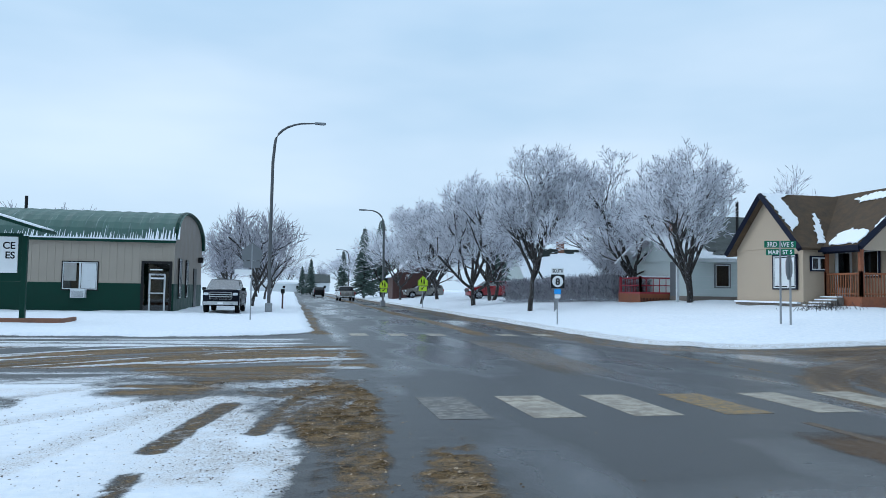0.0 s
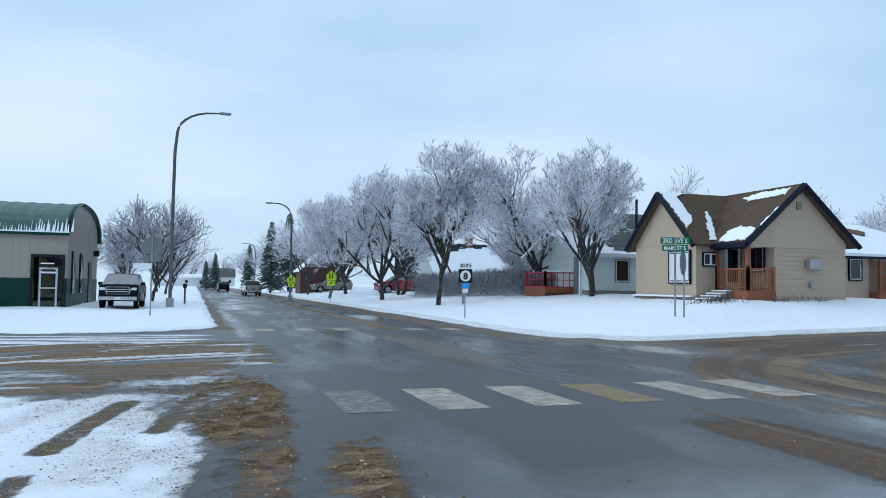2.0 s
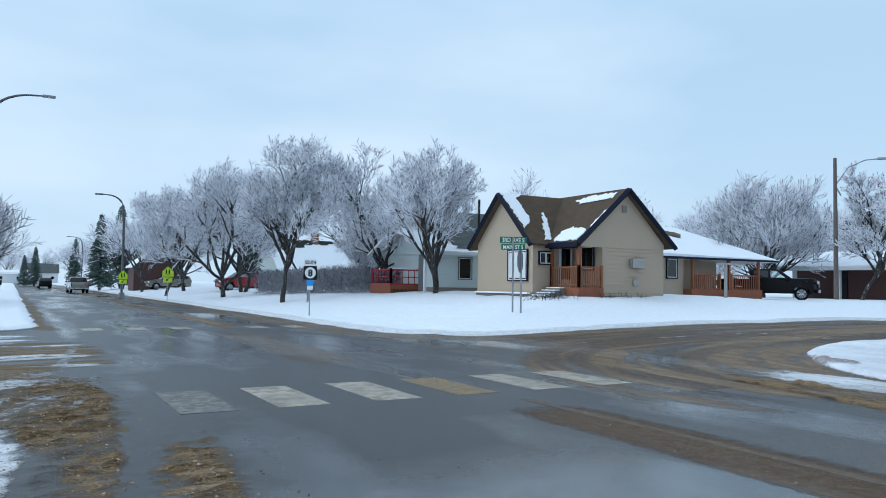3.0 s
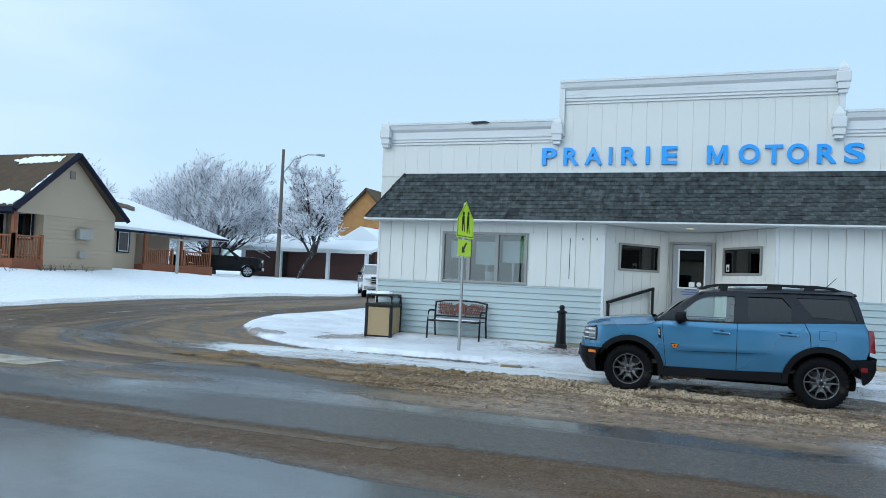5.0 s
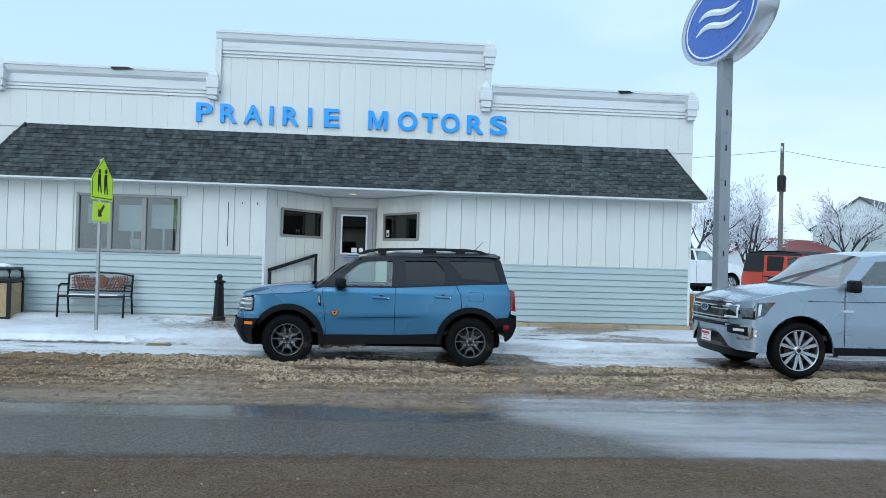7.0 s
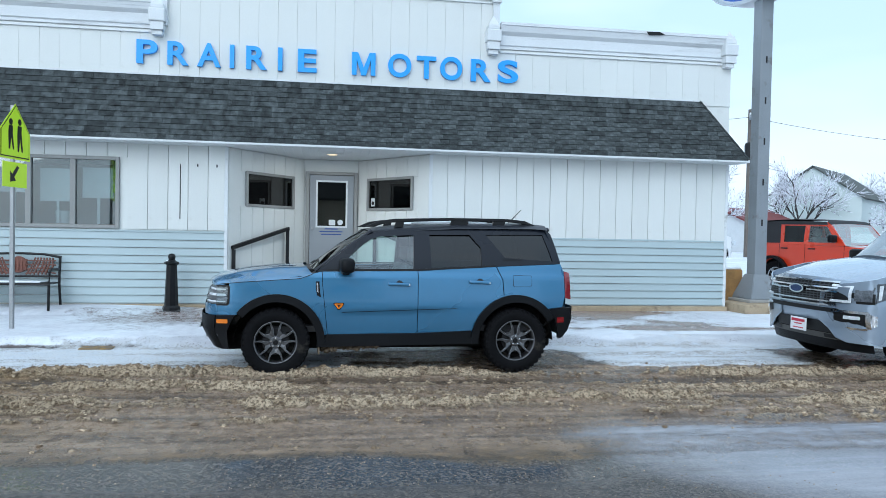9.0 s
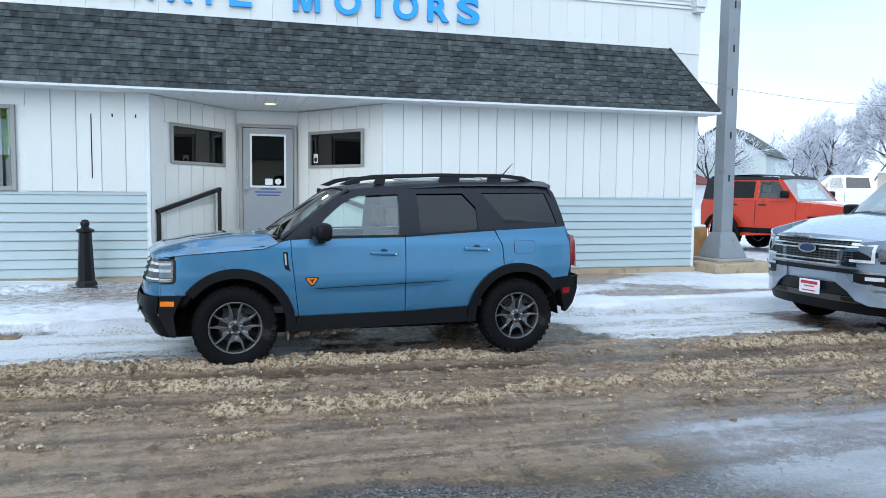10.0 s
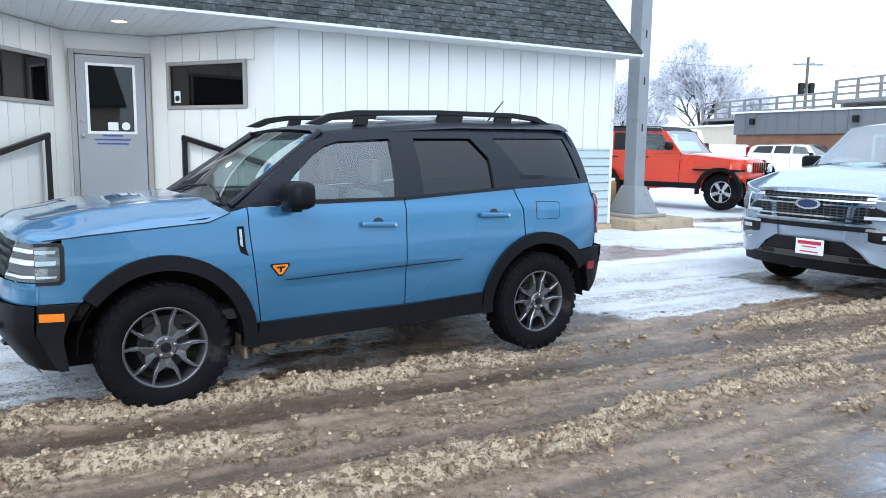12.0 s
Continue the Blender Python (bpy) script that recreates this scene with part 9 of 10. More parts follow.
def far_house(m, w, d, h, ridge, wall, roof_mat, label, windows=2, chimney=False):
    """A plain gabled house: front at y 0 towards -y, ridge along x."""
    t = thing("house", m, label, "house", "houses further off")
    part("wall", boxes(((-w / 2, 0, -1), (w / 2, d, h))), wall, t)
    part("gable", prism([(0.02, h), (d - 0.02, h), (d / 2, ridge - 0.1)], "x", -w / 2 + 0.01, w / 2 - 0.01), wall, t)
    part("roof", quad_slab((-w / 2 - 0.3, -0.4, h - 0.15), (w / 2 + 0.3, -0.4, h - 0.15), (w / 2 + 0.3, d / 2, ridge), (-w / 2 - 0.3, d / 2, ridge), 0.15), roof_mat, t)
    part("roof", quad_slab((-w / 2 - 0.3, d / 2, ridge), (w / 2 + 0.3, d / 2, ridge), (w / 2 + 0.3, d + 0.4, h - 0.15), (-w / 2 - 0.3, d + 0.4, h - 0.15), 0.15), roof_mat, t)
    for k in range(windows):
        window_at(t, pose(-w / 2 + (k + 0.5) * w / windows, -0.03, h * 0.38), 1.0, 1.1, 1, border=TRIM)
    if chimney:
        part("chimney", boxes(((w * 0.1, d / 2 - 0.4, ridge - 0.8), (w * 0.1 + 0.7, d / 2 + 0.3, ridge + 0.9))), RED_BRICK, t)
    return t


def quonset():
    q = thing("arched_building", Matrix(), "tan and green metal building with an arched frosted green roof", "building")
    x0, x1, y0, y1, z0, eave = -34.0, -6.65, 47.9, 61.9, 0.0, 4.35
    arch_ = [(y0 + (y1 - y0) * (0.5 - 0.5 * math.cos(math.pi * k / 16)), eave + 2.1 * math.sin(math.pi * k / 16) ** 0.8) for k in range(17)]
    part("wall", boxes(((x0, y0, 1.75), (x1, y0 + 0.15, eave))), TAN_METAL, q)
    part("wainscot", boxes(((x0, y0 - 0.02, z0), (x1, y0 + 0.13, 1.75))), GREEN_METAL, q)
    part("end_wall", prism([(y0 + 0.15, z0), (y1, z0)] + arch_[::-1], "x", x1 - 0.2, x1 - 0.02), DARK_TAN, q)
    part("back_wall", boxes(((x0, y1 - 0.15, z0), (x1 - 0.2, y1, eave))), TAN_METAL, q)
    part("end_wainscot", boxes(((x1 - 0.02, y0 + 0.1, z0), (x1 + 0.01, y1, 1.75))), GREEN_METAL, q)
    for k in range(64):
        x = x0 + 0.2 + k * 0.425
        part("rib", boxes(((x, y0 - 0.025, 1.78), (x + 0.1, y0, eave - 0.1))), TAN_METAL, q)
    roof = bmesh.new()
    n = 66
    rows = [[roof.verts.new((x0 - 0.2 + (x1 - x0 + 0.45) * k / n, y, z + 0.08 + (0.05 if k % 2 else 0.0))) for y, z in [(y0 - 0.3, eave - 0.06)] + arch_ + [(y1 + 0.2, eave - 0.06)]] for k in range(n + 1)]
    for a, b in zip(rows, rows[1:]):
        for k in range(len(a) - 1):
            roof.faces.new((a[k], b[k], b[k + 1], a[k + 1]))
    bmesh.ops.recalc_face_normals(roof, faces=roof.faces)
    part("roof", roof, GREEN_ROOF, q)
    part("gutter", boxes(((x0, y0 - 0.34, eave - 0.16), (x1 + 0.1, y0 - 0.2, eave - 0.02))), GREEN_METAL, q)
    rnd = random.Random(3)
    part("snow_edge", boxes(((x0, y0 - 0.33, eave - 0.01), (x1 + 0.1, y0 - 0.16, eave + 0.07)), bevel=0.02), SNOW, q, "icy line of snow along the eave")
    for k in range(130):
        x = -25 + k * 0.143 + 0.10 * rnd.random()
        l = rnd.uniform(0.04, 0.62) * (0.5 + rnd.random()) if k < 116 else rnd.uniform(0.4, 1.0)
        w = rnd.uniform(0.02, 0.085) if k < 116 else rnd.uniform(0.05, 0.16)
        part("snow_streak", quad_slab((x, y0 - 0.25, eave + 0.08), (x + w, y0 - 0.25, eave + 0.08), (x + 0.6 * w, y0 - 0.25 + 0.55 * l, eave + 0.12 + 0.85 * l), (x + 0.4 * w, y0 - 0.25 + 0.55 * l, eave + 0.12 + 0.85 * l), 0.03), SNOW, q)
    part("roof_edge", tube([(x1 + 0.05, y, z + 0.08) for y, z in arch_], 0.12, 6), GREEN_METAL, q)
    part("roof_pipe", tube([(-16.3, 52, 6.0), (-16.3, 52, 7.2)], 0.1), BLACK, q)
    d = part("entrance", boxes(((-8.5, y0 - 0.08, 0.05), (-8.35, y0 + 0.02, 3.1)), ((-6.9, y0 - 0.08, 0.05), (-6.75, y0 + 0.02, 3.1)), ((-8.35, y0 - 0.08, 2.95), (-6.9, y0 + 0.02, 3.1))), BLACK, q)
    part("pane", boxes(((-8.35, y0 - 0.05, 0.05), (-6.9, y0 - 0.03, 2.95))), DARK_PANE, d)
    # black sheet close behind the glass, painting the entrance's shade
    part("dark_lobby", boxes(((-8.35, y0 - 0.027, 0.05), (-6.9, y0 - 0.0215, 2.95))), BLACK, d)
    part("door_frame", boxes(((-8.05, y0 - 0.09, 0.05), (-7.95, y0 - 0.05, 2.35)), ((-7.2, y0 - 0.09, 0.05), (-7.1, y0 - 0.05, 2.35)), ((-7.95, y0 - 0.09, 2.25), (-7.2, y0 - 0.05, 2.35)), ((-7.95, y0 - 0.09, 1.15), (-7.2, y0 - 0.05, 1.22))), ALUMINIUM, d, "bright aluminium door frame")
    part("writing", boxes(((-7.95, y0 - 0.056, 2.02), (-7.2, y0 - 0.052, 2.12))), SIGN_WHITE, d)
    part("writing", boxes(((-8.0, y0 - 0.056, 2.55), (-7.3, y0 - 0.052, 2.62))), SIGN_WHITE, d)
    qw = window_at(q, pose(-11.9, y0 - 0.02, 1.35), 1.9, 1.6, 2, border=BLACK)
    part("curtain", boxes(((0.08, -0.024, 0.06), (0.88, -0.018, 1.54))), TRIM, qw, "pale drawn curtain")
    part("curtain", boxes(((-0.88, -0.024, 0.5), (-0.2, -0.018, 1.54))), CONCRETE, qw, "grey drawn curtain")
    a = part("air_conditioner", boxes(((-12.3, y0 - 0.45, 0.86), (-11.5, y0 - 0.04, 1.36)), bevel=0.03), TRIM, q)
    for k in range(6):
        part("grille_slat", boxes(((-12.22, y0 - 0.46, 0.93 + 0.06 * k), (-11.58, y0 - 0.45, 0.95 + 0.06 * k))), GREY_METAL, a)
    for y in (50.2, 53.4):
        window_at(q, Matrix.Translation((x1 + 0.03, y, 0.9)) @ Matrix.Rotation(radians(90), 4, "Z"), 1.0, 2.4, 1, border=BLACK)
    part("door", boxes(((x1 - 0.01, 57.0, 0.05), (x1 + 0.05, 58.6, 2.9))), BLACK, q)
    part("wall_light", boxes(((x1, 59.6, 3.4), (x1 + 0.35, 60.0, 3.8))), BLACK, q)


quonset()


def office_sign():
    s = thing("office_sign", Matrix(), "green roofed signboard with white panel on dark green posts", "sign")
    g = ground_at(-10.6, 34.4)
    for x in (-10.6, -14.4):
        part("post", boxes(((x - 0.1, 34.3, g - 0.2), (x + 0.1, 34.5, g + 3.5)), bevel=0.01), GREEN_METAL, s)
    part("board", boxes(((-14.3, 34.35, g + 1.6), (-10.7, 34.45, g + 3.6))), GREEN_METAL, s)
    p = part("sign_panel", boxes(((-14.2, 34.3, g + 1.95), (-10.85, 34.35, g + 3.45))), SIGN_WHITE, s, "white sign panel")
    for text, z, size in (("CE", 2.95, 0.40), ("ES", 2.55, 0.40)):
        me, w = letters(text, size, 0.004, 0.008)
        me.materials.append(BLACK)
        part("writing", me, None, p, m=Matrix.Translation((-10.95 - w, 34.292, g + z)) @ Matrix.Rotation(radians(90), 4, "X"))
    part("roof", quad_slab((-12.5, 33.5, g + 4.6), (-9.7, 33.5, g + 3.75), (-9.7, 35.3, g + 3.75), (-12.5, 35.3, g + 4.6), 0.12), GREEN_METAL, s)
    part("roof", quad_slab((-15.3, 33.5, g + 3.75), (-12.5, 33.5, g + 4.6), (-12.5, 35.3, g + 4.6), (-15.3, 35.3, g + 3.75), 0.12), GREEN_METAL, s)
    part("roof_snow", quad_slab((-12.5, 33.45, g + 4.68), (-9.75, 33.45, g + 3.84), (-9.75, 35.2, g + 3.84), (-12.5, 35.2, g + 4.68), 0.06), SNOW, s, "snow on the roof")
    tagged(part("flower_bed_edging", boxes(((-14.5, 32.6, g - 0.1), (-8.6, 32.75, g + 0.16)), ((-8.75, 32.75, g - 0.1), (-8.6, 34.8, g + 0.14)), bevel=0.02), RED_BRICK), "low red brick edging half buried in snow", "edging")


office_sign()


# ---- posts, signs, lamps ----
DARK_POLE = plain("dark_weathered_steel", (0.10, 0.105, 0.11), 0.55, metal=0.3, vary=0.12, bump=0.05, blot=1.5)


def street_lamp(m, height, arm, label, name="street_lamp"):
    """A tapered pole whose arm sweeps over the street (+x)."""
    s = thing(name, m, label, "street lamp", "street lamps")
    part("base", boxes(((-0.22, -0.22, 0), (0.22, 0.22, 0.55)), bevel=0.05), STEEL, s)
    pts = [(0, 0, 0.5), (0, 0, height * 0.5), (0.02, 0, height * 0.78), (0.12, 0, height * 0.88)]
    for k in range(1, 8):
        a = math.pi / 2 * k / 7
        pts.append((0.12 + (arm - 0.9) * (1 - math.cos(a)), 0, height * 0.88 + height * 0.115 * math.sin(a)))
    pts.append((arm - 0.4, 0, height * 0.997))
    part("pole", tube(pts, [0.11 - 0.065 * k / (len(pts) - 1) for k in range(len(pts))], 10), DARK_POLE, s, smooth=True)
    part("lamp_head", boxes(((arm - 0.45, -0.14, height - 0.10), (arm + 0.25, 0.14, height + 0.04)), bevel=0.05), POLE_PAINT, s)
    part("lamp_lens", boxes(((arm - 0.15, -0.1, height - 0.115), (arm + 0.18, 0.1, height - 0.10))), LENS, s)


street_lamp(pose(-1.05, 48.3, ground_at(-1, 48.3)), 12.0, 3.0, "tall grey street lamp with a curved arm over the road")
street_lamp(pose(8.9, 72, ground_at(8.9, 72), 0, 0, 180), 9.2, 2.2, "grey street lamp with a curved arm over the road")
street_lamp(pose(11.4, 150, ground_at(11.4, 150), 0, 0, 180), 9.2, 2.4, "grey street lamp with a curved arm over the road")


def octagon(r):
    return [(r * math.cos(math.pi / 8 + k * math.pi / 4), r * math.sin(math.pi / 8 + k * math.pi / 4)) for k in range(8)]


def stop_sign(m, height, label, extra=False):
    """A stop sign whose back faces -y."""
    s = thing("crossing_sign" if extra else "stop_sign", m, label, "road sign")
    shape = [(-0.46, -0.34), (0.46, -0.34), (0.46, 0.14), (0.0, 0.48), (-0.46, 0.14)] if extra else octagon(0.48)
    part("post", boxes(((-0.03, -0.03, -0.2), (0.03, 0.03, height)), bevel=0.005), STEEL, s)
    part("sign_back", prism([(x, height - 0.42 + z) for x, z in shape], "y", 0.03, 0.035), SIGN_BACK, s, "bare grey back")
    part("sign_face", prism([(x, height - 0.42 + z) for x, z in shape], "y", 0.036, 0.04), YELLOW if extra else TAIL, s)
    if extra:
        part("small_plate", boxes(((-0.38, 0.03, height - 1.1), (0.38, 0.036, height - 0.79))), SIGN_BACK, s)
        part("small_plate", boxes(((-0.75, -0.04, height - 1.42), (0.0, -0.034, height - 1.18))), SIGN_WHITE, s, "small white plate")


stop_sign(pose(-1.5, 35.9, ground_at(-1.5, 35.9)), 3.5, "pentagonal crossing sign seen from its grey back", True)


def street_names(m):
    s = thing("street_name_sign", m, "two green street name blades on a steel post", "street sign")
    part("post", boxes(((-0.03, -0.03, -0.2), (0.03, 0.03, 2.95)), bevel=0.005), STEEL, s)
    for text, z, w, h, turn, size in (("3RD AVE S", 2.72, 1.05, 0.24, 0, 0.235), ("MAIN ST S", 2.46, 0.92, 0.22, -22, 0.2)):
        r = Matrix.Translation((0, 0, z)) @ Matrix.Rotation(radians(turn), 4, "Z")
        b = part("name_blade", boxes(((-w / 2, -0.006, 0), (w / 2, 0.006, h)), bevel=0.002), GREEN_SIGN, s, "green blade with white lettering", m=r)
        me, tw = letters(text, size, 0.002, 0.004)
        me.materials.append(SIGN_WHITE)
        k = w * 0.84 / tw
        part("writing", me, None, b, m=Matrix.Translation((-w * 0.42, -0.009, h * 0.16)) @ Matrix.Rotation(radians(90), 4, "X") @ Matrix.Diagonal((k, 1, 1, 1)))


SX, SY = 17.1, 23.8
street_names(pose(SX, SY, ground_at(SX, SY) - 0.05, 0, 0, -22))
stop_sign(pose(SX + 0.28, SY - 0.15, ground_at(SX, SY) - 0.05, 0, 0, 40), 2.45, "stop sign edge-on beside the street name post")


def route_sign(m):
    s = thing("route_sign", m, "black and white state route marker with SOUTH plate above", "road sign")
    part("post", boxes(((-0.025, -0.025, -0.2), (0.025, 0.025, 2.55)), bevel=0.004), STEEL, s)
    a = part("direction_plate", boxes(((-0.3, -0.034, 2.30), (0.3, -0.028, 2.58))), SIGN_WHITE, s)
    me, w = letters("SOUTH", 0.22, 0.002, 0.006)
    me.materials.append(BLACK)
    part("writing", me, None, a, m=Matrix.Translation((-0.25, -0.037, 2.37)) @ Matrix.Rotation(radians(90), 4, "X") @ Matrix.Diagonal((0.5 / w, 1, 1, 1)))
    b = part("route_plate", boxes(((-0.32, -0.034, 1.64), (0.32, -0.028, 2.28))), BLACK, s)
    part("route_disc", lathe([(0.001, -0.038), (0.25, -0.038), (0.26, -0.035)], 28, "y", (0, 0, 1.96)), SIGN_WHITE, b)
    me, w = letters("8", 0.42, 0.002, 0.016)
    me.materials.append(BLACK)
    part("writing", me, None, b, m=Matrix.Translation((-w / 2, -0.042, 1.81)) @ Matrix.Rotation(radians(90), 4, "X"))
    part("small_plate", boxes(((-0.16, -0.034, 1.38), (0.16, -0.028, 1.61))), LETTER, s, "small blue plate")
    part("small_plate", boxes(((-0.14, -0.034, 1.18), (0.14, -0.028, 1.36))), SIGN_WHITE, s)


route_sign(pose(12.35, 33.3, ground_at(12.35, 33.3), 0, 0, -4))
crossing_sign(pose(11.2, 63, ground_at(11.2, 63)), 2.75, "fluorescent yellow school crossing sign on a steel post", 1.15)
crossing_sign(pose(8.95, 71.8, ground_at(8.95, 71.8)), 2.5, "fluorescent yellow school crossing sign on a steel post", 1.05)


def utility_pole(m, h, label, lamp=False, cross=False):
    s = thing("utility_pole", m, label, "utility pole", "utility poles")
    part("pole", tube([(0, 0, -0.3), (0, 0, h)], [0.17, 0.11], 10), plain("grey_weathered_wood", (0.14, 0.12, 0.105), 0.85, vary=0.2, bump=0.3, stretch=(1, 1, 0.1)), s)
    if lamp:
        part("lamp_arm", tube([(0, 0, h - 1.9), (0.8, 0, h - 0.7), (1.8, 0, h - 0.25), (2.6, 0, h - 0.2)], 0.04), STEEL, s)
        part("lamp_head", boxes(((2.5, -0.12, h - 0.28), (3.1, 0.12, h - 0.12)), bevel=0.03), STEEL, s)
        part("brace", tube([(0.05, 0, h - 2.0), (0.35, 0, h - 2.6)], 0.05), STEEL, s)
    if cross:
        part("crossarm", boxes(((-1.3, -0.06, h - 0.7), (1.3, 0.06, h - 0.55))), POLE_PAINT, s)
        for x in (-1.2, -0.5, 0.5, 1.2):
            part("insulator", lathe([(0.03, h - 0.55), (0.06, h - 0.48), (0.05, h - 0.40), (0.001, h - 0.38)], 10, "z", (x, 0, 0)), TRIM, s)
        for x in (-0.45, 0.45):
            part("transformer", lathe([(0.001, h - 3.2), (0.26, h - 3.2), (0.28, h - 2.3), (0.2, h - 2.2), (0.001, h - 2.2)], 16, "z", (x, 0, 0)), BLACK, s)
    return s


UP = (49.0, 31.0)
utility_pole(pose(UP[0], UP[1], ground_at(*UP), 0, 0, -55), 9.7, "weathered wooden utility pole with a lamp arm", lamp=True)
utility_pole(pose(49.2, -26.6, 0.3, 0, 0, -30), 9.6, "weathered utility pole with crossarm and two transformers", cross=True)
utility_pole(pose(50, -60, 0.4, 0, 0, 60), 9.4, "weathered utility pole with crossarm and two transformers", cross=True)
for a, b in (((49.2, -26.6, 9.4), (50, -60, 9.3)), ((49.2, -26.6, 9.4), (52, 10, 9.4)), ((50, -60, 9.3), (20, -75, 9.3)), ((49, 31, 9.6), (110, 52, 9.5))):
    pts = [Vector(a).lerp(Vector(b), t) - Vector((0, 0, 1.2 * 4 * t * (1 - t))) for t in lin(0, 1, 13)]
    tagged(part("power_line", tube(pts, 0.012, 4), BLACK), "thin black overhead power line between poles", "cable", "power lines")

# ---- buildings further off ----
def garage_row():
    g = thing("garage", Matrix(), "brown board garage and carport with snowy white roofs", "garage")
    z = ground_at(54, 31)
    part("wall", boxes(((55.5, 26.0, z - 0.3), (56, 38.5, z + 2.4))), BROWN_WALL, g)
    part("wall", boxes(((56, 25.8, z - 0.3), (64, 26.0, z + 2.4))), BROWN_WALL, g)
    part("roof", quad_slab((53.0, 25.2, z + 2.45), (60, 25.2, z + 3.9), (60, 39.2, z + 3.9), (53.0, 39.2, z + 2.45), 0.25), SNOW, g)
    part("fascia", boxes(((52.95, 25.2, z + 2.12), (53.05, 39.2, z + 2.34))), TRIM, g)
    for y in (25.6, 29.0, 33.4, 37.0):
        part("column", boxes(((53.2, y, z - 0.2), (53.45, y + 0.25, z + 2.3))), TRIM, g)
    part("door", boxes(((55.4, 34.2, z), (55.49, 35.3, z + 2.1))), BLACK, g)
    part("gable_roof", prism([(25.0, z + 2.6), (28.5, z + 4.6), (32.0, z + 2.6)], "x", 57.5, 66), SNOW, g)
    n = thing("church_hall", Matrix(), "orange brick gabled hall behind the garage", "building")
    part("wall", prism([(31.0, 0), (37.4, 0), (37.4, 7.2), (34.2, 10.2), (31.0, 7.2)], "x", 70, 82), ORANGE_BRICK, n)
    part("roof", quad_slab((69.6, 30.4, 6.7), (82, 30.4, 6.7), (82, 34.2, 10.5), (69.6, 34.2, 10.5), 0.2), BROWN_ROOF, n)
    part("roof", quad_slab((69.6, 34.2, 10.5), (82, 34.2, 10.5), (82, 38.0, 6.7), (69.6, 38.0, 6.7), 0.2), BROWN_ROOF, n)
    part("round_window", lathe([(0.001, 69.95), (0.7, 69.95), (0.75, 69.99)], 20, "x", (0, 33.0, 5.6)), RED_WOOD, n)


garage_row()


def brick_building():
    b = thing("brick_building", Matrix(), "low brown brick building with grey metal parapet and wooden roof railing", "building")
    z = 0.1
    part("wall", boxes(((10.0, -29.2, z), (32.4, -29.0, 2.3)), ((32.2, -44, z), (32.4, -29.2, 2.3))), RED_BRICK, b)
    part("parapet", boxes(((9.9, -29.25, 2.3), (32.5, -28.9, 3.3)), ((32.1, -44, 2.3), (32.5, -29.25, 3.3)), bevel=0.02), GREY_METAL, b)
    part("parapet_cap", boxes(((9.8, -29.3, 3.3), (32.6, -28.8, 3.38))), SNOW, b)
    for k in range(40):
        part("rib", boxes(((10.0 + 0.56 * k, -28.9, 2.34), (10.06 + 0.56 * k, -28.87, 3.27))), GREY_METAL, b)
    for x in (31.4, 26.4, 23.2, 20.1, 17):
        part("wall_light", boxes(((x - 0.12, -28.88, 2.75), (x + 0.12, -28.7, 3.05)), bevel=0.03), BLACK, b)
    for x in (24.2, 19.0):
        f = part("shop_window", boxes(((x - 1.5, -28.99, 0.4), (x - 1.4, -28.93, 2.25)), ((x + 1.4, -28.99, 0.4), (x + 1.5, -28.93, 2.25)), ((x - 1.4, -28.99, 2.15), (x + 1.4, -28.93, 2.25)), ((x - 1.4, -28.99, 0.4), (x + 1.4, -28.93, 0.5)), ((x - 0.05, -28.99, 0.5), (x + 0.05, -28.93, 2.15))), TRIM, b)
        part("pane", boxes(((x - 1.4, -28.985, 0.5), (x + 1.4, -28.98, 2.15))), HOUSE_GLASS, f)
    part("roof", boxes(((10, -44, 3.1), (32.2, -29.25, 3.2))), SNOW, b)
    # a long cream shed with a railed deck on its roof, set back at a slant
    m = pose(44.7, -40.3, 0, 0, 0, 163.6)
    c = thing("cream_building", m, "cream stucco back building with a snowy flat roof", "building")
    part("wall", boxes(((-2.0, 0.3, 0.1), (11.6, 6.0, 3.15))), CREAM, c)
    part("roof", boxes(((-2.2, 0.1, 3.15), (11.6, 6.2, 3.27))), SNOW, c)
    weathered = plain("weathered_rail_wood", (0.24, 0.23, 0.22), 0.8, vary=0.15)
    r = thing("roof_deck", m, "weathered wooden deck with railings along a flat roof", "deck")
    for x0, x1, z0 in ((0.0, 12.4, 3.72), (12.4, 32.0, 4.30)):
        part("deck_floor", boxes(((x0, 0.3, z0 - 0.18), (x1, 5.0, z0))), weathered, r)
        for x in (x0 + 0.4, 0.5 * (x0 + x1), x1 - 0.4):
            part("deck_support", boxes(((x - 0.1, 0.5, 3.2), (x + 0.1, 4.8, z0 - 0.18))), weathered, r)
        n = int((x1 - x0) / 1.5)
        for k in range(n + 1):
            x = x0 + 0.06 + (x1 - x0 - 0.12) * k / n
            part("rail_post", boxes(((x - 0.06, 0.3, z0), (x + 0.06, 0.42, z0 + 1.05))), weathered, r)
        for z in (0.30, 0.66, 1.02):
            part("rail", boxes(((x0, 0.26, z0 + z - 0.05), (x1, 0.30, z0 + z + 0.05))), weathered, r)
    part("stair", quad_slab((0, 0.4, 3.7), (0, 1.5, 3.7), (-4.0, 1.5, 0.3), (-4.0, 0.4, 0.3), 0.2), weathered, r)
    part("stair_rail", tube([(0.0, 0.35, 4.75), (-4.0, 0.35, 1.35)], 0.06, 6), weathered, r)
    part("stair_post", boxes(((-4.05, 0.3, 0.1), (-3.93, 0.42, 1.35))), weathered, r)


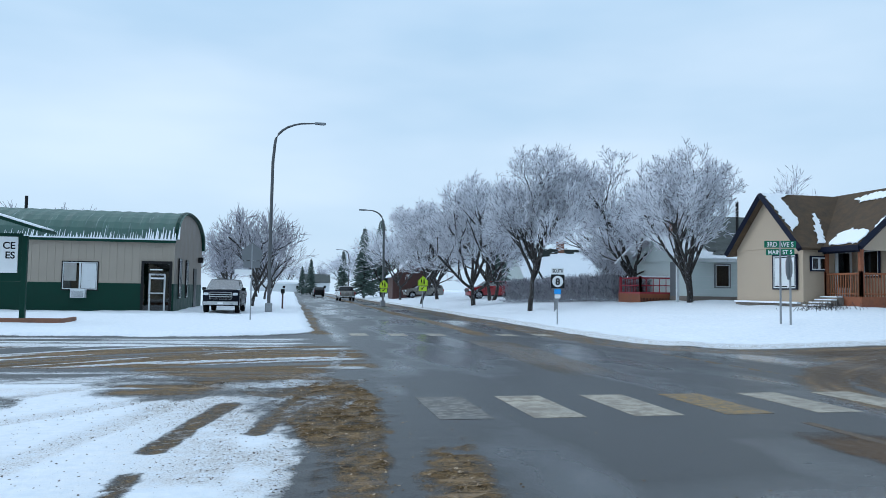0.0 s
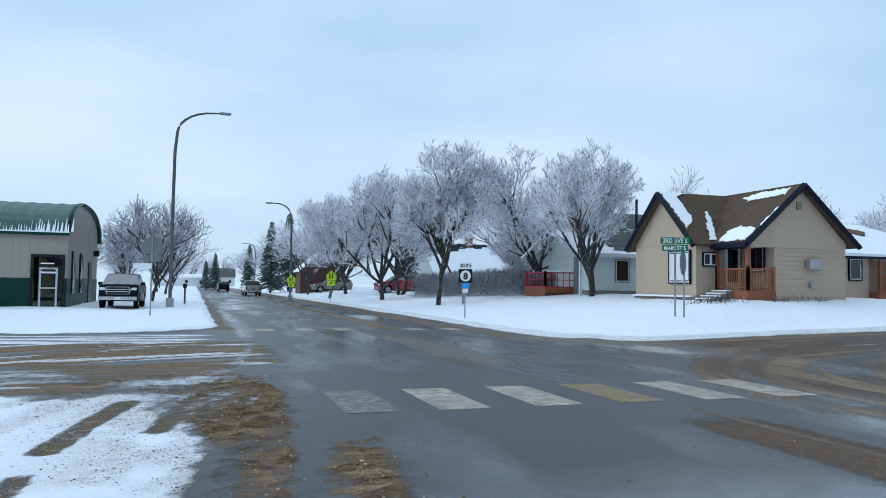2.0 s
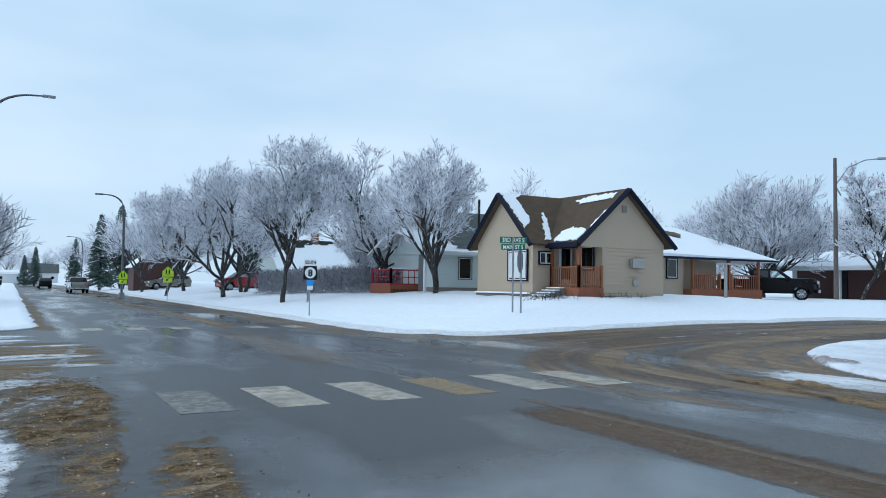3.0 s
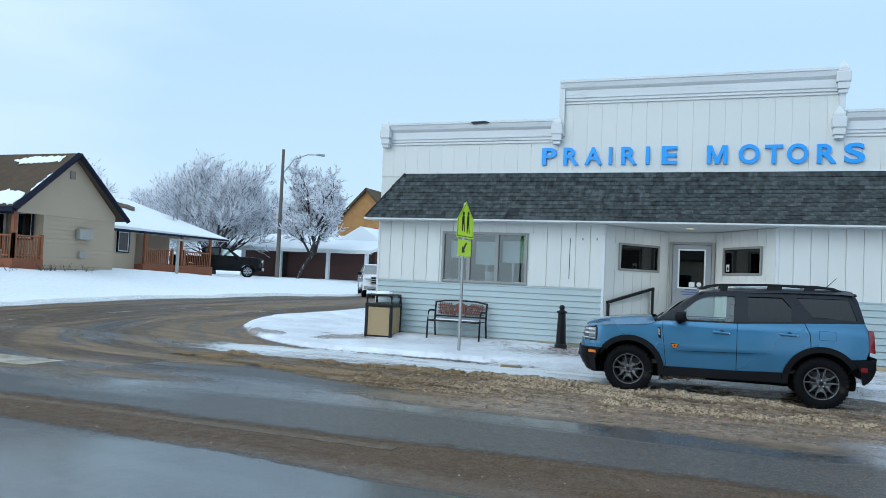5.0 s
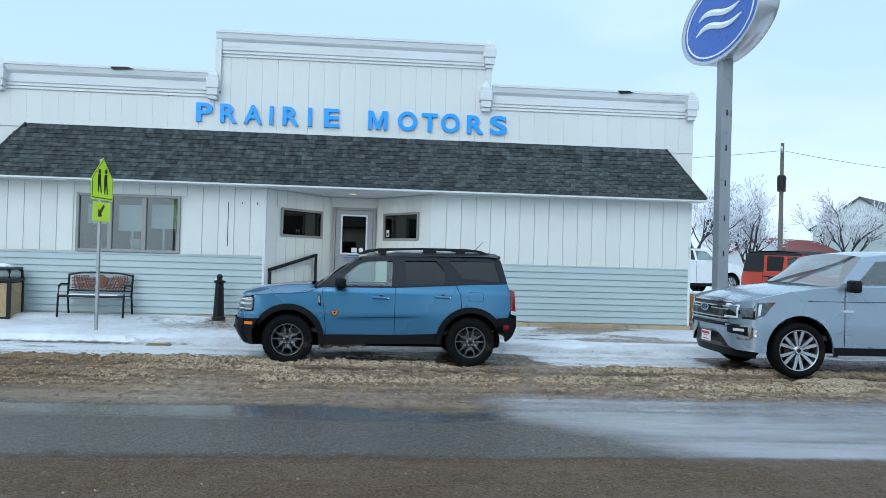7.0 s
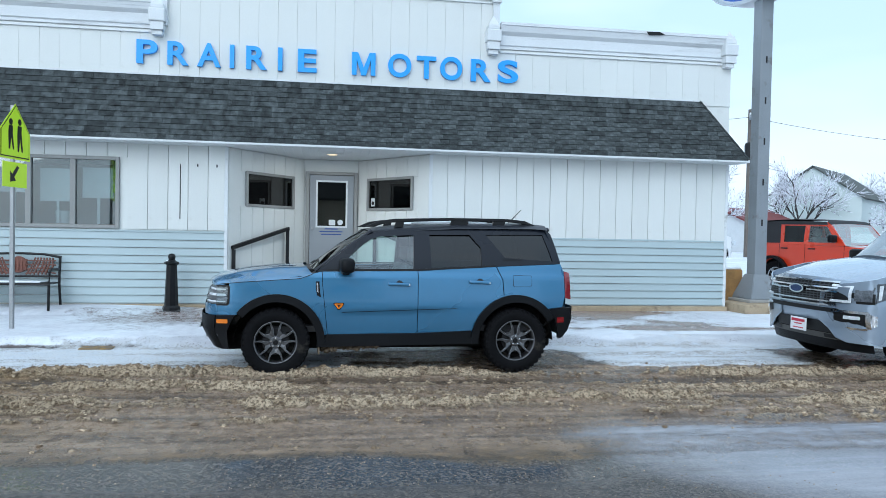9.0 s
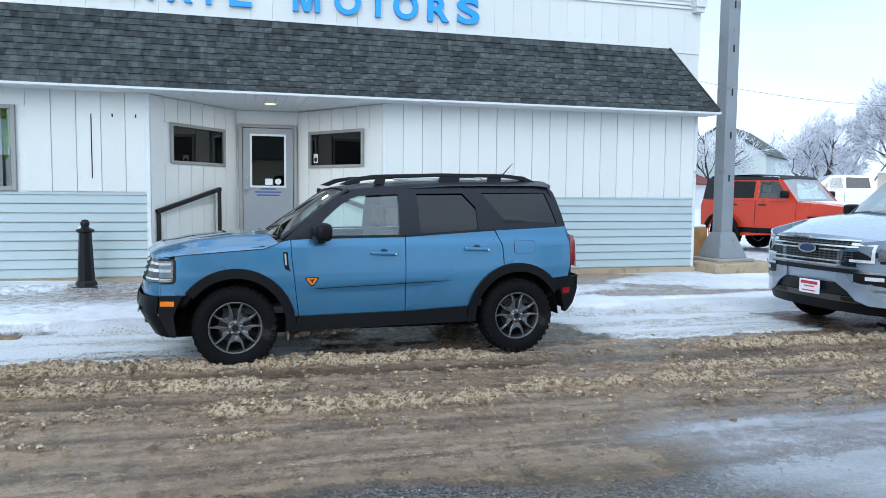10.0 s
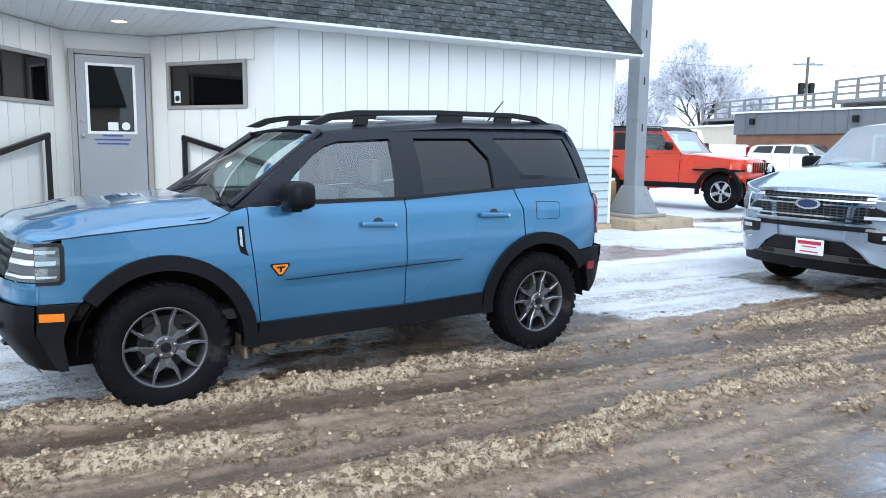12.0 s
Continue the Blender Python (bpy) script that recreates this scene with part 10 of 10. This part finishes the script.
brick_building()
far_house(pose(74, -56, 0.6, 0, 0, -50), 13, 9, 5.2, 8.4, PALE_HOUSE, GREY_ROOF, "grey roofed pale house behind frosted trees")
far_house(pose(66, -40, 0.4, 0, 0, -60), 9, 7, 2.4, 3.9, TRIM, RED_ROOF, "white house with a dull red roof", 1)
far_house(pose(47, -12, 0.4, 0, 0, -70), 9, 7, 2.8, 4.4, TRIM, SNOW, "white shed with a snowy roof behind the lot", 1)
behind = far_house(pose(30.5, 80, -0.8, 0, 0, 8), 9, 8, 2.6, 7.4, PALE_HOUSE, SNOW, "white house with a snowy dark green roof behind the hedge", 2, True)
for k, (a, drop) in enumerate(zip(lin(-4.8, 4.0, 9), (1.3, 1.5, 0.5, 1.1, 0.7, 0.5, 0.6, 0.35, 0.4))):
    part("bare_shingles", quad_slab((a, 4.0 - 0.80 * drop, 7.43 - 0.90 * drop), (a + 1.1, 4.0 - 0.72 * drop, 7.43 - 0.81 * drop), (a + 1.1, 4.0, 7.44), (a, 4.0, 7.44), 0.05), GREEN_SHINGLE, behind)
part("roof_valley", quad_slab((-2.5, -0.3, 2.60), (-2.25, -0.3, 2.60), (-3.05, 4.0, 7.46), (-3.3, 4.0, 7.46), 0.06), GREEN_SHINGLE, behind)
far_house(pose(9.5, 300, 0, 0, 0, 0), 11, 9, 4.0, 7.2, TRIM, GREY_ROOF, "far white house at the end of the street", 3)
far_house(pose(-5, 290, 0, 0, 0, 0), 20, 12, 3.4, 4.6, TRIM, SNOW, "far long white building with snowy roof", 4)
far_house(pose(19.0, 106, 0.9, 0, 0, 90), 5, 5, 2.6, 5.0, BROWN_WALL, SNOW, "small dark red house with a steep porch gable", 1)
far_house(pose(58, 62, 1.2, 0, 0, -35), 12, 9, 3.2, 5.6, TRIM, SNOW, "white house with a snowy roof behind trees", 2)
far_house(pose(-45, 95, 0.1, 0, 0, 15), 12, 9, 3.2, 5.6, TRIM, SNOW, "white house with a snowy roof behind trees", 2)
far_house(pose(-22, -30, 0.1, 0, 0, 160), 22, 12, 4.2, 5.2, PALE_HOUSE, SNOW, "pale long building across the street", 4)
far_house(pose(-14, 2, 0.1, 0, 0, 90), 12, 9, 3.6, 6.0, CREAM, GREY_ROOF, "cream house across the street", 3)


# ---- trees under hoarfrost ----
def frost_material(name, tone):
    m, ns, ls, p = nodes_of(name)
    isl = ns.new("ShaderNodeNewGeometry")
    dark, light = (tone[0] * 0.20, tone[1] * 0.20, tone[2] * 0.23), tone
    ls.new(mixed(ns, ls, ramp(ns, ls, isl.outputs["Random Per Island"], 0.06, 0.42), dark, light), p.inputs["Base Color"])
    p.inputs["Roughness"].default_value = 0.8
    return m


BARK = plain("dark_bark", (0.042, 0.036, 0.033), 0.9, vary=0.3, bump=0.6, grain=25, blot=4, stretch=(1, 1, 0.3), dirt=(0.5, 0.52, 0.55), dirt_amount=0.22)
FROST = frost_material("hoarfrost", (0.88, 0.89, 0.94))
DARK_FROST = frost_material("thin_frost", (0.46, 0.46, 0.51))
NEEDLES = frost_material("frosted_needles", (0.10, 0.15, 0.13))
TWIG = frost_material("frosted_hedge", (0.42, 0.42, 0.46))


def rods(segments, sides=3):
    """Many tapered rods as one mesh: arrays of start, end, start radius, end radius."""
    a = np.array([s[0] for s in segments])
    b = np.array([s[1] for s in segments])
    ra = np.array([s[2] for s in segments])[:, None]
    rb = np.array([s[3] for s in segments])[:, None]
    d = b - a
    d /= np.linalg.norm(d, axis=1, keepdims=True) + 1e-9
    ref = np.where(np.abs(d[:, 2:3]) < 0.9, [[0, 0, 1.0]], [[1.0, 0, 0]])
    u = np.cross(d, ref)
    u /= np.linalg.norm(u, axis=1, keepdims=True) + 1e-9
    v = np.cross(d, u)
    rings = []
    for base, r in ((a, ra), (b, rb)):
        for k in range(sides):
            t = 2 * math.pi * k / sides
            rings.append(base + r * (math.cos(t) * u + math.sin(t) * v))
    co = np.stack(rings, 1).reshape(-1, 3)
    n = len(segments)
    first = np.arange(n)[:, None] * 2 * sides
    faces = []
    for k in range(sides):
        q = (k + 1) % sides
        faces.append(np.concatenate([first + k, first + q, first + sides + q, first + sides + k], 1))
    faces = np.stack(faces, 1).reshape(-1, 4)
    me = bpy.data.meshes.new("rods")
    me.vertices.add(len(co))
    me.vertices.foreach_set("co", co.astype(np.float32).ravel())
    me.loops.add(faces.size)
    me.loops.foreach_set("vertex_index", faces.astype(np.int32).ravel())
    me.polygons.add(len(faces))
    me.polygons.foreach_set("loop_start", np.arange(0, faces.size, 4, dtype=np.int32))
    me.update(calc_edges=True)
    return me


def grow(seed, trunk, spread, counts, lengths, lift=0.25, stems=1, thick=0.2, twig=0.016):
    """The limbs of a bare tree: returns the segments of wood and of frosted twigs."""
    rnd = random.Random(seed)
    wood, frost = [], []
    last = len(counts)

    def side(d, ang):
        axis = Vector((rnd.gauss(0, 1), rnd.gauss(0, 1), rnd.gauss(0, 1))).cross(d).normalized()
        return (Matrix.Rotation(ang, 3, axis) @ d).normalized()

    def limb(p, d, length, r, level):
        n = (5, 5, 4, 3, 3, 2)[min(level, 5)]
        here, q, way = [p.copy()], p.copy(), d.copy()
        for k in range(n):
            way = (way + Vector((rnd.gauss(0, 0.13), rnd.gauss(0, 0.13), rnd.gauss(0, 0.10) + lift * 0.22 * (1 if level else 0)))).normalized()
            q = q + way * length / n
            here.append(q.copy())
        taper = 0.55 if level < 2 else 0.35
        for k in range(n):
            r0, r1 = r * (1 - (1 - taper) * k / n), r * (1 - (1 - taper) * (k + 1) / n)
            (wood if level < 3 and (level < 2 or k < 3) else frost).append((tuple(here[k]), tuple(here[k + 1]), max(r0, twig), max(r1, twig * 0.6)))
        if level >= last:
            return
        for j in range(counts[level]):
            if level == 0:
                t, ang = (0.86 + 0.14 * rnd.random(), spread * rnd.uniform(0.6, 1.15)) if j % 3 else (0.62 + 0.2 * rnd.random(), spread * rnd.uniform(1.2, 1.7))
            else:
                t, ang = rnd.uniform(0.22, 1.0), rnd.uniform(0.45, 0.95)
            k = min(int(t * n), n - 1)
            start = here[k].lerp(here[k + 1], t * n - k)
            dd = side((here[k + 1] - here[k]).normalized(), ang)
            if level == 0:
                az = 2 * math.pi * (j + rnd.random() * 0.5) / counts[0]
                dd = Vector((math.sin(ang) * math.cos(az), math.sin(ang) * math.sin(az), math.cos(ang)))
            limb(start, dd, lengths[level] * rnd.uniform(0.7, 1.2) * (1.15 - 0.45 * t if level else 1), r * (0.62 if level == 0 else 0.5), level + 1)

    for s in range(stems):
        a = 2 * math.pi * s / max(stems, 1) + rnd.random()
        lean = Vector((0.3 * math.cos(a), 0.3 * math.sin(a), 1)).normalized() if stems > 1 else Vector((rnd.gauss(0, 0.06), rnd.gauss(0, 0.06), 1)).normalized()
        limb(Vector((0.2 * math.cos(a) * (stems > 1), 0.2 * math.sin(a) * (stems > 1), -0.3)), lean, trunk, thick, 0)
    return wood, frost


KINDS = {}
for key, args in dict(
    elm=dict(seed=4, trunk=3.3, spread=0.50, counts=(8, 8, 7, 6, 4), lengths=(4.2, 2.3, 1.4, 0.85, 0.40), lift=0.6, thick=0.16, twig=0.020),
    wide=dict(seed=9, trunk=1.9, spread=0.70, counts=(6, 6, 7, 6, 4), lengths=(5.2, 3.0, 1.7, 1.0, 0.45), lift=0.65, stems=1, thick=0.2, twig=0.022),
    twin=dict(seed=15, trunk=2.3, spread=0.5, counts=(4, 6, 6, 6, 4), lengths=(4.8, 2.8, 1.6, 0.95, 0.45), lift=0.7, stems=2, thick=0.17, twig=0.022),
    bushy=dict(seed=21, trunk=1.0, spread=0.70, counts=(6, 7, 7, 7, 3), lengths=(4.6, 2.6, 1.7, 1.1, 0.6), lift=0.8, stems=2, thick=0.18, twig=0.021),
    slim=dict(seed=36, trunk=2.4, spread=0.36, counts=(9, 8, 8, 6), lengths=(4.0, 1.6, 0.9, 0.45), lift=0.5, thick=0.13, twig=0.028),
    sparse=dict(seed=51, trunk=2.6, spread=0.6, counts=(5, 6, 6, 5), lengths=(4.8, 2.8, 1.8, 1.1), lift=0.55, thick=0.17, twig=0.026),
    fan=dict(seed=57, trunk=2.2, spread=0.6, counts=(6, 6, 6, 5), lengths=(4.4, 2.6, 1.7, 1.0), lift=0.6, thick=0.16, twig=0.026),
).items():
    w, f = grow(**args)
    mw, mf = rods(w, 6), rods(f, 3)
    mw.materials.append(BARK)
    mf.materials.append(FROST)
    mw.polygons.foreach_set("use_smooth", [True] * len(mw.polygons))
    top = max(s[1][2] for s in f)
    KINDS[key] = (mw, mf, top)

for key in ("sparse", "fan"):
    thin = KINDS[key][1].copy()
    thin.materials[0] = DARK_FROST
    KINDS[key + "_dark"] = (KINDS[key][0], thin, KINDS[key][2])


def tree(kind, x, y, height, turn, label, group="frosted trees", z=None, lean=0.0):
    mw, mf, top = KINDS[kind]
    k = height / top
    g = ground_at(x, y) if z is None else z
    t = thing("tree", pose(x, y, g, lean, 0, turn) @ Matrix.Diagonal((k, k, k, 1)), label, "tree", group)
    part("trunk", mw, None, t)
    part("crown", mf, None, t, "twigs white with hoarfrost")
    return t


near = "bare street tree with twigs white with hoarfrost"
tree("elm", 15.1, 45.8, 10.8, 20, near)
tree("wide", 22.9, 47.2, 10.4, 60, "twin-stemmed bare tree white with hoarfrost")
tree("wide", 25.0, 53.6, 5.6, 140, "low round bare tree thick with hoarfrost")
tree("twin", 21.9, 38.5, 9.0, 200, "leaning bare tree white with hoarfrost", lean=-4)
tree("wide", 15.0, 60.5, 11.0, 130, near)
tree("twin", 18.0, 66.0, 11.5, 250, near)
tree("elm", 13.3, 76, 10.5, 300, near)
tree("wide", 16.5, 84, 11.5, 80, near)
tree("bushy", 25.2, 54.0, 6.0, 340, "small bushy tree white with hoarfrost")
for k, (x, y, h) in enumerate(((14, 96, 10), (19, 106, 11), (14.5, 118, 11), (6.5, 330, 14), (0, 340, 13), (12, 310, 13), (-12, 300, 12), (-20, 250, 12), (18, 260, 13), (24, 220, 13), (-30, 200, 11), (-14, 160, 10), (20, 130, 12), (14, 146, 11), (16, 170, 11), (13, 200, 11), (24, 90, 12), (29, 100, 12), (31, 68, 10), (36, 72, 11))):
    tree(("sparse", "fan")[k % 2], x, y, h, 77 * k, "bare tree along the far street white with frost", "trees down the street")
for k, (x, y, h) in enumerate(((-2.8, 63, 8.6), (-6.5, 80, 9), (-3, 98, 9), (-5, 120, 10), (-12, 100, 8), (-26, 78, 9.5), (-19, 74, 9.2), (-4, 160, 10), (-8, 200, 10))):
    tree(("sparse_dark", "fan_dark")[k % 2], x, y, h, 50 + 61 * k, "bare dark tree lightly frosted", "trees across the street")
tree("bushy", 50.5, 38.2, 9.8, 40, "broad many-stemmed tree white with hoarfrost")
tree("slim", 50.8, 30.4, 9.6, 0, "slender tree heavy with white hoarfrost")
for k, (x, y, h) in enumerate(((34, 46, 9.5), (40, 52, 9), (31, 62, 9.5), (48, 58, 10), (60, 52, 10), (66, 44, 9), (43, 44, 8.5), (70, 60, 11), (84, 52, 11), (90, 36, 11))):
    tree(("fan", "sparse")[k % 2], x, y, h, 33 * k, "bare tree behind the houses white with hoarfrost", "trees behind the houses")
tree("elm", 57.5, -55.0, 11.9, 110, "tall bare tree heavy with white hoarfrost", "trees beyond the lot")
tree("wide", 64.0, -52.5, 9.5, 20, "bare tree beyond the lot white with hoarfrost", "trees beyond the lot")
tree("twin", 60.0, -65.5, 9.0, 70, "bare tree beyond the lot white with hoarfrost", "trees beyond the lot")
for k, (x, y, h) in enumerate(((80, -68, 10), (70, -44, 9), (60, -30, 9), (66, -24, 9.5), (73, -34, 10), (55, -24, 8), (80, -60, 9), (86, -70, 10), (58, -72, 8), (76, -20, 9), (82, -10, 9), (50, -70, 8), (90, -45, 9))):
    tree(("fan", "sparse")[k % 2], x, y, h, 45 * k, "bare tree beyond the lot white with hoarfrost", "trees beyond the lot")


def spruce_mesh(seed):
    rnd = random.Random(seed)
    wood = [((0, 0, -0.3), (0, 0, 11.0), 0.18, 0.03)]
    needles = []
    z = 1.0
    while z < 10.8:
        r = 2.3 * (1 - z / 11.2) ** 0.85 + 0.12
        for k in range(9):
            a = rnd.uniform(0, 2 * math.pi)
            rr = r * rnd.uniform(0.65, 1.1)
            tip = (rr * math.cos(a), rr * math.sin(a), z - 0.28 * rr + rnd.uniform(-0.1, 0.1))
            needles.append(((0, 0, z), tip, 0.10, 0.03))
            for j in range(5):
                t = rnd.uniform(0.35, 1.0)
                p = (tip[0] * t, tip[1] * t, z + (tip[2] - z) * t)
                b = a + rnd.choice((-1, 1)) * rnd.uniform(0.5, 1.0)
                l = 0.45 * (1.2 - t) * r + 0.12
                needles.append((p, (p[0] + l * math.cos(b), p[1] + l * math.sin(b), p[2] - 0.12 - 0.15 * l), 0.075, 0.02))
        z += 0.26
    mw, mn = rods(wood, 6), rods(needles, 4)
    mw.materials.append(BARK)
    mn.materials.append(NEEDLES)
    return mw, mn


SPRUCE = spruce_mesh(2)
for x, y, h in ((11.5, 119, 11.3), (14.8, 124, 13), (5.0, 190, 9), (2.8, 186, 7), (11.5, 168, 10), (22, 78, 8)):
    k = h / 11.0
    t = thing("spruce", pose(x, y, ground_at(x, y), 0, 0, 40 * x) @ Matrix.Diagonal((k, k, k, 1)), "dark green spruce with a dusting of frost", "tree", "spruces")
    part("trunk", SPRUCE[0], None, t)
    part("crown", SPRUCE[1], None, t)


def hedge(a, b, height, width, n, label, seed):
    rnd = random.Random(seed)
    a, b = Vector(a), Vector(b)
    d = (b - a).to_2d().normalized()
    segs = []
    for k in range(n):
        t = rnd.random()
        p = a.lerp(b, t) + Vector((-d.y, d.x, 0)) * rnd.uniform(-width / 2, width / 2)
        z = height * rnd.random() ** 0.8
        g = ground_at(p.x, p.y)
        q = Vector((p.x, p.y, g + z))
        way = Vector((rnd.gauss(0, 0.5), rnd.gauss(0, 0.5), abs(rnd.gauss(0.6, 0.5)))).normalized()
        l = rnd.uniform(0.2, 0.55)
        segs.append((tuple(q), tuple(q + way * l), 0.018, 0.010))
    me = rods(segs, 3)
    me.materials.append(TWIG)
    tagged(part("hedge", me, None), label, "hedge", kind="stuff")


hedge((18.0, 60.0, 0), (21.0, 46.5, 0), 1.55, 1.6, 9000, "long clipped bare hedge frosted grey-white", 5)
hedge((21.0, 46.5, 0), (23.0, 45.0, 0), 1.2, 1.2, 1500, "short bare hedge frosted grey-white", 6)


def weeds(cx, cy, rx, ry, n, seed):
    rnd = random.Random(seed)
    segs = []
    for k in range(n):
        x, y = cx + rnd.gauss(0, rx), cy + rnd.gauss(0, ry)
        g = ground_at(x, y) - 0.02
        l = rnd.uniform(0.1, 0.35)
        segs.append(((x, y, g), (x + rnd.gauss(0, 0.12), y + rnd.gauss(0, 0.12), g + l), 0.012, 0.005))
    me = rods(segs, 3)
    me.materials.append(BARK)
    tagged(part("dead_plants", me, None), "dead brown flower stalks poking out of snow", "plants", kind="stuff")


weeds(21.4, 27.0, 0.55, 0.5, 150, 2)
weeds(24.6, 26.4, 0.9, 0.12, 40, 3)


def fence_rack(x, y):
    r = thing("bike_rack", pose(x, y, ground_at(x, y), 0, 0, 65), "low metal bike rack half sunk in snow", "rack")
    for k in range(7):
        part("bar", tube([(0.28 * k, 0, -0.1), (0.28 * k, 0, 0.75)], 0.02, 6), STEEL, r)
    part("rail", tube([(0, 0, 0.75), (1.68, 0, 0.75)], 0.025, 6), STEEL, r)


fence_rack(15.7, 43.0)
mail = thing("mailbox", pose(-0.3, 56.3, ground_at(-0.3, 56.3)), "dark kerbside mailbox on a post", "mailbox")
part("post", boxes(((-0.06, -0.06, -0.2), (0.06, 0.06, 1.1))), BROWN_WALL, mail)
part("box", boxes(((-0.14, -0.28, 1.08), (0.14, 0.28, 1.42)), bevel=0.06), BLACK, mail)


def manhole(x, y):
    """An iron ring in the snow, with a dark melted rim."""
    t = tagged(part("manhole_cover", lathe([(0.001, 0.012), (0.42, 0.012), (0.44, 0.02), (0.5, 0.02), (0.52, 0.0)], 28), CONCRETE, m=Matrix.Translation((x, y, ground_at(x, y) + 0.01))), "round manhole cover in trodden snow", "manhole")


manhole(-4.55, 8.0)
